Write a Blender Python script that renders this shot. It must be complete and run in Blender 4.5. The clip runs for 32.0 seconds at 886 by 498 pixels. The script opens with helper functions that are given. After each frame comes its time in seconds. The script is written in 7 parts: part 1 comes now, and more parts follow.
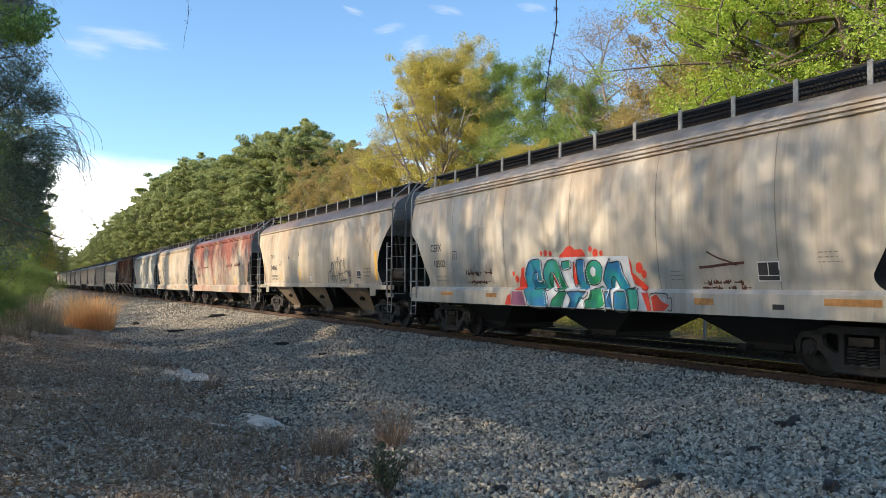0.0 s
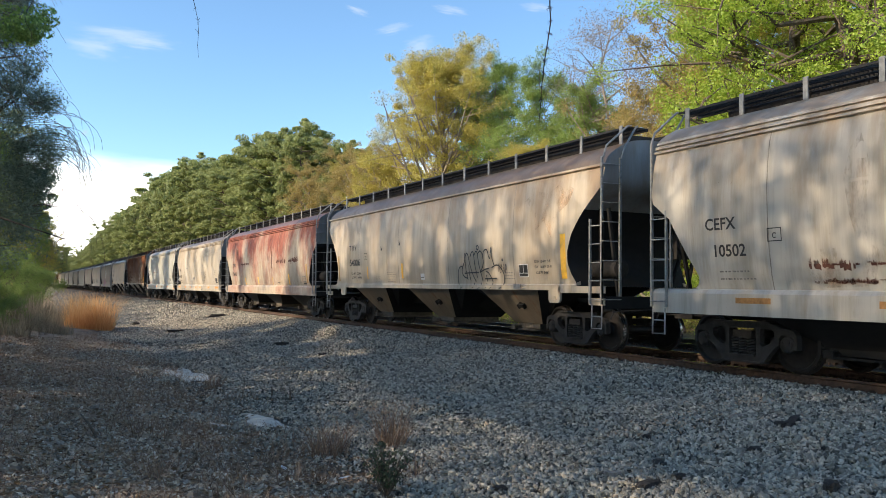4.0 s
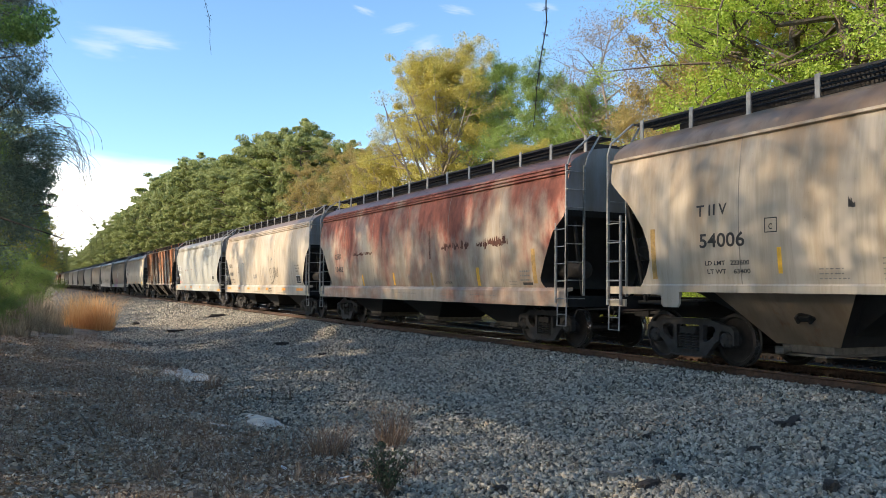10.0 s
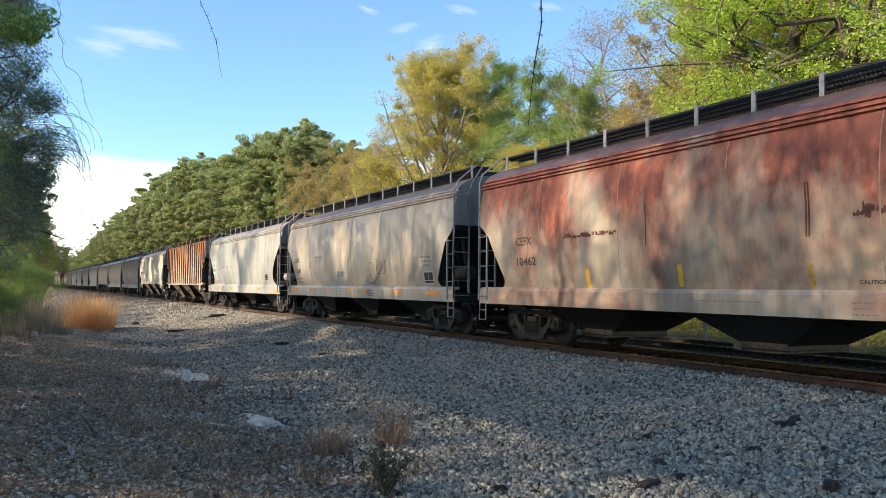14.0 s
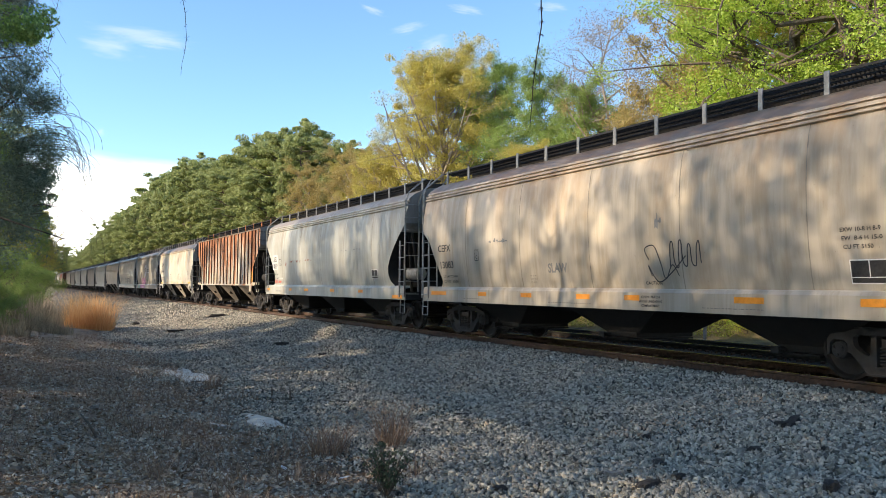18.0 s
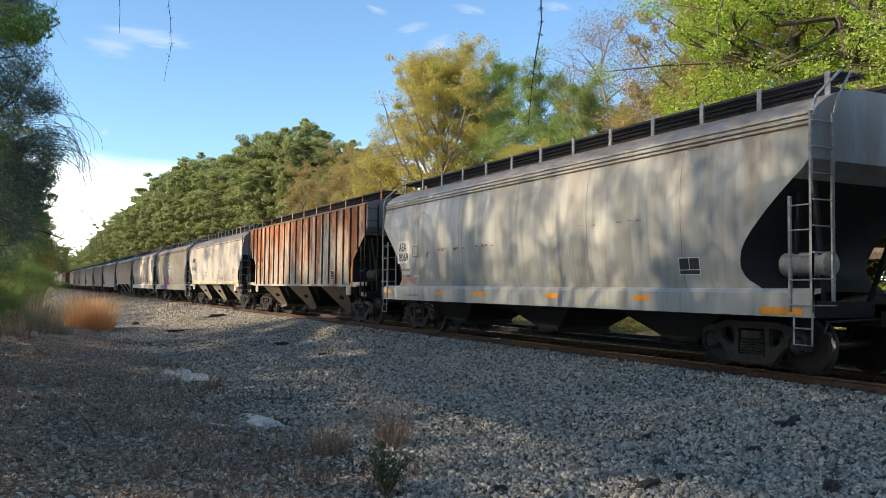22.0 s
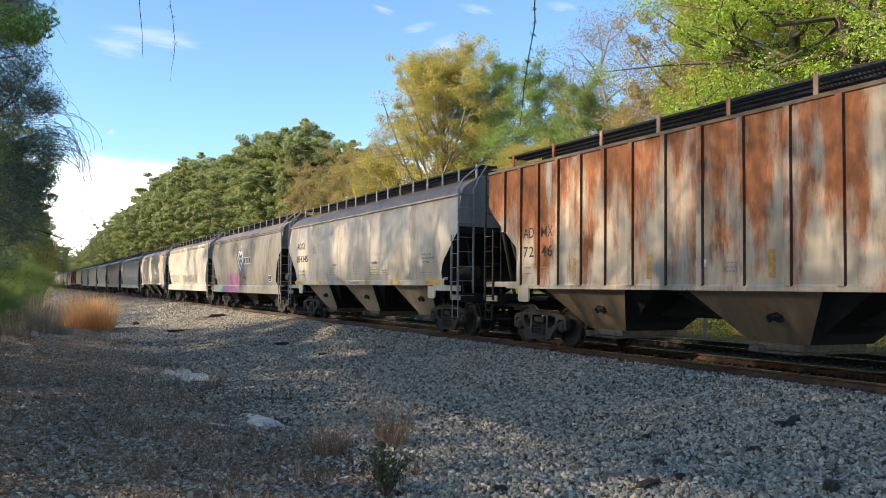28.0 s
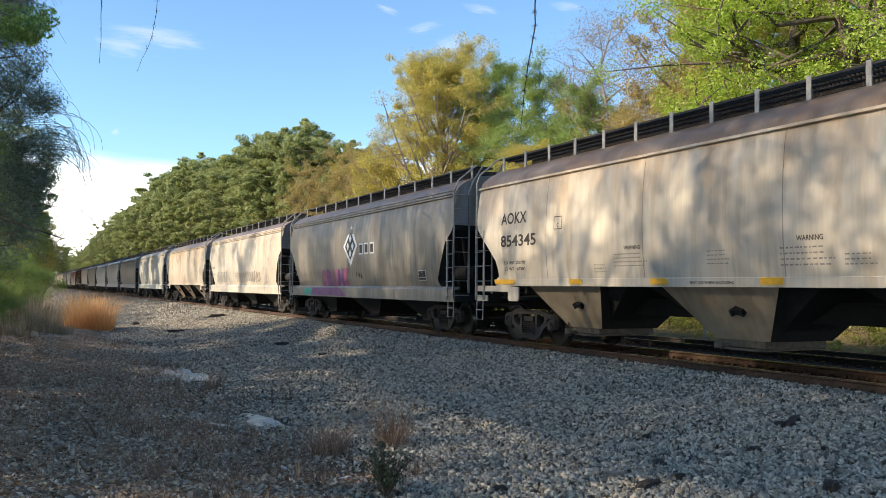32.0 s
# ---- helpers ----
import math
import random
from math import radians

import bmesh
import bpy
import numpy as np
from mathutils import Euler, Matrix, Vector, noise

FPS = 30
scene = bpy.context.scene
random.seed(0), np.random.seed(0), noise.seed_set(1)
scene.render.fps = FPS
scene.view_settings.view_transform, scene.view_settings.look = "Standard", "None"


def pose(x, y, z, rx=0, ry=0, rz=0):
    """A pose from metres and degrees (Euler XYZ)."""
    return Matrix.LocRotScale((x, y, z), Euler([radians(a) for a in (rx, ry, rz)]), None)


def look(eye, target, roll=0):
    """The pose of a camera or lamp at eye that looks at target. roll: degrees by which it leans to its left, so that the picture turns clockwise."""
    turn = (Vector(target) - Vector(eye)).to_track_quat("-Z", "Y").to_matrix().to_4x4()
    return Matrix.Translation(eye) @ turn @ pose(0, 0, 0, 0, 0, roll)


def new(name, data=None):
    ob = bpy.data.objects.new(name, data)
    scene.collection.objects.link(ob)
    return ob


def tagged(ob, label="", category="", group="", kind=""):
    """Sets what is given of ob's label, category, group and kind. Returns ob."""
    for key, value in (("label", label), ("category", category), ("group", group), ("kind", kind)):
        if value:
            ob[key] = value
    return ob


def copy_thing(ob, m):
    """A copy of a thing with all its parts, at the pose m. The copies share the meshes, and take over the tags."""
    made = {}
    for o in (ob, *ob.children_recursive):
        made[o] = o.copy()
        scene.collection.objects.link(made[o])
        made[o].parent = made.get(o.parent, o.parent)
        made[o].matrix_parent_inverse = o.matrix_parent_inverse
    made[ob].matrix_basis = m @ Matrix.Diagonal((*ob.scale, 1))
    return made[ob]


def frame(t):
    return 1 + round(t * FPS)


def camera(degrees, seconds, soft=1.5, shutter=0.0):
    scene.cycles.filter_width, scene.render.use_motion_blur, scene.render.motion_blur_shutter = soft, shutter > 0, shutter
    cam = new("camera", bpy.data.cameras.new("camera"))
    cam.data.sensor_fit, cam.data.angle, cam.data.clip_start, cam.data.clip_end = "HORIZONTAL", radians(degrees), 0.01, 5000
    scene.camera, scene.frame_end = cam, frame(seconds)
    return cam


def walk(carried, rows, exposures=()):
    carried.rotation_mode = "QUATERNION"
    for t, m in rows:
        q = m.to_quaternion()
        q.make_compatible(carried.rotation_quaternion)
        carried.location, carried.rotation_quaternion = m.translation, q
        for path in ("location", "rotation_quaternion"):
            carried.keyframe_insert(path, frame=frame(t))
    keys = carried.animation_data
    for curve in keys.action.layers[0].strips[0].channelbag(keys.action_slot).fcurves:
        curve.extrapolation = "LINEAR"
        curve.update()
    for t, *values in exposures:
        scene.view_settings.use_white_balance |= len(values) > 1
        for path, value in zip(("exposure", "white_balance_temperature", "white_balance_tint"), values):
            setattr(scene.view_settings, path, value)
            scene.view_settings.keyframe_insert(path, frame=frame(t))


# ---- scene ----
# ---- camera ----
TRACK_X, BEND = 11.676, 6.0e-5
RAIL_HALF = 0.75
EYE = (0.0, 0.0, 1.29)
cam = camera(56.62, 32.0, soft=0.6)
YAW, TILT, LEAN = radians(26.62), radians(2.715), 0.678
AIM = (math.sin(YAW) * math.cos(TILT), math.cos(YAW) * math.cos(TILT), 1.29 + math.sin(TILT))
STAND = look(EYE, AIM, LEAN)
walk(cam, [(0.0, STAND), (32.0, STAND)], [(0.0, 0.98), (6.0, 1.0), (7.0, 0.96), (8.0, 1.08), (13.0, 1.12), (14.0, 1.15), (17.0, 1.1), (18.0, 1.17), (19.0, 1.03), (21.0, 0.94), (25.0, 0.98), (28.0, 1.1), (30.0, 1.12), (31.0, 1.13), (32.0, 1.05)])

# metres that the train has rolled at each time
ROLLED = [(0.0, 0.0), (1.0, 2.58), (2.0, 5.16), (3.0, 7.82), (3.5, 9.17), (5.5, 14.75), (6.0, 16.14), (7.0, 18.94), (8.0, 21.70),
          (9.0, 24.56), (10.0, 27.49), (11.0, 30.47), (12.0, 33.50), (13.0, 36.73), (14.0, 40.14), (14.5, 41.87), (16.5, 48.86),
          (17.0, 50.54), (18.0, 53.92), (19.0, 57.42), (20.0, 60.98), (21.0, 64.70), (22.0, 68.36), (23.0, 72.25), (24.0, 76.15),
          (25.0, 80.17), (25.5, 82.25), (27.5, 90.88), (28.0, 93.02), (29.0, 97.28), (30.0, 101.46), (31.0, 105.62), (32.0, 109.84)]


def on_track(s, off=0.0, z=0.0):
    """Pose of a thing at s metres along the track."""
    a = BEND * s
    return pose(TRACK_X - BEND * s * s / 2 + off * math.cos(a), s + off * math.sin(a), z, 0, 0, math.degrees(a))


# ---- world, sun, exposure ----
SUN_WAY = Vector((1.0, -0.07, -0.51)).normalized()      # the way the light goes
SUN_UP = math.asin(-SUN_WAY.z)
world = bpy.data.worlds.new("world")
scene.world = world
world.use_nodes = True
wn, wl = world.node_tree.nodes, world.node_tree.links
wn.clear()
sky = wn.new("ShaderNodeTexSky")
sky.sky_type, sky.sun_disc = "NISHITA", False
sky.sun_elevation = SUN_UP
sky.sun_rotation = math.atan2(-SUN_WAY.x, -SUN_WAY.y)
sky.air_density, sky.dust_density, sky.ozone_density = 1.0, 0.25, 3.9
wbg = wn.new("ShaderNodeBackground")
wbg.inputs["Strength"].default_value = 0.128
wout = wn.new("ShaderNodeOutputWorld")
# a bright bank of haze and thin cloud low over the line
wco = wn.new("ShaderNodeTexCoord")
wsep = wn.new("ShaderNodeSeparateXYZ")
wl.new(wco.outputs["Generated"], wsep.inputs[0])
wnoise = wn.new("ShaderNodeTexNoise")
wnoise.inputs["Scale"].default_value, wnoise.inputs["Detail"].default_value = 3.0, 6.0
wmap = wn.new("ShaderNodeMapping")
wmap.inputs["Scale"].default_value = (1.0, 1.0, 5.0)
wl.new(wco.outputs["Generated"], wmap.inputs[0])
wl.new(wmap.outputs[0], wnoise.inputs["Vector"])
wadd = wn.new("ShaderNodeMath")
wadd.operation = "MULTIPLY_ADD"
wl.new(wnoise.outputs["Fac"], wadd.inputs[0])
wadd.inputs[1].default_value = -0.18
wl.new(wsep.outputs["Z"], wadd.inputs[2])
wramp = wn.new("ShaderNodeMapRange")
wramp.inputs["From Min"].default_value, wramp.inputs["From Max"].default_value = 0.080, -0.010
wramp.interpolation_type = "SMOOTHSTEP"
wl.new(wadd.outputs[0], wramp.inputs["Value"])
wmix = wn.new("ShaderNodeMix")
wmix.data_type = "RGBA"
wmix.inputs[7].default_value = (10.6, 10.4, 10.0, 1)
wl.new(wramp.outputs[0], wmix.inputs[0])
wair = wn.new("ShaderNodeMix")
wair.data_type, wair.blend_type = "RGBA", "MULTIPLY"
wair.inputs[0].default_value, wair.inputs[7].default_value = 1.0, (0.92, 1.0, 1.0, 1)
wl.new(sky.outputs[0], wair.inputs[6])
wl.new(wair.outputs[2], wmix.inputs[6])
wl.new(wmix.outputs[2], wbg.inputs[0])
wl.new(wbg.outputs[0], wout.inputs[0])
sun_data = bpy.data.lights.new("sun", "SUN")
sun_data.energy, sun_data.angle, sun_data.color = 4.0, radians(0.8), (1.0, 0.82, 0.60)
sun = new("sun", sun_data)
sun.matrix_world = look((0, 0, 30), Vector((0, 0, 30)) + SUN_WAY)


# ---- materials ----
class Nodes:
    """A short way to write a node material."""

    def __init__(self, name, rough=0.6, metal=0.0):
        self.m = bpy.data.materials.new(name)
        self.m.use_nodes = True
        self.t = self.m.node_tree
        self.bsdf = self.t.nodes["Principled BSDF"]
        self.bsdf.inputs["Roughness"].default_value = rough
        self.bsdf.inputs["Metallic"].default_value = metal
        self.co = self.t.nodes.new("ShaderNodeTexCoord").outputs["Object"]

    def node(self, kind, **kw):
        n = self.t.nodes.new(kind)
        for k, v in kw.items():
            n.inputs[k].default_value = v
        return n

    def link(self, a, b):
        self.t.links.new(a, b)

    def noise(self, scale, detail=5.0, stretch=None, rough=0.6, seed=0.0):
        n = self.node("ShaderNodeTexNoise", Scale=scale, Detail=detail, Roughness=rough)
        mp = self.node("ShaderNodeMapping")
        mp.inputs["Scale"].default_value = stretch or (1, 1, 1)
        mp.inputs["Location"].default_value = (seed, seed * 1.7, seed * 0.3)
        self.link(self.co, mp.inputs["Vector"])
        self.link(mp.outputs[0], n.inputs["Vector"])
        return n.outputs["Fac"]

    def ramp(self, fac, stops):
        r = self.t.nodes.new("ShaderNodeValToRGB")
        els = r.color_ramp.elements
        while len(els) < len(stops):
            els.new(0.5)
        for e, (p, c) in zip(els, stops):
            e.position = p
            e.color = (*c, 1) if isinstance(c, tuple) else (c, c, c, 1)
        self.link(fac, r.inputs[0])
        return r.outputs[0]

    def mix(self, fac, a, b, mode="MIX"):
        n = self.t.nodes.new("ShaderNodeMix")
        n.data_type, n.blend_type = "RGBA", mode
        for sock, v in ((n.inputs[0], fac), (n.inputs[6], a), (n.inputs[7], b)):
            if isinstance(v, (int, float)):
                sock.default_value = v
            elif isinstance(v, tuple):
                sock.default_value = (*v, 1)
            else:
                self.link(v, sock)
        return n.outputs[2]

    def colour(self, c):
        if isinstance(c, tuple):
            self.bsdf.inputs["Base Color"].default_value = (*c, 1)
        else:
            self.link(c, self.bsdf.inputs["Base Color"])

    def bump(self, h, strength=0.3, dist=0.02):
        b = self.node("ShaderNodeBump", Strength=strength, Distance=dist)
        self.link(h, b.inputs["Height"])
        self.link(b.outputs[0], self.bsdf.inputs["Normal"])


def plain(name, col, rough=0.6, metal=0.0, vary=0.25, scale=6.0):
    n = Nodes(name, rough, metal)
    f = n.noise(scale, 6)
    dark = tuple(c * (1 - vary) for c in col)
    lite = tuple(min(1, c * (1 + vary)) for c in col)
    n.colour(n.ramp(f, [(0.3, dark), (0.7, lite)]))
    n.bump(n.noise(scale * 8, 3), 0.15, 0.01)
    return n.m


def car_paint(name, col, rust=0.2, rust_col=(0.20, 0.055, 0.02), seed=0.0, streak=0.5, patch=0.5, fine=0.5, top=0.0, soft=0.11, grain=(1, 0.8, 0.9), size=0.42):
    """Old car paint: broad fading, streaks that run down, rust in patches and specks."""
    n = Nodes(name, 0.5)
    base = n.mix(n.ramp(n.noise(0.5, 4, (1, 0.7, 1.2), seed=seed), [(0.3, 0.0), (0.75, 1.0)]), tuple(c * 0.80 for c in col), tuple(min(1, c * 1.08) for c in col))
    streaks = n.ramp(n.noise(1.0, 6, (3, 5.0, 0.35), 0.65, seed + 3), [(0.45, 0.0), (0.66, 1.0)])
    base = n.mix(n.mix(streak, (0.0, 0.0, 0.0), streaks), base, tuple(0.5 * c * k for c, k in zip(col, (1.0, 0.9, 0.75))), "MIX")
    runs = n.ramp(n.noise(1.0, 4, (3, 2.2, 0.16), 0.6, seed + 13), [(0.47, 0.0), (0.63, 1.0)])
    base = n.mix(n.mix(streak, (0.0, 0.0, 0.0), runs), base, tuple(0.72 * c * k for c, k in zip(col, (1.0, 0.93, 0.84))), "MIX")
    # brown dirt that gathers under the eaves and washes down
    zz = n.t.nodes.new("ShaderNodeSeparateXYZ")
    n.link(n.co, zz.inputs[0])
    up = n.node("ShaderNodeMapRange")
    for k, v in (("From Min", 2.3), ("From Max", 4.1), ("To Min", -0.06), ("To Max", 0.16)):
        up.inputs[k].default_value = v
    n.link(zz.outputs[2], up.inputs["Value"])
    both = n.node("ShaderNodeMath")
    n.link(n.noise(1.1, 7, (1.5, 1.5, 0.4), 0.65, seed + 17), both.inputs[0])
    n.link(up.outputs[0], both.inputs[1])
    dirt = n.ramp(both.outputs[0], [(0.50, 0.0), (0.74, 0.85)])
    base = n.mix(dirt, base, tuple(c * k for c, k in zip(col, (0.62, 0.50, 0.38))))
    pf = n.noise(size, 8, grain, 0.68, seed + 9)
    sf = n.noise(1.1, 7, (2.0, 2.6, 0.45), 0.7, seed + 5)
    mixd = n.mix(patch, sf, pf)
    if top:
        # worn most where the weather reaches, high on the sides
        sep = n.t.nodes.new("ShaderNodeSeparateXYZ")
        n.link(n.co, sep.inputs[0])
        high = n.node("ShaderNodeMapRange")
        high.inputs["From Min"].default_value, high.inputs["From Max"].default_value = 1.3, 4.0
        high.inputs["To Min"].default_value, high.inputs["To Max"].default_value = -top, top
        n.link(sep.outputs[2], high.inputs["Value"])
        add = n.node("ShaderNodeMath")
        n.link(mixd, add.inputs[0])
        n.link(high.outputs[0], add.inputs[1])
        mixd = add.outputs[0]
    lo = 0.74 - 0.34 * rust
    mask = n.ramp(mixd, [(lo, 0.0), (lo + soft, 1.0)])
    rc = n.ramp(n.noise(5, 6, (1, 1, 0.5), seed=seed + 1), [(0.3, tuple(c * 0.55 for c in rust_col)), (0.55, rust_col), (0.8, tuple(min(1, c * 1.7) for c in rust_col))])
    col1 = n.mix(mask, base, rc)
    specks = n.ramp(n.noise(26, 4, (1, 1, 0.7), 0.7, seed + 2), [(0.70 - 0.06 * fine, 0.0), (0.76, 1.0)])
    n.colour(n.mix(n.mix(0.55, (0, 0, 0), specks), col1, (0.10, 0.045, 0.025)))
    n.link(n.ramp(mask, [(0.0, 0.42), (1.0, 0.85)]), n.bsdf.inputs["Roughness"])
    n.bump(n.noise(1.6, 3, (1, 1, 0.8), seed=seed), 0.25, 0.02)
    return n.m


def leafy(name, a, b, c, trans=0.35):
    """Leaves: a colour for each leaf, light that shines through."""
    m = bpy.data.materials.new(name)
    m.use_nodes = True
    t = m.node_tree
    t.nodes.clear()
    geo = t.nodes.new("ShaderNodeNewGeometry")
    r = t.nodes.new("ShaderNodeValToRGB")
    els = r.color_ramp.elements
    els.new(0.5)
    for e, (p, col) in zip(els, ((0.0, a), (0.55, b), (1.0, c))):
        e.position, e.color = p, (*col, 1)
    t.links.new(geo.outputs["Random Per Island"], r.inputs[0])
    d, tr, g = t.nodes.new("ShaderNodeBsdfDiffuse"), t.nodes.new("ShaderNodeBsdfTranslucent"), t.nodes.new("ShaderNodeBsdfGlossy")
    g.inputs["Roughness"].default_value = 0.55
    t.links.new(r.outputs[0], d.inputs[0])
    t.links.new(r.outputs[0], tr.inputs[0])
    mx, my, out = t.nodes.new("ShaderNodeMixShader"), t.nodes.new("ShaderNodeMixShader"), t.nodes.new("ShaderNodeOutputMaterial")
    mx.inputs[0].default_value, my.inputs[0].default_value = trans, 0.04
    t.links.new(d.outputs[0], mx.inputs[1])
    t.links.new(tr.outputs[0], mx.inputs[2])
    t.links.new(mx.outputs[0], my.inputs[1])
    t.links.new(g.outputs[0], my.inputs[2])
    t.links.new(my.outputs[0], out.inputs[0])
    return m


# black of steel parts, also used as painted shade on car ends and bays
BLACK = plain("black_steel_and_shade", (0.010, 0.0095, 0.0095), 0.8, 0.0, 0.4)
GRIME = plain("grimy_steel", (0.026, 0.022, 0.019), 0.8, 0.0, 0.5, 9)
FRAME_STEEL = plain("dusty_cast_steel", (0.030, 0.027, 0.025), 0.8, 0.0, 0.4, 9)
WHEEL = plain("wheel_steel", (0.022, 0.018, 0.016), 0.55, 0.3, 0.4, 12)
SHINE = plain("polished_rail", (0.42, 0.40, 0.38), 0.25, 0.9, 0.15, 20)
RUSTY = plain("rusty_rail", (0.078, 0.045, 0.029), 0.85, 0.1, 0.45, 14)
TIE = plain("tie_wood", (0.04, 0.033, 0.028), 0.95, 0.0, 0.45, 10)
GALV = plain("galvanised_bar", (0.30, 0.295, 0.28), 0.55, 0.4, 0.3, 10)
ORANGE = plain("orange_reflector", (0.80, 0.30, 0.03), 0.4, 0.0, 0.15, 10)
YELLOW = plain("yellow_reflector", (0.85, 0.48, 0.05), 0.4, 0.0, 0.15, 10)
INK = plain("black_lettering", (0.03, 0.028, 0.027), 0.6, 0.0, 0.4, 30)
FAINT = plain("faded_small_lettering", (0.23, 0.21, 0.185), 0.6, 0.0, 0.4, 30)
WHITE = plain("white_paint", (0.72, 0.71, 0.68), 0.5, 0.0, 0.15, 20)
BARK = plain("bark", (0.11, 0.085, 0.065), 0.95, 0.0, 0.5, 12)
BARK_PALE = plain("pale_bark", (0.25, 0.21, 0.17), 0.95, 0.0, 0.4, 9)


# ---- building helpers ----
def mesh_from(name, bm, material, smooth=None):
    me = bpy.data.meshes.new(name)
    bm.to_mesh(me)
    bm.free()
    for m in (material if isinstance(material, (list, tuple)) else [material]):
        me.materials.append(m)
    if smooth:
        me.shade_smooth()
        me.set_sharp_from_angle(angle=radians(smooth))
    return me


def part(name, bm, material, parent, label="", smooth=None):
    """Links a bmesh as one mesh object under a thing or a part."""
    ob = new(name, mesh_from(name, bm, material, smooth))
    ob.parent = parent
    if label:
        ob["label"] = label
    return ob


def place(name, me, parent, m=None, label=""):
    """Another object on a mesh that is there already."""
    ob = new(name, me)
    ob.parent = parent
    if m is not None:
        ob.matrix_basis = m
    if label:
        ob["label"] = label
    return ob


def box(bm, x0, x1, y0, y1, z0, z1, m=None):
    vs = [bm.verts.new((x, y, z)) for z in (z0, z1) for x, y in ((x0, y0), (x1, y0), (x1, y1), (x0, y1))]
    for f in ((3, 2, 1, 0), (4, 5, 6, 7), (0, 1, 5, 4), (1, 2, 6, 5), (2, 3, 7, 6), (3, 0, 4, 7)):
        bm.faces.new([vs[i] for i in f])
    if m is not None:
        for v in vs:
            v.co = m @ v.co
    return vs


def tube(bm, pts, radii, seg=6, cap=True):
    """A round bar through points, with a radius at each."""
    pts = [Vector(p) for p in pts]
    if isinstance(radii, (int, float)):
        radii = [radii] * len(pts)
    rings, side = [], None
    for i, p in enumerate(pts):
        d = (pts[min(i + 1, len(pts) - 1)] - pts[max(i - 1, 0)]).normalized()
        if side is None:
            side = d.orthogonal().normalized()
        side = (side - d * side.dot(d)).normalized()
        up = d.cross(side)
        rings.append([bm.verts.new(p + (side * math.cos(a) + up * math.sin(a)) * radii[i]) for a in (2 * math.pi * k / seg for k in range(seg))])
    for a, b in zip(rings, rings[1:]):
        for k in range(seg):
            bm.faces.new((a[k], a[(k + 1) % seg], b[(k + 1) % seg], b[k]))
    if cap:
        bm.faces.new(rings[0][::-1])
        bm.faces.new(rings[-1])


def prism(bm, outline, lo, hi, axis="x"):
    """An outline of (y, z) pushed along x (or (x, z) along y)."""
    def at(p, d):
        return (d, p[0], p[1]) if axis == "x" else (p[0], d, p[1])
    a = [bm.verts.new(at(p, lo)) for p in outline]
    b = [bm.verts.new(at(p, hi)) for p in outline]
    n = len(outline)
    bm.faces.new(a[::-1])
    bm.faces.new(b)
    for i in range(n):
        bm.faces.new((a[i], a[(i + 1) % n], b[(i + 1) % n], b[i]))


def fix(bm):
    bmesh.ops.recalc_face_normals(bm, faces=bm.faces)
    return bm


def arrays_mesh(name, verts, faces, material, smooth=False):
    """A mesh out of number arrays: faces all have as many corners."""
    me = bpy.data.meshes.new(name)
    k = faces.shape[1]
    me.vertices.add(len(verts))
    me.vertices.foreach_set("co", verts.astype(np.float32).ravel())
    me.loops.add(faces.size)
    me.loops.foreach_set("vertex_index", faces.astype(np.int32).ravel())
    me.polygons.add(len(faces))
    me.polygons.foreach_set("loop_start", np.arange(0, faces.size, k, dtype=np.int32))
    me.update(calc_edges=True)
    me.materials.append(material)
    if smooth:
        me.shade_smooth()
    return me


# ---- ground ----
def ground_z(x, y):
    """Height of the ground over the rail top: left bank, ditch, ballast bed, far verge."""
    xs = [-400, -40, -14, -7, -3.0, 0.0, 1.6, 3.0, 4.6, 7.0, 9.0, 9.9, 10.4, 17.3, 18.3, 20.5, 23.0, 30, 60, 400]
    zs = [6.0, 3.0, 0.9, 0.35, -0.10, -0.40, -0.58, -0.76, -0.74, -0.56, -0.36, -0.24, -0.16, -0.26, -0.42, -0.45, -0.15, 0.3, 1.5, 8.0]
    xx = np.asarray(x) + BEND * np.asarray(y) ** 2 / 2
    z = np.interp(xx, xs, zs)
    yy = np.asarray(y)
    bed = np.clip(1 - np.abs(xx - 13.8) / 4.6, 0, 1)
    wob = 0.05 * np.sin(xx * 1.3 + 0.7 * np.sin(yy * 0.6)) * np.cos(yy * 0.83 + xx * 0.4) + 0.025 * np.sin(xx * 3.1 + yy * 2.3) * np.sin(yy * 2.9 - xx * 1.1)
    return z + wob * np.where(bed > 0, np.clip(0.35 - bed, 0, 0.35), 1.0)


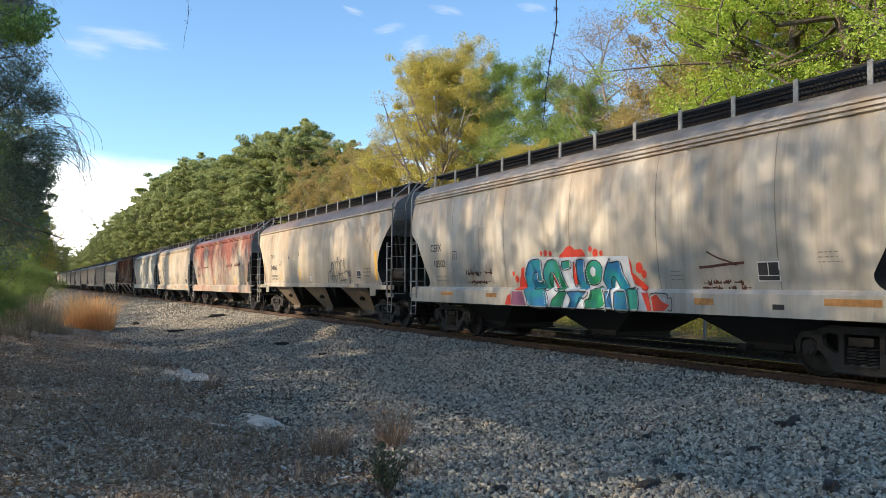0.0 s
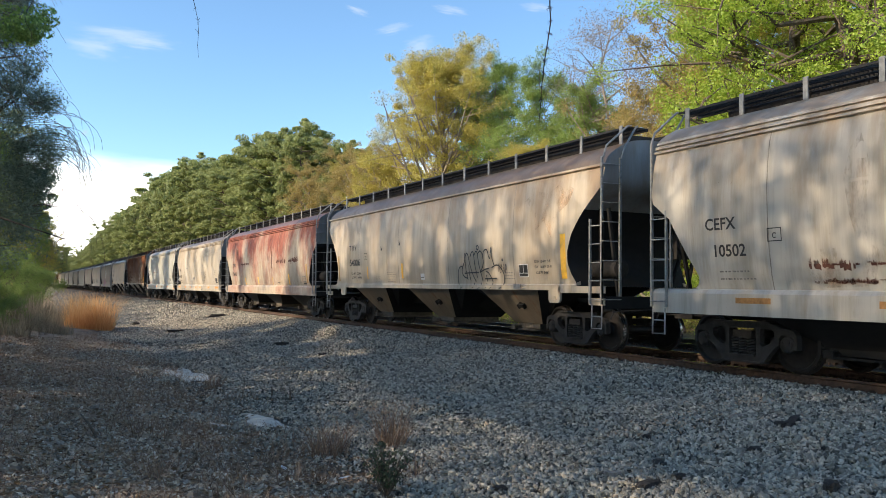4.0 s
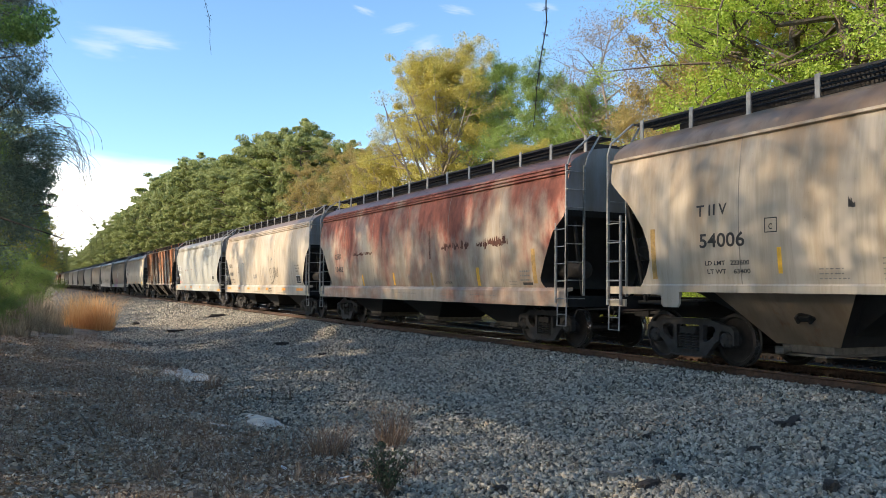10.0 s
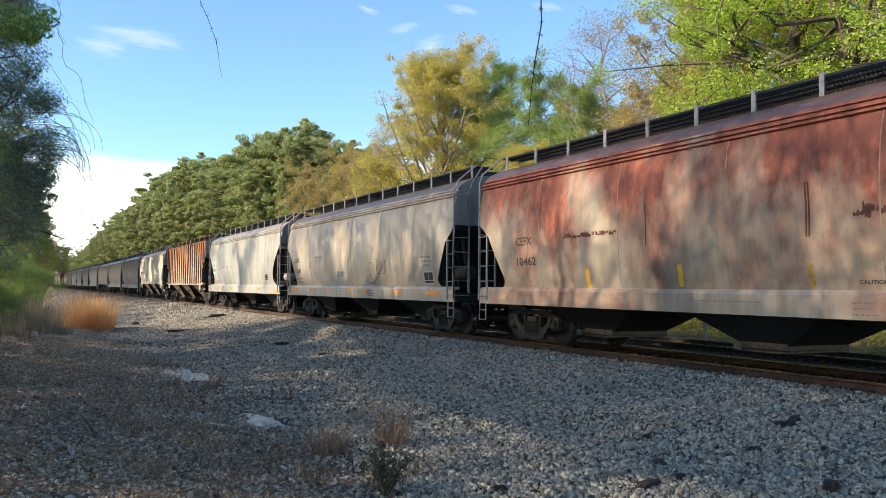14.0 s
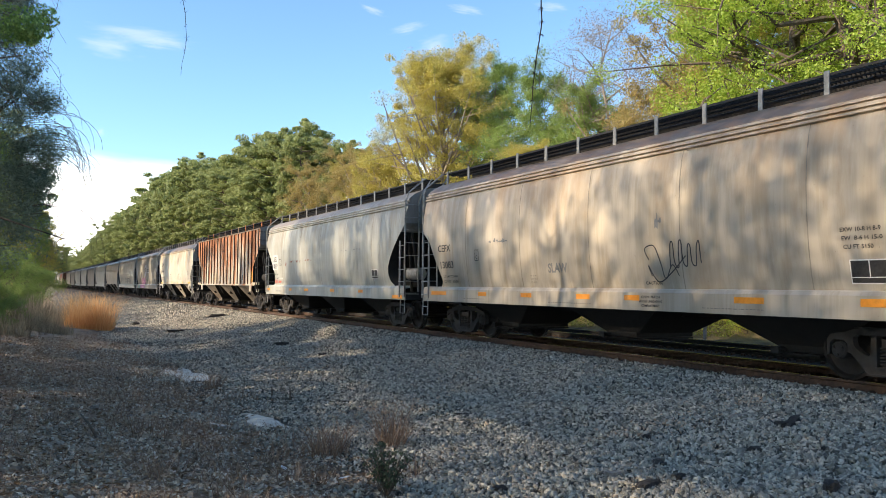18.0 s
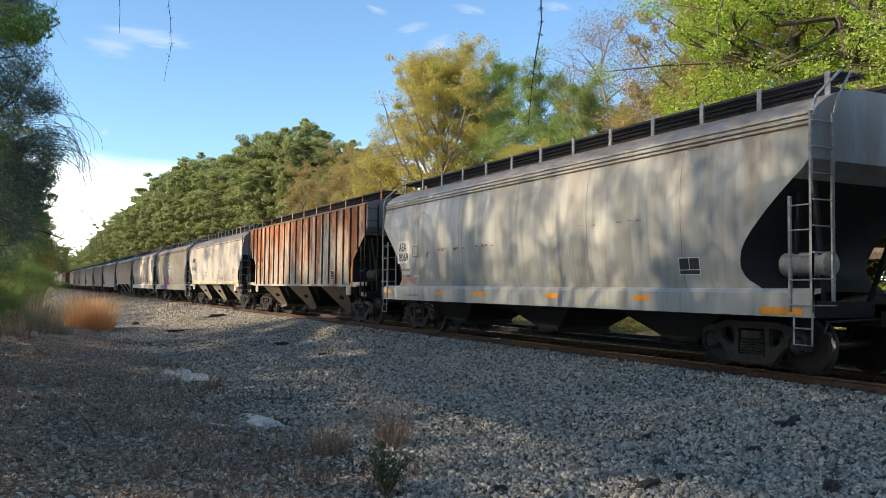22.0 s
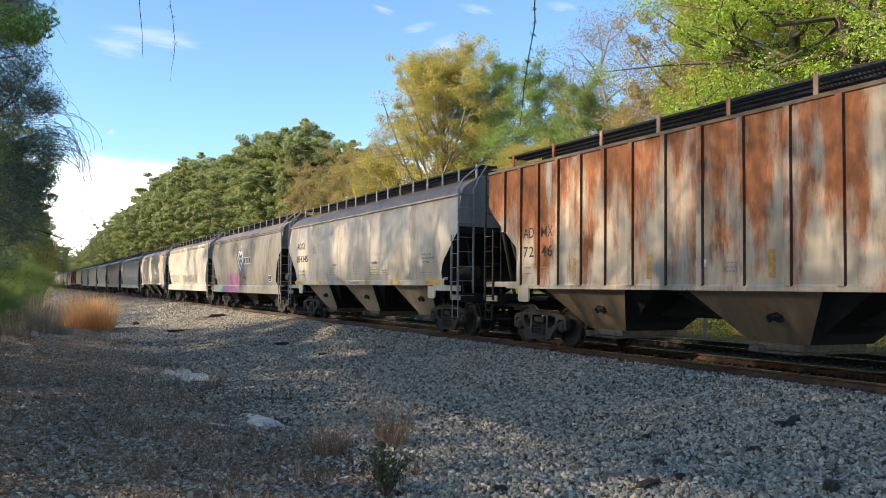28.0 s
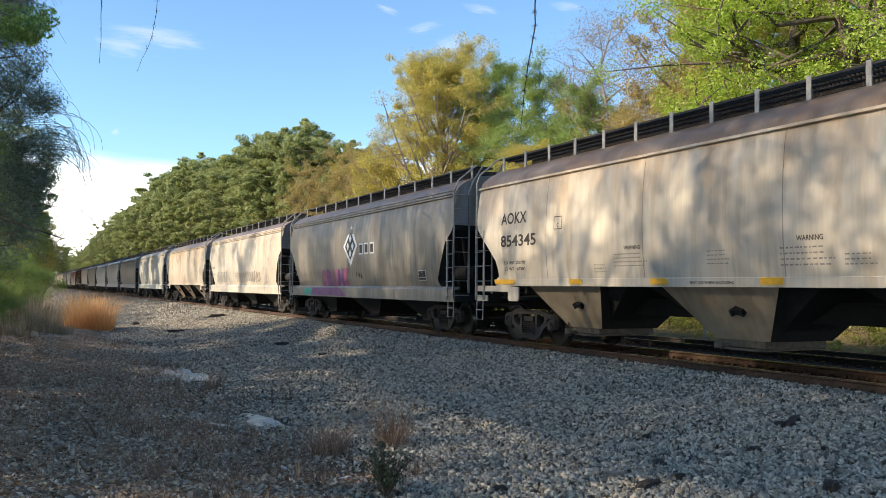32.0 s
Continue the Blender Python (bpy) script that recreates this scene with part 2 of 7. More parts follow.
def make_ground():
    gx = np.unique(np.concatenate([np.linspace(-400, -30, 24), np.linspace(-30, -4, 40), np.linspace(-4, 14, 150), np.linspace(14, 32, 40), np.linspace(32, 400, 24)]))
    gy = np.unique(np.concatenate([np.linspace(-300, -10, 20), np.linspace(-10, 3, 24), np.linspace(3, 45, 230), np.linspace(45, 140, 110), np.linspace(140, 900, 40)]))
    X, Y = np.meshgrid(gx, gy)
    Z = ground_z(X, Y)
    verts = np.stack([X, Y, Z], -1).reshape(-1, 3)
    nx, ny = len(gx), len(gy)
    i = np.arange(nx - 1)[None, :] + nx * np.arange(ny - 1)[:, None]
    faces = np.stack([i, i + 1, i + nx + 1, i + nx], -1).reshape(-1, 4)
    n = Nodes("gravel_and_dirt", 0.95)
    sep = n.t.nodes.new("ShaderNodeSeparateXYZ")
    n.link(n.co, sep.inputs[0])
    # gravel near the track, litter and soil on the bank, a grassy verge beyond
    v = n.node("ShaderNodeTexVoronoi", Scale=22.0)
    n.link(n.co, v.inputs["Vector"])
    stones = n.ramp(v.outputs["Color"], [(0.15, (0.19, 0.183, 0.163)), (0.5, (0.42, 0.402, 0.355)), (0.9, (0.70, 0.67, 0.60))])
    # colour drops towards cell edges: painted shade between far stones
    gaps = n.ramp(v.outputs["Distance"], [(0.0, 1.0), (0.35, 0.85), (0.62, 0.10)])
    gravel = n.mix(1.0, stones, gaps, "MULTIPLY")
    # dark base under the loose stones, shade of the gaps put into colour
    gap_shade = n.ramp(n.noise(9, 6), [(0.3, (0.018, 0.016, 0.014)), (0.7, (0.055, 0.049, 0.041))])
    gravel = n.mix(1.0, gravel, n.ramp(n.noise(3.0, 7, rough=0.75), [(0.3, 0.45), (0.5, 0.9), (0.7, 1.25)]), "MULTIPLY")
    gravel = n.mix(n.ramp(n.noise(0.9, 5), [(0.45, 0.0), (0.75, 0.45)]), gravel, (0.15, 0.13, 0.105))
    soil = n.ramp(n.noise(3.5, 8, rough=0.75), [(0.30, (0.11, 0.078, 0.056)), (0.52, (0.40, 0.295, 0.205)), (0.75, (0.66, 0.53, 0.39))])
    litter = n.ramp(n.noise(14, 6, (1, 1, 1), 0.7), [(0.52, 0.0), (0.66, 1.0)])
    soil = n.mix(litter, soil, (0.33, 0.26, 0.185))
    verge = n.ramp(n.noise(2.0, 7), [(0.3, (0.10, 0.08, 0.04)), (0.55, (0.22, 0.165, 0.08)), (0.8, (0.13, 0.13, 0.04))])
    edge = n.node("ShaderNodeMath")
    edge.operation = "MULTIPLY_ADD"
    n.link(n.noise(0.6, 5), edge.inputs[0])
    edge.inputs[1].default_value = 3.4
    n.link(sep.outputs[0], edge.inputs[2])
    scaled = n.node("ShaderNodeMapRange")
    scaled.inputs["From Min"].default_value, scaled.inputs["From Max"].default_value = 3.6, 5.0
    n.link(edge.outputs[0], scaled.inputs["Value"])
    away = n.node("ShaderNodeMapRange")
    away.inputs["From Min"].default_value, away.inputs["From Max"].default_value = 34.0, 52.0
    n.link(sep.outputs[1], away.inputs["Value"])
    col = n.mix(scaled.outputs[0], soil, n.mix(away.outputs[0], gap_shade, gravel))
    far = n.node("ShaderNodeMapRange")
    far.inputs["From Min"].default_value, far.inputs["From Max"].default_value = 22.0, 22.7
    n.link(edge.outputs[0], far.inputs["Value"])
    # oil grime and the train's shadow painted into the ballast, past both tracks
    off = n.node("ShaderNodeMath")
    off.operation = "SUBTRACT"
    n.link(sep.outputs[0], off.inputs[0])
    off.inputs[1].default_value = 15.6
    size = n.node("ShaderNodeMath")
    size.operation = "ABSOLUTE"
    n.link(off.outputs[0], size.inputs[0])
    oily_shade = n.node("ShaderNodeMapRange")
    oily_shade.inputs["From Min"].default_value, oily_shade.inputs["From Max"].default_value = 4.95, 4.55
    n.link(size.outputs[0], oily_shade.inputs["Value"])
    col = n.mix(oily_shade.outputs[0], col, n.ramp(n.noise(5, 6), [(0.3, (0.012, 0.011, 0.010)), (0.7, (0.035, 0.03, 0.026))]))
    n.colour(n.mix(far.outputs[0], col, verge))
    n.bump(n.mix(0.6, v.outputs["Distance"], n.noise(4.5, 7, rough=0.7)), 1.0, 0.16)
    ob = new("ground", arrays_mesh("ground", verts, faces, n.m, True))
    tagged(ob, "grey gravel ground with a shallow muddy ditch and leaf litter", "ground", kind="structure")


make_ground()


# ---- track ----
def rail_piece(off, z, y0, y1):
    """One rail, its head polished on top, laid along the track."""
    head = [(-0.036, 0.0), (0.036, 0.0), (0.038, -0.03), (0.012, -0.045), (0.010, -0.145), (0.07, -0.165), (0.072, -0.18), (-0.072, -0.18), (-0.07, -0.165), (-0.010, -0.145), (-0.012, -0.045), (-0.038, -0.03)]
    bm = bmesh.new()
    rings = []
    ys = np.concatenate([np.linspace(y0, 100, 24), np.linspace(110, y1, 32)])
    for y in ys:
        m = on_track(y, off, z)
        rings.append([bm.verts.new(m @ Vector((a, 0, b))) for a, b in head])
    for a, b in zip(rings, rings[1:]):
        for k in range(12):
            f = bm.faces.new((a[k], b[k], b[(k + 1) % 12], a[(k + 1) % 12]))
            f.material_index = 1 if k == 0 else 0
    return fix(bm)


def make_track(name, label, off, z, count, step):
    track = tagged(new(name), label, "railway track", kind="structure")
    for side in (-1, 1):
        part("rail", rail_piece(off + side * RAIL_HALF, z, -30, 420), [RUSTY if off == 0 else GRIME, SHINE], track)
    bm = bmesh.new()
    box(bm, -1.3, 1.3, -0.115, 0.115, -0.36, -0.185)
    tie = mesh_from("tie", bm, TIE)
    bm = bmesh.new()
    for s in (-1, 1):
        box(bm, s * RAIL_HALF - 0.17, s * RAIL_HALF + 0.17, -0.10, 0.10, -0.186, -0.170)
        for dx, dy in ((-0.10, 0.06), (0.10, -0.06), (-0.13, -0.07), (0.11, 0.07)):
            box(bm, s * RAIL_HALF + dx - 0.016, s * RAIL_HALF + dx + 0.016, dy - 0.016, dy + 0.016, -0.172, -0.115)
        for dy in (-0.16, 0.16):
            box(bm, s * RAIL_HALF - 0.10, s * RAIL_HALF + 0.10, dy - 0.025, dy + 0.025, -0.20, -0.115)
    plate = mesh_from("tie_plate", bm, RUSTY)
    rnd = random.Random(5)
    for i in range(count):
        m = on_track(-6 + i * step, off, z) @ pose(rnd.uniform(-.05, .05), 0, 0, 0, 0, rnd.uniform(-1.5, 1.5))
        t = place("tie", tie, track, m)
        place("tie_plate", plate, t)


make_track("railway_track", "rusty steel rails on wooden ties in grey ballast", 0.0, 0.0, 170, 0.52)
make_track("second_railway_track", "second track of rusty rails beyond the train", 4.25, -0.06, 90, 0.56)


# ---- loose stones, litter and weeds ----
def polar(rnd, count, r0, r1, a0=-4.0, a1=57.0):
    """Points on the ground in front of the bank, thinner with distance."""
    a = np.radians(a0 + (a1 - a0) * rnd.random(count))
    r = r0 + (r1 - r0) * rnd.random(count)
    return r * np.sin(a), r * np.cos(a)


def stones(name, label, x, y, size, material, rnd, sink=0.28, flat=0.85):
    """Broken stones: knocked-about six-cornered lumps with sharp edges, joined."""
    n = len(x)
    core = np.array([[0.62, 0, 0], [-0.62, 0, 0], [0, 0.62, 0], [0, -0.62, 0], [0, 0, 0.62], [0, 0, -0.62]])
    v = core[None] * (0.75 + 0.5 * rnd.random((n, 6, 1))) + 0.16 * rnd.normal(size=(n, 6, 3))
    v *= np.stack([0.8 + 0.7 * rnd.random(n), 0.7 + 0.5 * rnd.random(n), flat * (0.7 + 0.6 * rnd.random(n))], 1)[:, None]
    q = rnd.normal(size=(n, 4))
    q /= np.linalg.norm(q, axis=1)[:, None]
    w, i, j, k = q.T
    m = np.stack([1 - 2 * (j * j + k * k), 2 * (i * j - k * w), 2 * (i * k + j * w), 2 * (i * j + k * w), 1 - 2 * (i * i + k * k), 2 * (j * k - i * w), 2 * (i * k - j * w), 2 * (j * k + i * w), 1 - 2 * (i * i + j * j)], 1).reshape(n, 3, 3)
    v = np.einsum("nab,nkb->nka", m, v) * size[:, None, None]
    z = ground_z(x, y) + size * (0.5 - sink) * flat
    v += np.stack([x, y, z], 1)[:, None]
    tri = np.array([(0, 2, 4), (2, 1, 4), (1, 3, 4), (3, 0, 4), (2, 0, 5), (1, 2, 5), (3, 1, 5), (0, 3, 5)])
    f = (tri[None] + 6 * np.arange(n)[:, None, None]).reshape(-1, 3)
    ob = new(name, arrays_mesh(name, v.reshape(-1, 3), f, material))
    return tagged(ob, label, "gravel", kind="stuff")


def island_mat(name, stops, rough=0.9):
    n = Nodes(name, rough)
    geo = n.t.nodes.new("ShaderNodeNewGeometry")
    c = n.ramp(geo.outputs["Random Per Island"], stops)
    n.colour(n.mix(n.ramp(n.noise(40, 4), [(0.3, 0.0), (0.8, 0.5)]), c, tuple(0.5 * k for k in stops[0][1])))
    n.bump(n.noise(60, 4), 0.4, 0.01)
    return n.m


GRANITE = island_mat("crushed_granite", [(0.0, (0.05, 0.046, 0.038)), (0.25, (0.24, 0.219, 0.176)), (0.6, (0.41, 0.375, 0.30)), (0.95, (0.68, 0.62, 0.495)), (1.0, (0.46, 0.34, 0.23))])
# stone colour darkened for oil and for the shade under the train
OILY_SHADED = island_mat("oily_shaded_ballast", [(0.0, (0.012, 0.011, 0.010)), (1.0, (0.045, 0.04, 0.035))])
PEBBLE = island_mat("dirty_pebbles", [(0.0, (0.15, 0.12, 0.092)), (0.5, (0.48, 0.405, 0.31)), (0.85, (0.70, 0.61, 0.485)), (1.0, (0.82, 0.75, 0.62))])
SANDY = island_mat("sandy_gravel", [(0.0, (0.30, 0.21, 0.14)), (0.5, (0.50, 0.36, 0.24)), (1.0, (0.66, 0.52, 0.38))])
DEADLEAF = leafy("dead_leaves", (0.10, 0.06, 0.035), (0.27, 0.175, 0.10), (0.58, 0.46, 0.33), 0.1)
STRAW = leafy("dry_straw", (0.20, 0.155, 0.10), (0.33, 0.26, 0.165), (0.47, 0.39, 0.26), 0.35)
DRYSTEM = leafy("dry_brown_stems", (0.13, 0.08, 0.055), (0.27, 0.175, 0.115), (0.46, 0.33, 0.22), 0.25)
BROOM = leafy("orange_broom_grass", (0.60, 0.30, 0.10), (0.80, 0.47, 0.18), (0.90, 0.64, 0.34), 0.55)
WEED = leafy("dark_green_weed", (0.035, 0.05, 0.025), (0.06, 0.08, 0.04), (0.10, 0.12, 0.06), 0.3)


MUDDY = ((3.25, 12.3, 0.27, 0.95), (3.25, 19.6, 0.42, 2.2), (2.45, 12.0, 0.22, 0.25))


def scatter_ground():
    rnd = np.random.default_rng(7)

    def bed_edge(y):
        return 3.3 + 0.5 * np.sin(y * 0.9) + 0.35 * np.sin(y * 2.3 + 1) - 0.02 * y
    x, y = polar(rnd, 215000, 4.8, 26.0)
    keep = (x > bed_edge(y) + rnd.normal(size=len(x)) * 0.35) & (x < 10.75)
    for cx, cy, rx, ry in MUDDY:
        keep &= ((x - cx) / rx) ** 2 + ((y - cy) / ry) ** 2 > 0.9 + 0.3 * rnd.random(len(x))
    x, y = x[keep], y[keep]
    size = 0.026 + 0.034 * rnd.random(len(x)) ** 1.4 + 0.010 * np.clip((x - 5) / 5, 0, 1)
    stones("ballast_stones", "grey crushed granite ballast beside the rail", x, y, size, GRANITE, rnd, 0.16)
    a = np.radians(4.0 + 21.0 * rnd.random(70000))
    r = np.sqrt(25.0 ** 2 + (52.0 ** 2 - 25.0 ** 2) * rnd.random(70000))
    x, y = r * np.sin(a), r * np.cos(a)
    keep = (x > bed_edge(y) + rnd.normal(size=len(x)) * 0.3) & (x < 10.75)
    x, y = x[keep], y[keep]
    stones("far_ballast_stones", "grey crushed granite ballast along the line", x, y, 0.038 + 0.03 * rnd.random(len(x)), GRANITE, rnd)
    y = 48.0 + 62.0 * rnd.random(14000)
    x = 3.6 + 7.1 * rnd.random(14000) - BEND * y * y / 2
    stones("far_off_ballast_stones", "grey crushed granite ballast far along the line", x, y, 0.06 + 0.05 * rnd.random(len(x)), GRANITE, rnd)
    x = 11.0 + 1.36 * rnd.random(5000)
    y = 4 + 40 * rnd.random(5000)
    stones("ballast_between_rails", "granite ballast between the rails, darkened by grime and train shade", x, y, 0.04 + 0.03 * rnd.random(5000), OILY_SHADED, rnd)
    x, y = polar(rnd, 42000, 5.5, 28.0, -4, 30)
    keep = x < bed_edge(y) + 0.6
    x, y = x[keep], y[keep]
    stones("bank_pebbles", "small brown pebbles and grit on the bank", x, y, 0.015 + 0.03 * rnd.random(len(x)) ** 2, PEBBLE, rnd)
    for cx, cy, rx, ry in ((7.6, 8.5, 0.8, 0.35), (9.3, 8.6, 0.45, 0.3), (5.0, 12.2, 0.9, 0.5), (5.3, 19.0, 0.9, 0.8)):
        x, y = cx + rx * 0.6 * rnd.normal(size=260), cy + ry * 0.6 * rnd.normal(size=260)
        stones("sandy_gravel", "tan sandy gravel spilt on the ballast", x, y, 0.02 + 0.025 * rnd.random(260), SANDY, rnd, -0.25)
    # fallen leaves and twigs
    x, y = polar(rnd, 60000, 5.5, 30.0, -4, 30)
    keep = x < bed_edge(y) + 0.7
    x, y = x[keep], y[keep]
    c = np.stack([x, y, ground_z(x, y) + 0.015], 1)
    n = len(c)
    a = rnd.normal(size=(n, 3)) * np.array([1, 1, 0.25])
    a /= np.linalg.norm(a, axis=1)[:, None]
    b = np.cross(a, np.array([0, 0, 1.0]) + rnd.normal(size=(n, 3)) * 0.35)
    b /= np.linalg.norm(b, axis=1)[:, None]
    s = (0.016 + 0.04 * rnd.random(n) ** 2)[:, None]
    v = np.stack([c - a * s, c + b * s * 0.5, c + a * s, c - b * s * 0.5], 1).reshape(-1, 3)
    tagged(new("leaf_litter", arrays_mesh("leaf_litter", v, np.arange(4 * n).reshape(-1, 4), DEADLEAF)), "brown dead leaves and bark flakes on the bank", "leaf litter", kind="stuff")


scatter_ground()


def blades(cx, cy, spread, count, height, width, rnd, splay=0.35, base=None):
    """Grass blades: narrow strips of two bent pieces, from the ground up."""
    r = spread * np.sqrt(rnd.random(count))
    a = rnd.random(count) * 6.283
    p = np.stack([cx + r * np.cos(a), cy + r * np.sin(a), np.zeros(count)], 1)
    p[:, 2] = ground_z(p[:, 0], p[:, 1]) - 0.02
    h = height * (0.22 + 0.95 * rnd.random(count) ** 1.2)
    d = rnd.normal(size=(count, 3)) * splay
    d[:, 0] += splay * 0.8 * r / max(spread, 1e-3) * np.cos(a)
    d[:, 1] += splay * 0.8 * r / max(spread, 1e-3) * np.sin(a)
    d[:, 2] = 1
    side = np.stack([rnd.normal(size=count), rnd.normal(size=count), np.zeros(count)], 1)
    side /= np.linalg.norm(side, axis=1)[:, None]
    side *= width
    mid = p + d * np.array([0.4, 0.4, 0.55]) * h[:, None]
    tip = p + d * np.array([1, 1, 0.95]) * h[:, None]
    v = np.stack([p - side, p + side, mid + side * 0.8, mid - side * 0.8, tip + side * 0.15, tip - side * 0.15], 1).reshape(-1, 3)
    k = 6 * np.arange(count)[:, None]
    f = np.concatenate([k + np.array([0, 1, 2, 3]), k + np.array([3, 2, 4, 5])])
    return v, f


def tuft(name, label, x, y, spread, count, height, width, mat, seed, splay=0.35):
    rnd = np.random.default_rng(seed)
    v, f = blades(x, y, spread, count, height, width, rnd, splay)
    return tagged(new(name, arrays_mesh(name, v, f, mat)), label, "grass")


DRY = "tufts of dry grass by the ditch"
for i, (x, y, sp, n, h) in enumerate(((3.25, 9.5, 0.22, 230, 0.46), (4.11, 9.57, 0.17, 220, 0.54), (3.29, 16.55, 0.16, 140, 0.34), (2.52, 9.3, 0.15, 80, 0.24), (3.41, 14.9, 0.25, 80, 0.2), (3.72, 8.0, 0.07, 30, 0.36), (2.9, 9.8, 0.2, 60, 0.2),
                                      (1.5, 11.0, 0.5, 120, 0.22), (2.1, 10.2, 0.5, 120, 0.22), (1.2, 14.0, 0.6, 140, 0.25), (2.0, 8.6, 0.4, 120, 0.2), (2.6, 8.3, 0.3, 90, 0.22))):
    tagged(tuft("dry_grass_tuft", "tuft of dry brown grass beside the ditch", x, y, sp, n, h * 1.15, 0.004, DRYSTEM, 30 + i, 0.45), group=DRY)
for i, (x, y) in enumerate(((1.75, 37.8), (2.1, 38.6), (2.5, 38.3), (2.9, 38.9), (3.05, 39.6), (2.3, 39.6), (1.9, 39.4))):
    tagged(tuft("broom_grass", "clump of tall orange broom grass in sunlight", x, y, 0.40, 300, 1.55, 0.007, BROOM, 50 + i, 0.26), group="clumps of broom grass")
for i, (x, y, h) in enumerate(((0.5, 36, 0.9), (-0.2, 34, 0.9), (-1.0, 36, 1.1), (0.2, 40, 1.3), (-1.5, 32, 0.8), (1.0, 42, 1.2), (-0.6, 29, 0.6), (0.8, 33.5, 0.5))):
    tagged(tuft("tall_grass", "pale dry grass on the bank", x, y, 0.7, 420, h, 0.009, STRAW, 70 + i, 0.22), group="dry grass on the bank")
# withered weeds all over the bank and along the ditch
v0 = np.random.default_rng(88)
wx, wy = polar(v0, 700, 6.5, 34.0, -3, 19)
ok = wx < 3.2
vs, fs, at = [], [], 0
for x, y in zip(wx[ok], wy[ok]):
    v, f = blades(x, y, 0.05 + 0.22 * v0.random(), int(8 + 26 * v0.random()), 0.10 + 0.24 * v0.random(), 0.0035, v0, 0.5)
    vs.append(v)
    fs.append(f + at)
    at += len(v)
tagged(new("withered_weeds", arrays_mesh("withered_weeds", np.concatenate(vs), np.concatenate(fs), DRYSTEM)), "sparse withered brown weeds on the bank", "weeds", kind="stuff")
v0 = np.random.default_rng(90)
weed = tagged(new("weed"), "dark green bushy weed growing in the gravel", "plant")
bars = []
tips = []
for k in range(22):
    a, h = v0.random() * 6.28, 0.30 + 0.26 * v0.random()
    e = np.array([0.22 * math.cos(a) * v0.random() * 1.3, 0.22 * math.sin(a) * v0.random() * 1.3, h])
    bars.append(([np.zeros(3), e * 0.5 + np.array([0, 0, 0.03]), e], [0.006, 0.005, 0.002]))
    tips += [e, e * 0.8, e * 0.6, e * 0.45]
WEED_BARS, WEED_TIPS = bars, np.array(tips)


# pale dried mud in the ditch
MUD = plain("dried_mud", (0.55, 0.505, 0.42), 0.9, 0.0, 0.2, 5)
for i, (cx, cy, rx, ry) in enumerate(MUDDY):
    rnd = random.Random(i + 4)
    bm = bmesh.new()
    ring = []
    for k in range(40):
        a = 6.2832 * k / 40
        g = 1 + 0.55 * noise.noise((math.cos(a) * 1.5 + i * 7, math.sin(a) * 1.5, 0)) + 0.4 * noise.noise((math.cos(a) * 6 + i * 7, math.sin(a) * 6, 3))
        ring.append((cx + rx * g * math.cos(a), cy + ry * g * math.sin(a)))
    mid = bm.verts.new((cx, cy, float(ground_z(cx, cy)) + 0.025))
    vs = [bm.verts.new((a, b, float(ground_z(a, b)) + 0.008)) for a, b in ring]
    inner = [bm.verts.new((cx + (a - cx) * .5, cy + (b - cy) * .5, float(ground_z(cx + (a - cx) * .5, cy + (b - cy) * .5)) + 0.022)) for a, b in ring]
    for k in range(40):
        bm.faces.new((vs[k], vs[(k + 1) % 40], inner[(k + 1) % 40], inner[k]))
        bm.faces.new((inner[k], inner[(k + 1) % 40], mid))
    tagged(new("mud_patch", mesh_from("mud_patch", bm, MUD)), "patch of pale dried mud in the ditch", "mud", kind="structure")


# lumps of old tie, splinters and scraps
ROTTEN = plain("rotten_tie_wood", (0.034, 0.029, 0.025), 0.95, 0.0, 0.5, 14)
GREYWOOD = plain("weathered_wood", (0.24, 0.21, 0.18), 0.9, 0.0, 0.3, 14)


def lump(name, label, x, y, sx, sy, sz, turn, mat, seed, category, tilt=0):
    """A broken block with chipped, uneven corners."""
    bm = bmesh.new()
    bmesh.ops.create_cube(bm, size=1)
    bmesh.ops.subdivide_edges(bm, edges=bm.edges, cuts=3, use_grid_fill=True)
    for v in bm.verts:
        q = v.co.copy()
        v.co *= 1 - 0.22 * max(0, q.length - 0.5)
        v.co += noise.noise_vector(q * 2.6 + Vector((seed * 3.1, 0, seed))) * 0.30
        v.co = Vector((v.co.x * sx, v.co.y * sy * 0.75, v.co.z * sz * 0.75)) * 0.82
    ob = new(name, mesh_from(name, bm, mat))
    ob.matrix_basis = pose(x, y, float(ground_z(x, y)) + sz * 0.32, 0, tilt, turn)
    return tagged(ob, label, category)


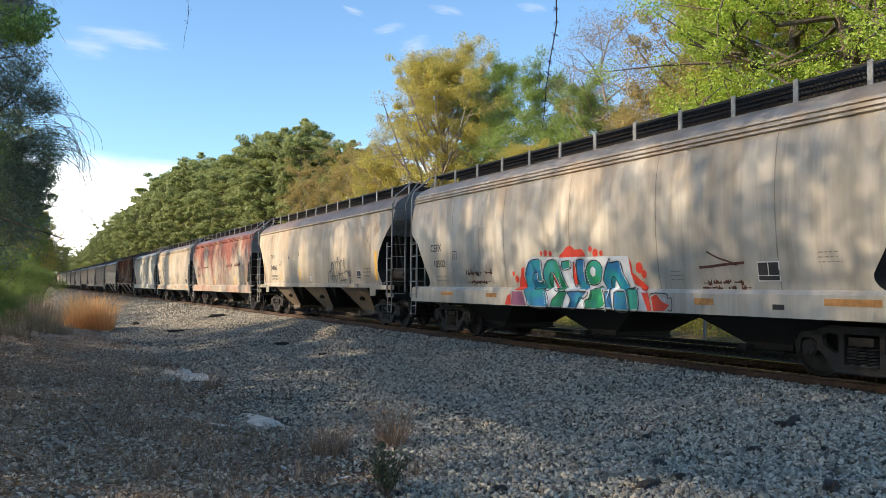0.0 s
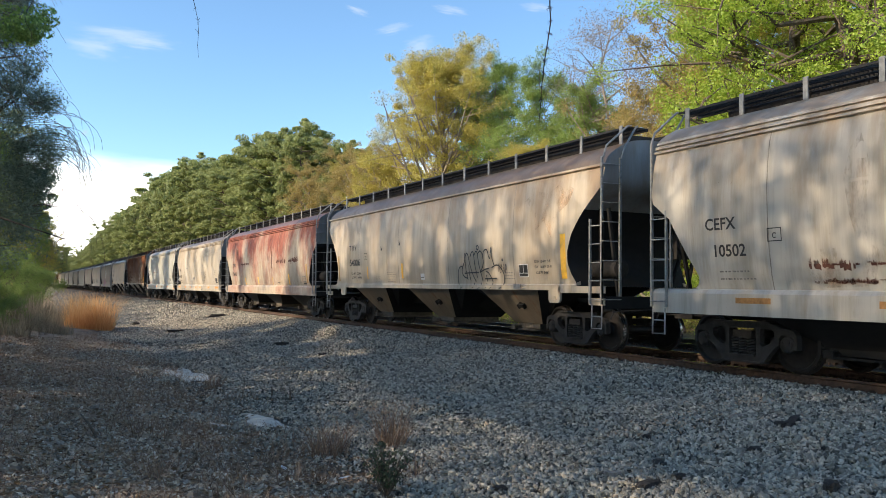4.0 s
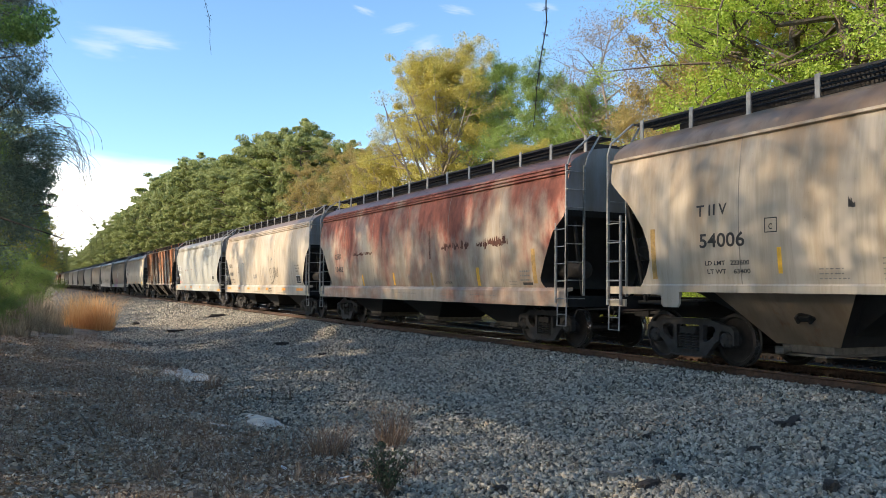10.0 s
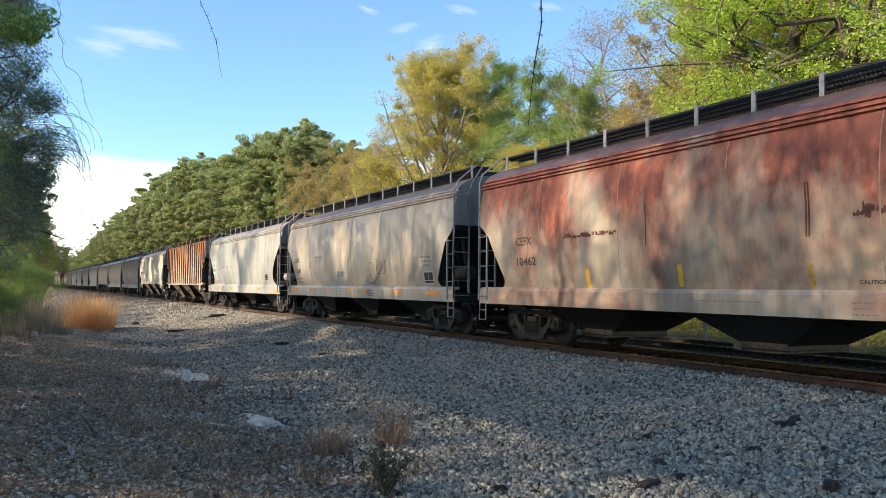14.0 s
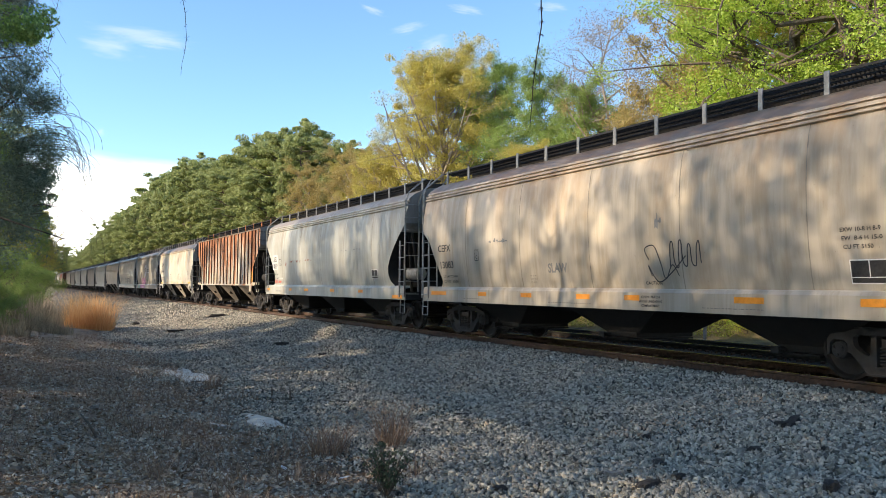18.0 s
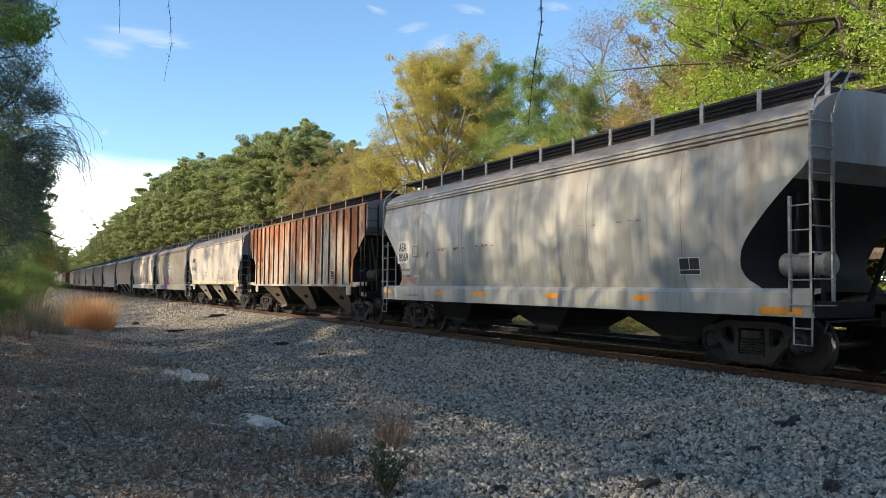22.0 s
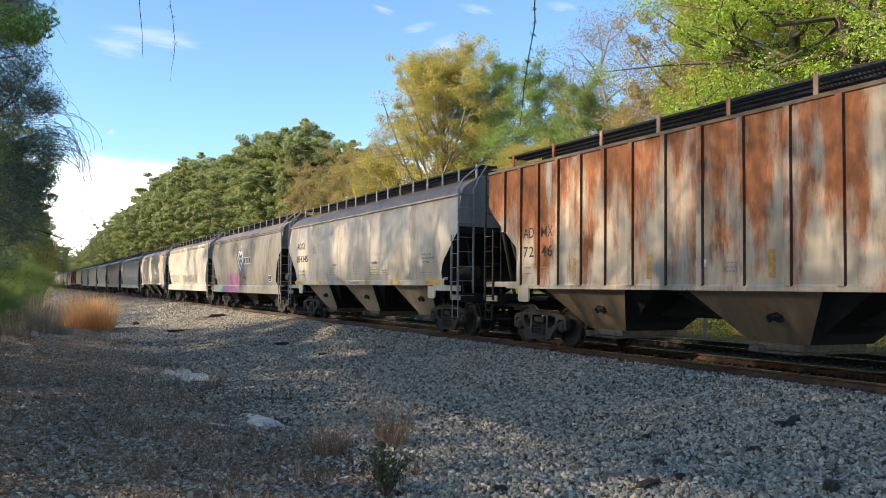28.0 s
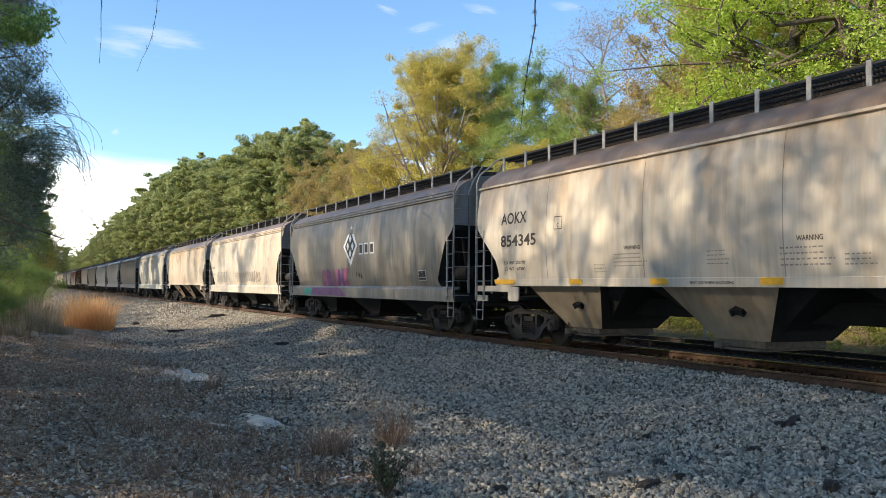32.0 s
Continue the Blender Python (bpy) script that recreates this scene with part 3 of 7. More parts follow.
for i, (x, y, sx, sy, sz, turn, tilt) in enumerate(((8.43, 7.2, 0.42, 0.16, 0.12, 20, -14), (8.30, 7.25, 0.22, 0.14, 0.13, 70, 8), (7.44, 6.86, 0.20, 0.14, 0.11, 10, 0), (7.05, 8.24, 0.16, 0.12, 0.10, 40, 0), (6.33, 7.21, 0.26, 0.16, 0.10, 60, 0),
                                                    (5.52, 6.44, 0.34, 0.2, 0.12, 20, 0), (6.0, 6.5, 0.14, 0.12, 0.10, 20, 0), (4.27, 7.18, 0.15, 0.1, 0.1, 0, 0), (7.9, 6.3, 0.10, 0.09, 0.08, 0, 0), (6.6, 5.2, 0.28, 0.18, 0.16, 30, 0),
                                                    (8.79, 43.66, 0.9, 0.5, 0.25, 10, 0), (7.1, 25.3, 0.5, 0.28, 0.16, 10, 0), (4.7, 42.9, 0.35, 0.3, 0.25, 10, 0), (5.34, 34.8, 0.8, 0.35, 0.15, 20, 0), (7.0, 21.0, 0.25, 0.2, 0.12, 20, 0), (6.3, 11.9, 0.12, 0.1, 0.07, 0, 0))):
    tagged(lump("tie_fragment", "charred-looking lump of rotten tie wood on gravel", x, y, sx, sy, sz, turn, ROTTEN, i, "wood", tilt), group="rotten tie lumps")
for i, (x, y, ln, turn, m) in enumerate(((5.93, 10.99, 0.34, 150, ROTTEN), (7.55, 9.49, 0.5, 152, ROTTEN), (8.53, 7.96, 0.5, 150, GREYWOOD), (4.71, 7.4, 0.3, 130, GREYWOOD), (5.9, 7.0, 0.45, 165, ROTTEN), (6.2, 17.0, 1.1, 170, GREYWOOD), (4.9, 13.2, 0.5, 150, ROTTEN), (6.9, 11.0, 0.3, 170, ROTTEN))):
    tagged(lump("wood_splinter", "split length of weathered wood on gravel", x, y, ln, 0.06, 0.045, turn, m, 40 + i, "wood"), group="wood splinters")
for i, (x, y, r) in enumerate(((5.47, 6.92, 0.10), (2.6, 9.9, 0.05), (1.3, 12.2, 0.06), (0.9, 13.0, 0.07), (2.2, 14.5, 0.07))):
    lump("rock", "pale grey rock lying in the gravel", x, y, r * 2, r * 1.6, r, 20 * i, GREYWOOD, 60 + i, "rock")
PLASTIC = plain("litter_plastic", (0.62, 0.64, 0.66), 0.35, 0.0, 0.15, 30)
for i, (x, y) in enumerate(((3.09, 8.45), (2.55, 8.92))):
    lump("litter", "crumpled pale plastic wrapper on the ground", x, y, 0.16, 0.06, 0.035, 30 + 60 * i, PLASTIC, 80 + i, "litter")
for i, (x, y, h, lean) in enumerate(((0.77, 10.75, 0.34, -30), (4.21, 14.46, 0.25, 4), (4.0, 14.9, 0.2, 5))):
    bm = bmesh.new()
    tube(bm, [(0, 0, -0.05), (0.01, 0, h * 0.5), (-0.01, 0.01, h)], [0.018, 0.015, 0.008], 7)
    ob = tagged(new("dead_stick", mesh_from("dead_stick", bm, BARK)), "dark dead stick poking out of the bank", "stick")
    ob.matrix_basis = pose(x, y, float(ground_z(x, y)), 0, lean, 0)


# ---- covered hopper cars ----
# half widths of the body by height: (half width, height), from the sill over the roof
CURVED = [(1.44, 1.30), (1.50, 1.55), (1.555, 1.95), (1.59, 2.40), (1.60, 2.85), (1.58, 3.25), (1.53, 3.60), (1.485, 3.76),
          (1.535, 3.775), (1.53, 3.81), (1.475, 3.815), (1.47, 3.845), (1.515, 3.85), (1.505, 3.90), (1.445, 3.905), (1.44, 3.935), (1.475, 3.94), (1.45, 3.99), (1.38, 4.06), (1.24, 4.16), (1.02, 4.27), (0.75, 4.35), (0.42, 4.39)]
SMOOTH = [(1.50, 1.36), (1.545, 1.70), (1.58, 2.10), (1.59, 2.60), (1.57, 3.10), (1.53, 3.50), (1.485, 3.76),
          (1.545, 3.775), (1.54, 3.82), (1.47, 3.835), (1.46, 3.86), (1.44, 3.93), (1.35, 4.03), (1.18, 4.15), (0.98, 4.26), (0.75, 4.34), (0.42, 4.38)]
FLAT = [(1.50, 1.38), (1.50, 2.0), (1.50, 2.8), (1.50, 3.6), (1.50, 4.10), (1.53, 4.11), (1.53, 4.17), (1.48, 4.18), (1.20, 4.26), (0.80, 4.34), (0.42, 4.37)]
# how far the body's end stands back from the car's end, by height
ARCH = [(0.05, 4.5), (0.05, 2.88), (0.50, 2.55), (1.12, 1.55), (1.12, 1.42), (0.95, 1.30)]
ROUND = [(0.05, 4.5), (0.05, 3.20), (0.22, 3.08), (0.79, 2.60), (1.25, 2.15), (1.40, 1.90), (1.42, 1.65), (1.30, 1.48), (1.10, 1.38), (1.0, 1.30)]
SWEEP = [(0.05, 4.5), (0.05, 3.40), (0.24, 3.24), (0.70, 2.86), (1.05, 2.45), (1.20, 2.10), (1.22, 1.85), (1.10, 1.60), (0.95, 1.42), (0.93, 1.30)]
CHOP = [(0.05, 4.5), (0.05, 2.80), (0.94, 2.00), (1.07, 1.75), (1.07, 1.30)]
SLANT = [(0.05, 4.5), (0.05, 3.25), (1.37, 2.24), (1.37, 1.30)]


def lookup(table, z, col=0):
    """Value of a (value, height) table at height z."""
    zs = [r[1] for r in table]
    if zs[0] > zs[-1]:
        table = table[::-1]
        zs = zs[::-1]
    return float(np.interp(z, zs, [r[col] for r in table]))


def side_at(section, z):
    """Half width of the side wall at height z (below the eave)."""
    low = [r for r in section if r[1] <= (3.77 if section is not FLAT else 4.1)]
    return lookup(low, z)


def hopper_body(section, ends, half):
    """The car's shell: two curved sides, roof, sloped end sheets."""
    rows = []
    eave = {id(CURVED): 3.945, id(SMOOTH): 3.80}.get(id(section), 4.1)
    for w, z in section:
        b = half - lookup(ends, z)
        rows.append((w, z, b))
    extra = []
    for (w0, z0, b0), (w1, z1, b1) in zip(rows, rows[1:]):
        extra.append((w0, z0, b0))
        if z1 - z0 > 0.2:
            for k in (1, 2):
                z = z0 + (z1 - z0) * k / 3
                extra.append((w0 + (w1 - w0) * k / 3, z, half - lookup(ends, z)))
    extra.append(rows[-1])
    bm = bmesh.new()
    nx = 25
    near = [[bm.verts.new((-w, -b + 2 * b * i / (nx - 1), z)) for i in range(nx)] for w, z, b in extra]
    far = [[bm.verts.new((w, -b + 2 * b * i / (nx - 1), z)) for i in range(nx)] for w, z, b in extra]
    for grid in (near, far):
        for a, b, row in zip(grid, grid[1:], extra):
            for i in range(nx - 1):
                bm.faces.new((a[i], a[i + 1], b[i + 1], b[i])).material_index = 3 if row[1] > eave else 0
    for i in range(nx - 1):
        bm.faces.new((near[-1][i], near[-1][i + 1], far[-1][i + 1], far[-1][i])).material_index = 3
        bm.faces.new((near[0][i], far[0][i], far[0][i + 1], near[0][i + 1]))
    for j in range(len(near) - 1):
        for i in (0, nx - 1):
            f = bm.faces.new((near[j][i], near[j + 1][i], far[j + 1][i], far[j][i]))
            # recessed lower end sheets coloured dark for their shade, upper ones end paint
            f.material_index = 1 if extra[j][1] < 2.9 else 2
    return fix(bm)


def chute(bm, y, half_top, half_bot, z_top, z_bot, wt, wb):
    """One hopper bay: a funnel below the floor."""
    t = [bm.verts.new((sx * wt, y + sy * half_top, z_top)) for sx, sy in ((-1, -1), (1, -1), (1, 1), (-1, 1))]
    b = [bm.verts.new((sx * wb, y + sy * half_bot, z_bot)) for sx, sy in ((-1, -1), (1, -1), (1, 1), (-1, 1))]
    for i in range(4):
        bm.faces.new((t[i], t[(i + 1) % 4], b[(i + 1) % 4], b[i]))
    bm.faces.new(t)
    bm.faces.new(b[::-1])


def ring_profile(bm, prof, x_sign=1, seg=28):
    """A turned shape round the x axis: (x, radius) pairs."""
    rings = [[bm.verts.new((x * x_sign, r * math.cos(a), r * math.sin(a))) for a in (2 * math.pi * k / seg for k in range(seg))] for x, r in prof]
    for a, b in zip(rings, rings[1:]):
        for k in range(seg):
            bm.faces.new((a[k], a[(k + 1) % seg], b[(k + 1) % seg], b[k]))
    bm.faces.new(rings[0])
    bm.faces.new(rings[-1][::-1])


GRATE = plain("steel_grating", (0.022, 0.022, 0.022), 0.6, 0.3, 0.3, 9)
GATE = plain("dusty_gate_steel", (0.11, 0.093, 0.073), 0.85, 0.0, 0.4, 8)
# rib sides: rust, its colour darkened for the sun that misses them
RIB_SIDE = plain("rusted_shaded_edge", (0.075, 0.035, 0.02), 0.85, 0.0, 0.5, 7)
# grey end paint, darkened as well for the shade between cars
P_END = car_paint("shaded_grey_end_paint", (0.30, 0.305, 0.305), 0.12, (0.12, 0.07, 0.045), seed=21)
P_ROOF = car_paint("grimy_brown_roof", (0.23, 0.18, 0.13), 0.45, (0.12, 0.065, 0.04), seed=31, streak=0.6, grain=(1, 0.5, 1))
P_ROOF_PALE = car_paint("dirty_grey_roof", (0.36, 0.335, 0.29), 0.35, (0.22, 0.11, 0.06), seed=32, streak=0.7, grain=(1, 0.5, 1))
P_ROOF_RED = car_paint("dull_red_roof", (0.19, 0.115, 0.09), 0.6, (0.12, 0.05, 0.035), seed=33, streak=0.5, grain=(1, 0.5, 1))
SEAM = plain("grimy_weld_seam", (0.26, 0.23, 0.19), 0.8, 0.0, 0.3, 6)
SHARED = {}


def shared(name, make):
    if name not in SHARED:
        SHARED[name] = make()
    return SHARED[name]


def wheelset_mesh():
    bm = bmesh.new()
    for s in (-1, 1):
        prof = [(0.685, 0.10), (0.685, 0.20), (0.72, 0.37), (0.675, 0.40), (0.675, 0.478), (0.70, 0.482), (0.715, 0.457), (0.81, 0.450), (0.82, 0.40), (0.78, 0.37), (0.765, 0.22), (0.79, 0.13), (0.83, 0.11), (0.83, 0.085)]
        ring_profile(bm, prof, s)
    for f in bm.faces:
        if all(0.445 < math.hypot(v.co.y, v.co.z) < 0.46 for v in f.verts):
            f.material_index = 1
    tube(bm, [(-0.97, 0, 0), (0.97, 0, 0)], 0.085, 12)
    return mesh_from("wheelset", fix(bm), [WHEEL, SHINE], 40)


def cap_mesh():
    bm = bmesh.new()
    ring_profile(bm, [(0.90, 0.135), (1.03, 0.135), (1.045, 0.115), (1.06, 0.11), (1.075, 0.06)], 1, 16)
    for k in range(3):
        a = k * 2.094 + 0.5
        tube(bm, [(1.05, 0.075 * math.cos(a), 0.075 * math.sin(a)), (1.085, 0.075 * math.cos(a), 0.075 * math.sin(a))], 0.022, 6)
    return mesh_from("bearing", fix(bm), FRAME_STEEL, 40)


def cut_plate(bm, outer, holes, x0, x1):
    """A plate in the plane y-z with holes through it."""
    edges = []
    for loop in (outer, *holes):
        vs = [bm.verts.new((x0, a, b)) for a, b in loop]
        edges += [bm.edges.new((vs[i], vs[(i + 1) % len(vs)])) for i in range(len(vs))]
    faces = [g for g in bmesh.ops.triangle_fill(bm, use_beauty=True, edges=edges)["geom"] if isinstance(g, bmesh.types.BMFace)]
    grown = bmesh.ops.extrude_face_region(bm, geom=faces)["geom"]
    bmesh.ops.translate(bm, vec=(x1 - x0, 0, 0), verts=[g for g in grown if isinstance(g, bmesh.types.BMVert)])


def frame_mesh():
    """A cast side frame: an arched top, a window for bolster and springs, a rounded hole beside each pedestal."""
    half = [(0.0, 0.79), (0.45, 0.79), (0.66, 0.765), (0.80, 0.715), (0.92, 0.705), (1.03, 0.68), (1.085, 0.61), (1.09, 0.38), (1.045, 0.38), (1.035, 0.55), (0.98, 0.605), (0.80, 0.605), (0.745, 0.55),
            (0.74, 0.43), (0.70, 0.42), (0.62, 0.355), (0.53, 0.25), (0.46, 0.165), (0.36, 0.125), (0.0, 0.12)]
    half = [(a, b - 0.457) for a, b in half]
    outer = half + [(-a, b) for a, b in half[-2:0:-1]]
    hole = [(0.37, 0.69), (0.56, 0.69), (0.645, 0.655), (0.66, 0.60), (0.63, 0.52), (0.56, 0.46), (0.47, 0.41), (0.40, 0.40), (0.365, 0.44)]
    window = [(-0.27, 0.235), (0.27, 0.235), (0.285, 0.26), (0.285, 0.67), (0.26, 0.69), (-0.26, 0.69), (-0.285, 0.67), (-0.285, 0.26)]
    bm = bmesh.new()
    cut_plate(bm, outer, [[(a, b - 0.457) for a, b in window], [(a, b - 0.457) for a, b in hole], [(-a, b - 0.457) for a, b in hole]], 0.94, 1.05)
    # flanges along the top and under the springs
    prism(bm, [(-0.62, 0.325), (0.62, 0.325), (0.60, 0.345), (-0.60, 0.345)], 0.90, 1.085)
    prism(bm, [(-0.44, -0.335), (0.44, -0.335), (0.40, -0.305), (-0.40, -0.305)], 0.88, 1.085)
    prism(bm, [(-0.28, -0.222), (0.28, -0.222), (0.28, -0.205), (-0.28, -0.205)], 0.86, 1.10)
    return mesh_from("side_frame", fix(bm), FRAME_STEEL, 30)


def springs_mesh():
    bm = bmesh.new()
    pts = [(1.0 + 0.07 * math.cos(6.283 * j / 9), 0.07 * math.sin(6.283 * j / 9), -0.20 + 0.27 * j / 54) for j in range(55)]
    tube(bm, pts, 0.017, 5, False)
    return mesh_from("coil_spring", bm, FRAME_STEEL, 60)


def bolster_mesh():
    bm = bmesh.new()
    box(bm, -1.06, 1.06, -0.20, 0.20, 0.07, 0.19)
    box(bm, -0.35, 0.35, -0.22, 0.22, 0.16, 0.34)
    for s in (-1, 1):
        box(bm, -0.70, 0.70, s * 0.36 - 0.05, s * 0.36 + 0.05, -0.14, -0.04)
        for w in (-1, 1):
            box(bm, w * 0.75 - 0.05, w * 0.75 + 0.05, s * 0.40 - 0.03, s * 0.40 + 0.04, -0.18, 0.10)
    return mesh_from("bolster", bm, GRIME)


def add_truck(car, y):
    """A two-axle truck: side frames, bolster, springs, bearings and the wheelsets that turn."""
    me = shared("bolster", bolster_mesh)
    truck = place("truck", me, car, pose(0, y, 0.457), "grimy black four-wheel freight truck")
    for s in (-1, 1):
        turn = pose(0, 0, 0, 0, 0, 180 if s < 0 else 0)
        place("side_frame", shared("side_frame", frame_mesh), truck, turn)
        for k in (-1, 0, 1):
            place("coil_spring", shared("coil_spring", springs_mesh), truck, pose(0, k * 0.165, 0) @ turn)
        for k in (-1, 1):
            place("bearing", shared("bearing", cap_mesh), truck, pose(0, k * 0.889, 0) @ turn)
    sets = [place("wheelset", shared("wheelset", wheelset_mesh), truck, pose(0, k * 0.889, 0)) for k in (-1, 1)]
    return sets


def ladder(name, car, material, w, z0, z1, n, spot, bar=0.022, rung=0.012):
    """A ladder: one stile, and under it the other stile and each rung. spot: turns (out, along, up) into a place on the car."""
    def lay(bm):
        for v in bm.verts:
            v.co = spot(v.co)
        return fix(bm)
    made = None
    for y in (0, w):
        bm = bmesh.new()
        box(bm, -0.012, 0.03, y - bar, y + bar, z0, z1)
        made = part("stile", lay(bm), material, made) if made else part(name, lay(bm), material, car)
    for i in range(n):
        z = z0 + 0.10 + (z1 - z0 - 0.25) * i / (n - 1)
        bm = bmesh.new()
        tube(bm, [(0.0, -0.01, z), (-0.03, 0.0, z), (-0.03, w, z), (0.0, w + 0.01, z)], rung, 6)
        part("rung", lay(bm), material, made.parent if made.parent is not car else made)
    return made.parent


def conform(bm, section, sill=False, proud=0.006):
    """Lays flat shapes, drawn with y along and z up, onto the near side wall (and the sill below it)."""
    for z in (1.285, 1.335, 1.5, 1.7, 1.9, 2.2, 2.6, 3.0):
        bmesh.ops.bisect_plane(bm, geom=bm.verts[:] + bm.edges[:] + bm.faces[:], plane_co=(0, 0, z), plane_no=(0, 0, 1))
    for v in bm.verts:
        w = side_at(section, v.co.z) if section is not FLAT else 1.50
        if sill and v.co.z < 1.33:
            w = 1.56 if v.co.z < 1.29 else 1.53
        v.co.x = -(w + proud)


class Marks:
    """Paint and lettering on the near side of one car."""

    def __init__(self, made, shift=0.0):
        self.car, self.section, self.shift = made[0], made[2], shift

    def _add(self, name, bm, mat, label="", sill=False, proud=0.006):
        conform(bm, self.section, sill, proud)
        return part(name, bm, mat, self.car, label)

    def text(self, words, y, z, cap, width, mat=None, name="lettering", label="", fat=0.018, sill=False, proud=0.006, slant=0.0):
        """Words from y on, cap: height of a capital, width: of the whole."""
        cu = bpy.data.curves.new("letters", "FONT")
        cu.body, cu.size, cu.fill_mode, cu.resolution_u, cu.offset = words, 1.0, "FRONT", 3, fat
        tmp = bpy.data.objects.new("letters", cu)
        me = bpy.data.meshes.new_from_object(tmp)
        bpy.data.objects.remove(tmp)
        bm = bmesh.new()
        bm.from_mesh(me)
        x1 = max(v.co.x for v in bm.verts)
        x0 = min(v.co.x for v in bm.verts)
        for v in bm.verts:
            u = (v.co.x - x0) / (x1 - x0) * width
            h = v.co.y / 0.73 * cap
            v.co = Vector((0, y + self.shift - u - slant * h, z + h))
        if cap < 0.15:
            return tagged(self._add(name, bm, mat or INK, label, sill, proud), kind="stuff")
        # one part for each character
        todo, last = set(bm.verts), None
        while todo:
            stack, isle = [todo.pop()], []
            while stack:
                v = stack.pop()
                isle.append(v)
                for e in v.link_edges:
                    o = e.other_vert(v)
                    if o in todo:
                        todo.remove(o)
                        stack.append(o)
            one = bmesh.new()
            copy = {v: one.verts.new(v.co) for v in isle}
            for f in {f for v in isle for f in v.link_faces}:
                one.faces.new([copy[v] for v in f.verts])
            last = self._add("letter" if name == "lettering" else name, one, mat or INK, label, sill, proud)
        bm.free()
        return last

    def patch(self, y0, y1, z0, z1, mat, name="marking", label="", sill=False, proud=0.006):
        bm = bmesh.new()
        bm.faces.new([bm.verts.new((0, y + self.shift, z)) for y, z in ((y0, z0), (y1, z0), (y1, z1), (y0, z1))])
        return self._add(name, bm, mat, label, sill, proud)

    def shape(self, pts, mat, name="graffiti", label="", sill=True, proud=0.006):
        bm = bmesh.new()
        bm.faces.new([bm.verts.new((0, y + self.shift, z)) for y, z in pts])
        bmesh.ops.triangulate(bm, faces=bm.faces)
        return self._add(name, bm, mat, label, sill, proud)

    def disc(self, y, z, r, mat, **kw):
        return self.shape([(y + r * math.cos(a), z + r * 1.05 * math.sin(a)) for a in (6.2832 * k / 14 for k in range(14))], mat, **kw)

    def stroke(self, pts, width, mat, name="spray_line", label="", sill=True, proud=0.006):
        """A sprayed line through points, smoothed."""
        p = [Vector((a, b)) for a, b in pts]
        fine = []
        for i in range(len(p) - 1):
            q0, q1, q2, q3 = p[max(i - 1, 0)], p[i], p[i + 1], p[min(i + 2, len(p) - 1)]
            for k in range(5):
                t = k / 5
                fine.append(0.5 * (2 * q1 + (q2 - q0) * t + (2 * q0 - 5 * q1 + 4 * q2 - q3) * t * t + (3 * q1 - q0 - 3 * q2 + q3) * t ** 3))
        fine.append(p[-1])
        bm = bmesh.new()
        last = None
        for i, c in enumerate(fine):
            d = (fine[min(i + 1, len(fine) - 1)] - fine[max(i - 1, 0)]).normalized()
            n = Vector((-d.y, d.x)) * width / 2
            pair = [bm.verts.new((0, e.x + self.shift, e.y)) for e in (c + n, c - n)]
            if last:
                bm.faces.new((last[0], last[1], pair[1], pair[0]))
            last = pair
        return self._add(name, bm, mat, label, sill, proud)

    def bars(self, y, z, width, rows, gap=0.07, h=0.035, mat=None, seed=1, sill=False, name="small_print"):
        """Rows of lettering too small to read."""
        rnd = random.Random(seed)
        bm = bmesh.new()
        for r in range(rows):
            zz, yy = z - r * gap, y
            end = y - width * rnd.uniform(0.8, 1.0)
            while yy > end + 0.02:
                e = max(end, yy - rnd.uniform(0.03, 0.09))
                bm.faces.new([bm.verts.new((0, a + self.shift, b)) for a, b in ((yy, zz), (e, zz), (e, zz + h * 0.5), (yy, zz + h * 0.5))])
                yy = e - rnd.uniform(0.02, 0.035)
        return tagged(self._add(name, bm, mat or FAINT, "", sill), kind="stuff")

    def board(self, y0, y1, z0, z1):
        """A black stencil panel with a white border and two fields."""
        self.patch(y0, y1, z0, z1, WHITE, "stencil_panel", proud=0.006)
        b, m = 0.018, (y0 + y1) / 2
        self.patch(y0 - b, m + b / 2, z0 + 0.10, z1 - b, INK, "stencil_field", proud=0.009)
        self.patch(m - b / 2, y1 + b, z0 + 0.10, z1 - b, INK, "stencil_field", proud=0.009)
        self.patch(y0 - b, y1 + b, z0 + b, z0 + 0.085, INK, "stencil_field", proud=0.009)
        self.bars(y0 - 0.05, z1 - 0.08, (y0 - y1) * 0.3, 2, 0.06, 0.03, mat=FAINT)

    def plate(self, y0, y1, z0, z1):
        """A small framed mark with the letter C."""
        for a, b, c, d in ((y0, y1, z1 - .015, z1), (y0, y1, z0, z0 + .015), (y0, y0 - .015, z0, z1), (y1 + .015, y1, z0, z1)):
            self.patch(a, b, c, d, INK, "plate_frame")
        self.text("C", (y0 + y1) / 2 + 0.04, z0 + 0.05, 0.09, 0.07)


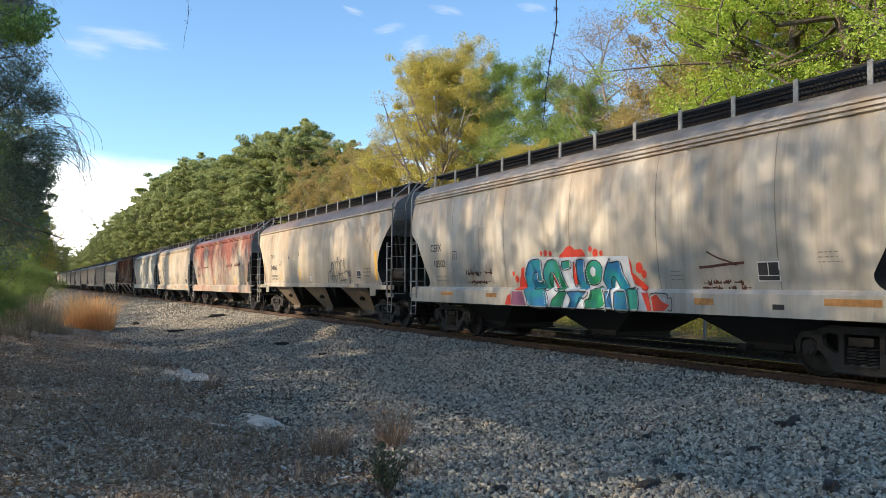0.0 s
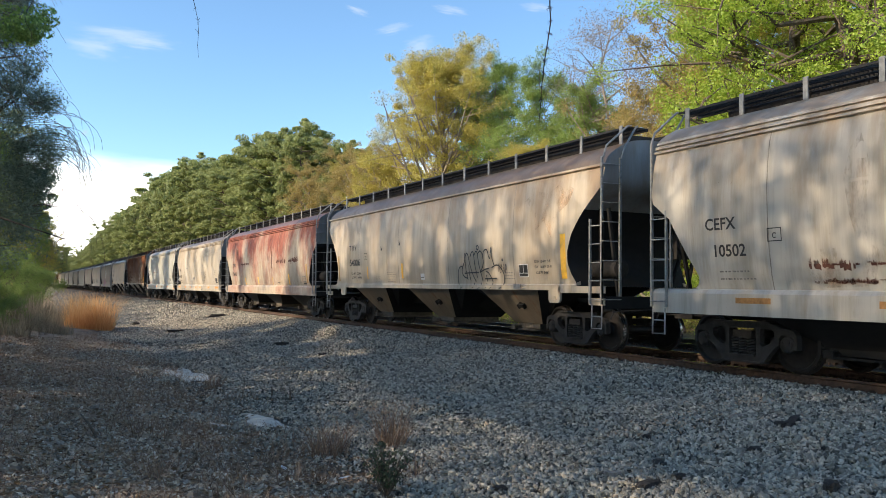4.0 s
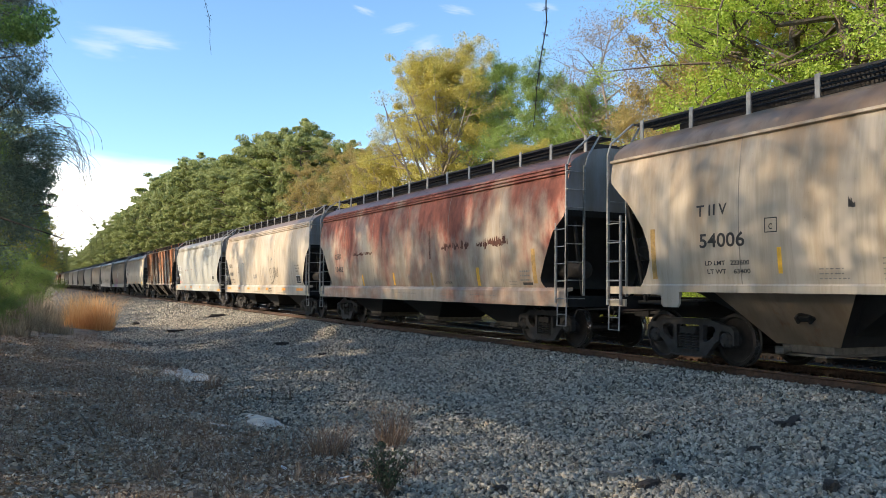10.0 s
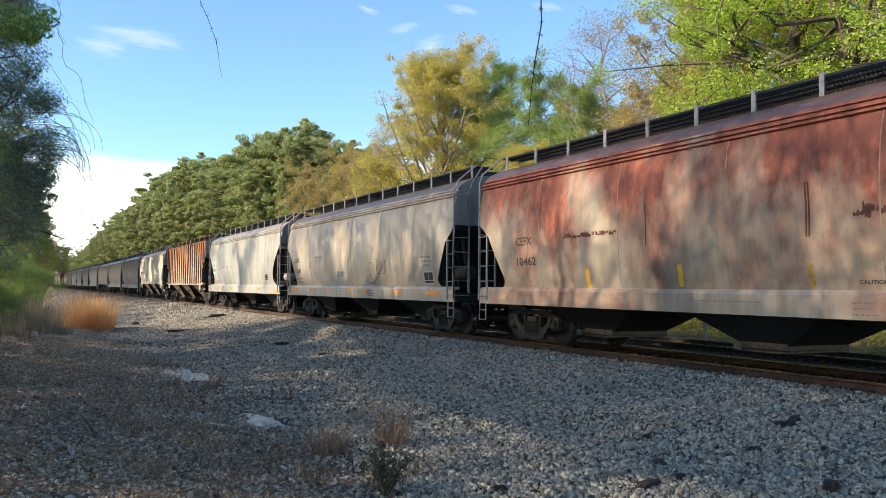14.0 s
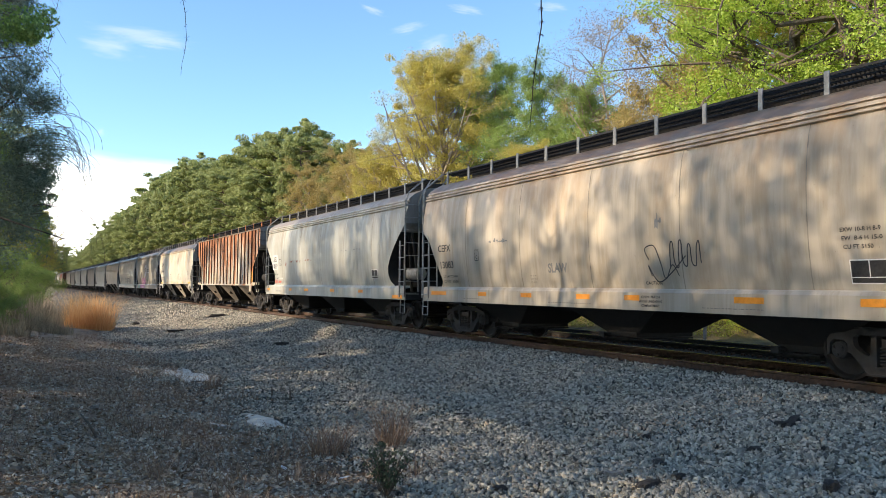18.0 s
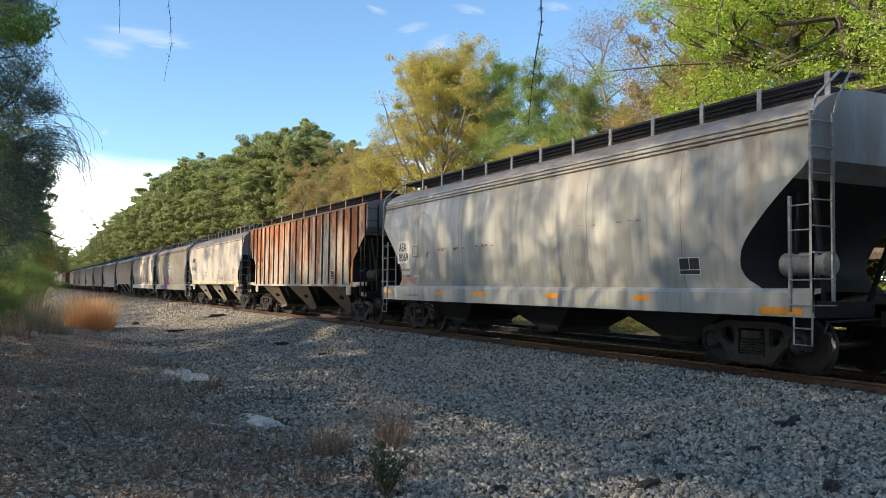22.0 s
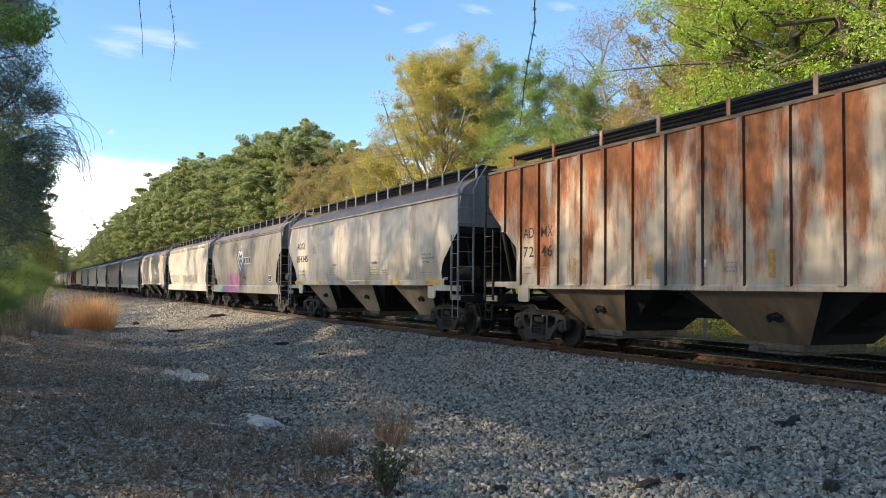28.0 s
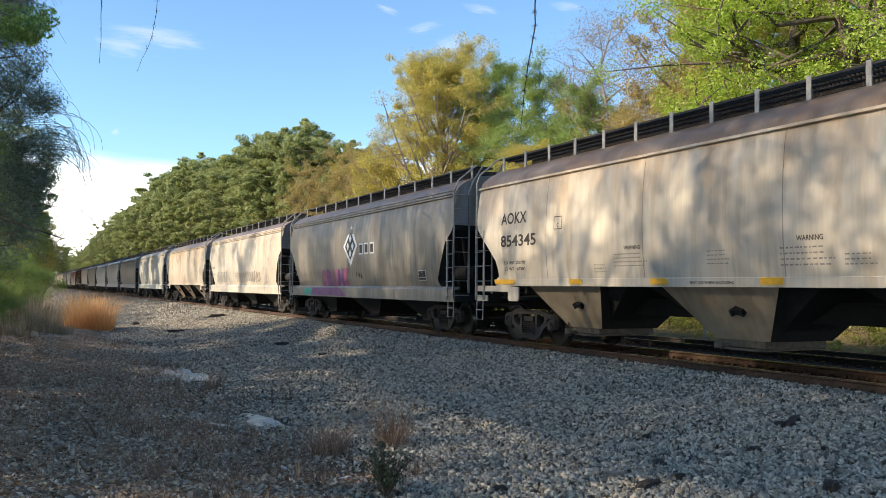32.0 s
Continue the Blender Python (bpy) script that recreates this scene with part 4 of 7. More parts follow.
def hopper_car(style, over, paint, label, sill=(0.90, 1.30), ends=None, bays=3, dark=None, rails=GALV, seed=1, roof=None, tank=None, brackets=13, bay_paint=None, end_paint=None, sill_paint=None, gate=None):
    """A covered hopper wagon. over: length over its end sills. The near side is -x."""
    rnd = random.Random(seed)
    half = over / 2
    section = {"curved": CURVED, "smooth": SMOOTH, "ribbed": FLAT}[style]
    ends = ends or {"curved": ARCH, "smooth": SWEEP, "ribbed": SLANT}[style]
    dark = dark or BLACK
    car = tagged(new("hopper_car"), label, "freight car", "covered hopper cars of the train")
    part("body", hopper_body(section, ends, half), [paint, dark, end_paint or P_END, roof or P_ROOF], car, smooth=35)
    # vertical weld seams or ribs
    sec = [r for r in section if r[1] < (3.77 if section is not FLAT else 4.1)]
    if style == "ribbed":
        steps = (0.0, 0.905, 1.81, 2.71, 3.54, 4.34, 5.16, 5.92, 6.66, 7.38)
        for y in [0.04 + k for k in steps] + [0.04 - k for k in steps[1:]]:
            d = half - abs(y)
            zc = 1.38 if d > 1.37 else 3.25 - 1.01 * (d - 0.05) / 1.32
            for s in (-1, 1):
                bm = bmesh.new()
                for x0, x1, y0, y1 in ((1.49, 1.565, -0.06, 0.06),):
                    box(bm, min(s * x0, s * x1), max(s * x0, s * x1), y + y0, y + y1, zc, 4.10)
                # side faces take the colour with shade painted in
                for fc in bm.faces:
                    fc.normal_update()
                    fc.material_index = 1 if abs(fc.normal.y) > 0.5 else 0
                part("rib", bm, [paint, RIB_SIDE], car)
    else:
        n = 5 if style == "curved" else 4
        for i in range(n):
            y = -half + over * (i + 1) / (n + 1)
            for s in (-1, 1):
                bm = bmesh.new()
                for (w0, z0), (w1, z1) in zip(sec, sec[1:]):
                    a = [bm.verts.new((s * (w + 0.004), y + k * 0.010, z)) for w, z, k in ((w0, z0, -1), (w0, z0, 1), (w1, z1, 1), (w1, z1, -1))]
                    bm.faces.new(a)
                part("weld_seam", fix(bm), SEAM, car)
    # side sills
    lo, hi = sill
    xs = 1.56 if style == "curved" else 1.53
    for s in (-1, 1):
        bm = bmesh.new()
        e = half - 0.02 if style == "curved" else half - 0.95
        prism(bm, [(s * xs, lo), (s * xs, hi - 0.03), (s * (xs - 0.05), hi + 0.03), (s * 1.40, hi + 0.05), (s * 1.40, hi - 0.02), (s * (xs - 0.02), hi - 0.04), (s * (xs - 0.02), lo + 0.02), (s * 1.44, lo + 0.02), (s * 1.44, lo)], -e, e, "y")
        part("side_sill", fix(bm), sill_paint or paint, car)
    # hopper bays and gates
    pitch = 4.45 * 3 / bays
    for i in range(bays):
        y = pitch * (i - (bays - 1) / 2)
        bm = bmesh.new()
        if style == "curved":
            chute(bm, y, pitch / 2 * 0.99, 0.50, hi + 0.02, 0.42, 1.38, 0.72)
        else:
            chute(bm, y, 1.43, 0.60, hi - 0.03, 0.46, 1.46, 0.75)
            bx = bmesh.new()
            chute(bx, y, pitch / 2 * 0.99, 0.55, hi, 0.52, 1.30, 0.55)
            # slopes between the bays, black in place of their shade
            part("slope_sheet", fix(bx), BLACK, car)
        fix(bm)
        # faces across the track painted black for their shade, the rest keep bay paint
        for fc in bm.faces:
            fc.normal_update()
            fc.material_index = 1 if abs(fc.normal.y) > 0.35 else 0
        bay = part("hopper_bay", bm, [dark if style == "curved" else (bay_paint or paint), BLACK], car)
        bm = bmesh.new()
        box(bm, -0.74, 0.74, y - 0.48, y + 0.48, 0.34, 0.465)
        box(bm, -0.84, 0.84, y - 0.40, y + 0.34, 0.29, 0.325)
        for s in (-1, 1):
            tube(bm, [(s * 0.80, y + 0.30, 0.37), (s * 0.98, y + 0.30, 0.37)], 0.05, 8)
            box(bm, min(s * .98, s * 1.02), max(s * .98, s * 1.02), y + 0.22, y + 0.38, 0.31, 0.43)
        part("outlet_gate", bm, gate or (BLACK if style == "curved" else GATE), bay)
        if style != "curved":
            # a vibrator bracket on the outer slope, in a splash of black grime
            for s in (-1, 1):
                k, zt = 0.52, hi - 0.03
                lay = pose(s * (1.46 - 0.71 * k), y - 0.25, zt + (0.46 - zt) * k, 0, s * math.degrees(math.atan2(0.71, zt - 0.46)))
                bm = bmesh.new()
                ring = [(0.20 * rnd.uniform(0.6, 1.0) * math.cos(a), 0.12 * rnd.uniform(0.6, 1.0) * math.sin(a)) for a in (6.2832 * j / 13 for j in range(13))]
                prism(bm, ring, -0.006, 0.006)
                box(bm, -0.05, 0.05, -0.13, 0.13, -0.04, 0.04)
                box(bm, -0.08, 0.08, -0.13, -0.09, -0.06, 0.06)
                box(bm, -0.08, 0.08, 0.09, 0.13, -0.06, 0.06)
                bm.transform(lay)
                part("vibrator_bracket", fix(bm), BLACK, bay)
    # centre sill, end platforms, couplers
    bm = bmesh.new()
    box(bm, -0.25, 0.25, -half, half, 0.78, 1.12)
    part("centre_sill", bm, BLACK, car)
    for s in (-1, 1):
        bm = bmesh.new()
        y0, y1 = sorted((s * (half - 0.12), s * half))
        box(bm, -1.52, 1.52, y0, y1, 0.92, 1.16)
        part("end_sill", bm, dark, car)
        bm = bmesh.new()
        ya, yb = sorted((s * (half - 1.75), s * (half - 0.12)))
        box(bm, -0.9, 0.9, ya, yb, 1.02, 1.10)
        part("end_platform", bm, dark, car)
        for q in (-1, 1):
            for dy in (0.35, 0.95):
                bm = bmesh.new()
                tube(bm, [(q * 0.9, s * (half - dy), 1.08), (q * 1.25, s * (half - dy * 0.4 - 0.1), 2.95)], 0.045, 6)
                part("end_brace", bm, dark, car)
        bm = bmesh.new()
        y0, y1 = sorted((s * (half - 0.1), s * (half + 0.50)))
        box(bm, -0.11, 0.11, y0, y1, 0.80, 1.02)
        y0, y1 = sorted((s * (half + 0.46), s * (half + 0.72)))
        box(bm, -0.14, 0.14, y0, y1, 0.74, 1.04)
        tube(bm, [(0.3, s * half, 0.95), (0.34, s * (half + 0.2), 0.55), (0.2, s * (half + 0.38), 0.45)], 0.03, 6)
        tube(bm, [(-0.16, s * (half + .05), 0.9), (-1.35, s * (half + .05), 0.86), (-1.42, s * (half + .05), 0.70)], 0.018, 6)
        part("coupler", bm, GRIME, car)
    # brake gear on the far end platform
    bm = bmesh.new()
    ring_profile(bm, [(-0.55, 0.10), (-0.5, 0.19), (0.45, 0.19), (0.5, 0.10)], 1, 14)
    for v in bm.verts:
        v.co = Vector((v.co.y - 0.95, v.co.x * 0.85 - half + 0.62, v.co.z + 1.72))
    part("air_tank", fix(bm), tank or GRIME, car, smooth=40)
    bm = bmesh.new()
    box(bm, 0.35, 0.72, -half + 0.02, -half + 0.16, 1.95, 2.45)
    tube(bm, [(0.55 + 0.26 * math.cos(a), -half - 0.06, 2.25 + 0.26 * math.sin(a)) for a in (6.2832 * k / 16 for k in range(17))], 0.016, 6, False)
    for k in range(4):
        a = k * 1.571
        tube(bm, [(0.55, -half - 0.05, 2.25), (0.55 + 0.26 * math.cos(a), -half - 0.06, 2.25 + 0.26 * math.sin(a))], 0.012, 5)
    part("brake_wheel", bm, GRIME, car)
    # ladders: a tall one on the end, a short one on the side, a stirrup step below
    for s in (-1, 1):
        for q in (-1, 1):
            ladder("side_ladder", car, rails, 0.38, 1.0, 2.72, 5, lambda c: Vector((q * (1.585 - c.x), s * (half - 0.03 - c.y), c.z)))
            top = 4.12 if style == "ribbed" else 3.95
            tall = ladder("end_ladder", car, rails, 0.46, 1.0, top, 8, lambda c: Vector((q * (1.58 - c.y), s * (half - 0.02 - c.x), c.z)))
            if style != "ribbed":
                for w0, w1 in ((1.57, 0.92), (1.11, 0.70)):
                    bm = bmesh.new()
                    tube(bm, [(q * w0, s * half, top - 0.02), (q * (w0 - 0.08), s * half, top + 0.22), (q * (w1 + 0.05), s * half, 4.60), (q * w1, s * half, 4.62)], 0.022, 6)
                    part("grab_bar", fix(bm), rails, tall)
            bm = bmesh.new()
            tube(bm, [(q * 1.56, s * (half - 0.04), 0.98), (q * 1.57, s * (half - 0.04), 0.52), (q * 1.57, s * (half - 0.36), 0.52), (q * 1.56, s * (half - 0.36), 0.98)], 0.016, 6)
            tube(bm, [(q * 1.57, s * (half - 0.04), 0.76), (q * 1.57, s * (half - 0.36), 0.76)], 0.013, 6)
            part("stirrup_step", fix(bm), rails, car)
            if style != "curved":
                bm = bmesh.new()
                y0, y1 = sorted((s * (half - 1.95), s * (half - 1.5)))
                x0, x1 = sorted((q * 1.495, q * 1.536))
                prism(bm, [(y0, 1.34), (y1, 1.34), (y1, 1.06), (y1 - 0.05, 1.0), (y0 + 0.05, 1.0), (y0, 1.06)], x0, x1)
                tube(bm, [(q * 1.525, (y0 + y1) / 2, 1.12), (q * 1.545, (y0 + y1) / 2, 1.12)], 0.05, 10)
                y0, y1 = sorted((s * (half - 1.6), s * half))
                box(bm, x0, x1, y0, y1, 1.22 if style == "smooth" else 1.34, 1.36 if style == "smooth" else 1.46)
                y0, y1 = sorted((s * (half - 0.5), s * half))
                box(bm, x0, x1, y0, y1, 0.98, 1.12)
                part("jacking_pad", fix(bm), paint, car)
    # running boards on brackets, hatch trough
    bm = bmesh.new()
    for q in (-1, 1):
        for k in range(int(over / 0.075)):
            y = -half + k * 0.075
            box(bm, min(q * 0.42, q * 0.90), max(q * 0.42, q * 0.90), y, y + 0.022, 4.575, 4.605)
        for x in (0.42, 0.66):
            box(bm, min(q * x, q * (x + .012)), max(q * x, q * (x + .012)), -half, half, 4.55, 4.61)
    tagged(part("running_board", bm, GRATE, car, "black steel grating"), kind="stuff")
    for q in (-1, 1):
        bm = bmesh.new()
        box(bm, min(q * 0.90, q * 0.915), max(q * 0.90, q * 0.915), -half, half, 4.585, 4.625)
        part("board_edge", bm, GRATE, car)
    n = brackets
    for q in (-1, 1):
        for i in range(n):
            y = -half + 0.25 + (over - 0.5) * i / (n - 1)
            bm = bmesh.new()
            z = 4.24
            box(bm, min(q * 0.91, q * 0.935), max(q * 0.91, q * 0.935), y - 0.045, y + 0.045, z, 4.66)
            part("board_bracket", bm, paint if style == "ribbed" else rails, car)
    bm = bmesh.new()
    prism(bm, [(-0.36, 4.38), (-0.36, 4.56), (-0.28, 4.60), (0.28, 4.60), (0.36, 4.56), (0.36, 4.38)], -half + 0.7, half - 0.7, "y")
    part("hatch_trough", bm, GRIME, car)
    for i in range(12):
        y = -half + 1.2 + (over - 2.4) * i / 11
        bm = bmesh.new()
        box(bm, -0.40, 0.40, y - 0.03, y + 0.03, 4.59, 4.64)
        part("hatch_clamp", bm, GRIME, car)
    sets = []
    for s in (-1, 1):
        sets += add_truck(car, s * (half - 1.65))
    return car, sets, section, half


# ---- trees ----
def leaf_cloud(centres, radii, count, size, rnd, flat=0.75, ruffle=0.65):
    """Corners and faces of many small leaves round clump centres."""
    idx = rnd.integers(0, len(centres), count)
    d = rnd.normal(size=(count, 3))
    d /= np.linalg.norm(d, axis=1)[:, None]
    r = rnd.random(count) ** 0.35
    p = centres[idx] + d * (r * radii[idx])[:, None] * np.array([1, 1, flat])
    # leaves face outwards and up, so that clumps have a lit and a dark side
    face = d + np.array([0, 0, 0.35]) + rnd.normal(size=(count, 3)) * ruffle
    a = np.cross(face, rnd.normal(size=(count, 3)))
    a /= np.linalg.norm(a, axis=1)[:, None]
    b = np.cross(a, face)
    b /= np.linalg.norm(b, axis=1)[:, None]
    s = size * (0.55 + 0.9 * rnd.random(count))[:, None]
    v = np.stack([p - a * s, p + b * s * 0.45, p + a * s, p - b * s * 0.45], 1).reshape(-1, 3)
    f = np.arange(4 * count).reshape(-1, 4)
    return v, f


def grow(rnd, height, spread, base, limbs, trunk_r, lean=0.05, twigs=4, rise_lo=0.35, rise_hi=1.05):
    """Trunk and limbs: lists of (points, radii), and the places where leaves sit."""
    bars, tips = [], []
    top = np.array([rnd.normal() * lean * height, rnd.normal() * lean * height, height * 0.93])
    pts = [np.zeros(3) - np.array([0, 0, 0.3])]
    for k in range(1, 7):
        f = k / 6
        pts.append(top * f + np.array([rnd.normal(), rnd.normal(), 0]) * 0.015 * height * (f < 1))
    rad = [trunk_r * (1.25 if k == 0 else 1) * (1 - 0.86 * k / 6) for k in range(7)]
    bars.append((pts, rad))
    for i in range(limbs):
        f = base + (0.97 - base) * (i + rnd.random()) / limbs
        k = min(5, int(f * 6))
        start = pts[k] + (pts[k + 1] - pts[k]) * (f * 6 - k)
        az = 2.4 * i + rnd.random()
        reach = spread * (1.05 - 0.65 * max(0, (f - base) / (1 - base)) ** 1.5) * (0.7 + 0.5 * rnd.random())
        rise = reach * (rise_lo + (rise_hi - rise_lo) * rnd.random())
        end = start + np.array([math.cos(az) * reach, math.sin(az) * reach, rise])
        mid = (start + end) / 2 + np.array([0, 0, -0.12 * reach]) + rnd.normal(size=3) * 0.06 * reach
        r0 = trunk_r * (1 - 0.86 * f) * 0.55 + 0.015
        bars.append(([start, mid, end], [r0, r0 * 0.65, r0 * 0.2]))
        tips += [end, mid * 0.35 + end * 0.65]
        for j in range(twigs):
            g = 0.35 + 0.6 * rnd.random()
            s2 = start * (1 - g) ** 2 + 2 * mid * g * (1 - g) + end * g * g
            e2 = s2 + rnd.normal(size=3) * reach * np.array([0.33, 0.33, 0.22]) + np.array([0, 0, 0.14 * reach])
            bars.append(([s2, (s2 + e2) / 2 + rnd.normal(size=3) * .03 * reach, e2], [r0 * 0.35, r0 * 0.24, r0 * 0.08]))
            tips += [e2, (s2 + e2) / 2]
    tips.append(top)
    return bars, np.array(tips)


def trunk_bm(bars, seg=6):
    bm = bmesh.new()
    for k, (p, r) in enumerate(bars):
        tube(bm, [Vector(q) for q in p], [max(0.006, a) for a in r], 9 if k == 0 else 5)
    return bm


def broadleaf(name, label, seed, height, spread, leaf, bark, leaves, size, base=0.25, limbs=16, trunk_r=0.22, clump=0.075, keep=None, twigs=4, rise=(0.35, 1.05)):
    rnd = np.random.default_rng(seed)
    bars, tips = grow(rnd, height, spread, base, limbs, trunk_r, twigs=twigs, rise_lo=rise[0], rise_hi=rise[1])
    tree = tagged(new(name), label, "tree")
    part("trunk", trunk_bm(bars), bark, tree, smooth=60)
    radii = height * clump * (0.55 + 0.8 * rnd.random(len(tips)))
    v, f = leaf_cloud(tips, radii, leaves, size, rnd)
    if keep is not None:
        left = keep(v.reshape(-1, 4, 3).mean(1), rnd)
        v = v.reshape(-1, 4, 3)[left].reshape(-1, 3)
        f = np.arange(len(v)).reshape(-1, 4)
    crown = new("crown", arrays_mesh("crown", v, f, leaf))
    crown.parent = tree
    return tree


def pine(name, label, seed, height, spread, leaf, bark, tufts, size=0.19, base=0.35, trunk_r=0.2, limbs=30):
    """A pine: level limbs in tiers that turn up at the end, with flat pads of needle tufts on them and dark gaps between."""
    rnd = np.random.default_rng(seed)
    bars, pads, reach_of = [], [], []
    top = np.array([rnd.normal() * 0.3, rnd.normal() * 0.3, height * 0.95])
    line = [np.array([0, 0, -0.3])] + [top * k / 6 + rnd.normal(size=3) * np.array([0.12, 0.12, 0]) for k in range(1, 7)]
    bars.append((line, [trunk_r * (1 - 0.85 * k / 6) for k in range(7)]))
    for i in range(limbs):
        f = base + (0.97 - base) * (i + rnd.random()) / limbs
        k = min(5, int(f * 6))
        start = line[k] + (line[k + 1] - line[k]) * (f * 6 - k)
        az = 2.4 * i + 0.8 * rnd.random()
        g = (f - base) / (1 - base)
        reach = spread * (0.55 + 1.5 * g * (1 - g) + 0.25 * rnd.random()) * (1.0 if g < 0.8 else 0.75)
        end = start + np.array([math.cos(az) * reach, math.sin(az) * reach, reach * (0.10 + 0.35 * rnd.random())])
        mid = (start + end) / 2 - np.array([0, 0, 0.10 * reach])
        bars.append(([start, mid, end], [0.07, 0.05, 0.02]))
        for h in (0.4, 0.62, 0.84, 1.05):
            q = start * (1 - h) ** 2 + 2 * mid * h * (1 - h) + end * h * h if h < 1 else end
            pads.append(q + rnd.normal(size=3) * np.array([0.8, 0.8, 0.30]) * (0.4 + 0.5 * reach / spread))
            reach_of.append((0.42 + 0.62 * rnd.random()) * (0.8 + 0.2 * h))
    pads += [top, top + np.array([0, 0, 0.4])]
    reach_of += [0.7, 0.4]
    tree = tagged(new(name), label, "tree")
    part("trunk", trunk_bm(bars), bark, tree, smooth=60)
    v, f = leaf_cloud(np.array(pads), np.array(reach_of), tufts, size, rnd, 0.5, 0.9)
    crown = new("crown", arrays_mesh("crown", v, f, leaf))
    crown.parent = tree
    return tree


LEAF_LIME = leafy("lime_leaves", (0.20, 0.31, 0.03), (0.34, 0.47, 0.05), (0.50, 0.60, 0.09), 0.5)
LEAF_OLIVE = leafy("olive_spring_leaves", (0.33, 0.285, 0.06), (0.49, 0.43, 0.085), (0.62, 0.55, 0.15), 0.5)
LEAF_RUSSET = leafy("russet_buds", (0.26, 0.19, 0.06), (0.40, 0.31, 0.10), (0.50, 0.41, 0.14), 0.45)
LEAF_GREY = leafy("grey_buds", (0.16, 0.13, 0.10), (0.24, 0.20, 0.15), (0.32, 0.28, 0.20), 0.25)
LEAF_GREEN = leafy("green_leaves", (0.10, 0.16, 0.035), (0.18, 0.265, 0.055), (0.27, 0.36, 0.09), 0.5)
LEAF_DARK = leafy("dark_evergreen_leaves", (0.11, 0.155, 0.11), (0.19, 0.25, 0.18), (0.29, 0.36, 0.27), 0.45)
NEEDLES = leafy("pine_needles", (0.15, 0.19, 0.065), (0.28, 0.325, 0.11), (0.44, 0.48, 0.18), 0.4)
LEAF_FRESH = leafy("fresh_green_leaves", (0.14, 0.215, 0.045), (0.24, 0.345, 0.075), (0.36, 0.46, 0.12), 0.5)
LEAF_BOUGH = leafy("bough_leaves", (0.16, 0.27, 0.06), (0.27, 0.42, 0.10), (0.40, 0.55, 0.16), 0.5)


def put(tree, x, y, turn=0.0, size=1.0):
    """Moves a tree to its place on the ground."""
    tree.matrix_basis = pose(x, y, float(ground_z(x, y)) - 0.05, 0, 0, turn) @ Matrix.Scale(size, 4)
    return tree


def again(tree, x, y, turn=0.0, size=1.0):
    c = copy_thing(tree, pose(x, y, float(ground_z(x, y)) - 0.05, 0, 0, turn))
    c.scale = (size, size, size)
    return c


tagged(part("stem", trunk_bm(WEED_BARS), BARK, weed), kind="stuff")
v, f = leaf_cloud(WEED_TIPS, np.full(len(WEED_TIPS), 0.045), 1100, 0.020, np.random.default_rng(91))
new("foliage", arrays_mesh("foliage", v, f, WEED)).parent = weed
weed.matrix_basis = pose(3.2, 7.55, float(ground_z(3.2, 7.55)) - 0.02)

# beyond the track
t_olive = put(broadleaf("oak_tree", "tall oak in pale olive-yellow spring leaf", 11, 18.3, 5.0, LEAF_OLIVE, BARK_PALE, 105000, 0.06, base=0.06, limbs=40, clump=0.034, twigs=5, rise=(0.9, 1.7), trunk_r=0.26), 25.5, 51)
t_lime = put(broadleaf("maple_tree", "tall tree in fresh lime-green spring leaf", 12, 19.0, 6.0, LEAF_LIME, BARK, 120000, 0.052, base=0.12, limbs=40, clump=0.036, twigs=5, rise=(0.1, 0.6), trunk_r=0.46), 27, 23, 140)
t_russet = put(broadleaf("budding_tree", "budding tree with russet flower tassels", 13, 16.0, 4.4, LEAF_RUSSET, BARK_PALE, 70000, 0.052, base=0.10, limbs=34, clump=0.036, rise=(0.6, 1.3)), 26, 30.5)
t_grey = put(broadleaf("bare_tree", "nearly bare tree with pale grey-brown buds", 17, 18.3, 4.2, LEAF_GREY, BARK_PALE, 26000, 0.042, base=0.2, limbs=30, clump=0.07, twigs=9), 30, 39)
t_green = put(broadleaf("sweetgum_tree", "slender tree in fresh green leaf", 14, 18.6, 3.3, LEAF_FRESH, BARK_PALE, 80000, 0.058, base=0.2, limbs=34, trunk_r=0.16, clump=0.036, rise=(0.8, 1.5)), 28, 44.5, 0, 0.84)
t_bush = put(broadleaf("understory_bush", "yellow-green bush at the edge of the wood", 18, 3.4, 2.0, LEAF_LIME, BARK, 9000, 0.06, base=0.05, limbs=14, trunk_r=0.05, clump=0.16), 21, 40)
t_pine = put(pine("pine_tree", "tall pine with dense dark-green needles", 15, 20.0, 4.0, NEEDLES, BARK, 60000, 0.11, limbs=46), 25, 96)
t_pine2 = put(pine("pine_tree", "tall pine with an open, flat-topped crown", 16, 20.3, 3.4, NEEDLES, BARK, 34000, 0.115, base=0.5, limbs=30), 27, 88)
for x, y, a, k in ((25, 18.5, 80, 0.95), (30, 14, 160, 1.0), (34, 25, 250, 1.05), (37, 18, 30, 1.1), (24, 11, 200, 0.9), (31, 20, 310, 0.9)):
    again(t_lime, x, y, a, k)
for x, y, a, k in ((24.5, 63, 70, 0.82), (27, 68, 190, 0.85), (25, 74, 200, 0.8), (28, 60, 20, 0.8), (23.5, 27, 120, 0.6), (24, 34, 320, 0.45)):
    again(t_russet, x, y, a, k)
for x, y, a, k in ((27.5, 53.5, 90, 0.97), (29, 80, 190, 0.72), (23, 57, 190, 0.6), (24, 37, 40, 0.5), (34, 30, 77, 0.95)):
    again(t_olive, x, y, a, k)
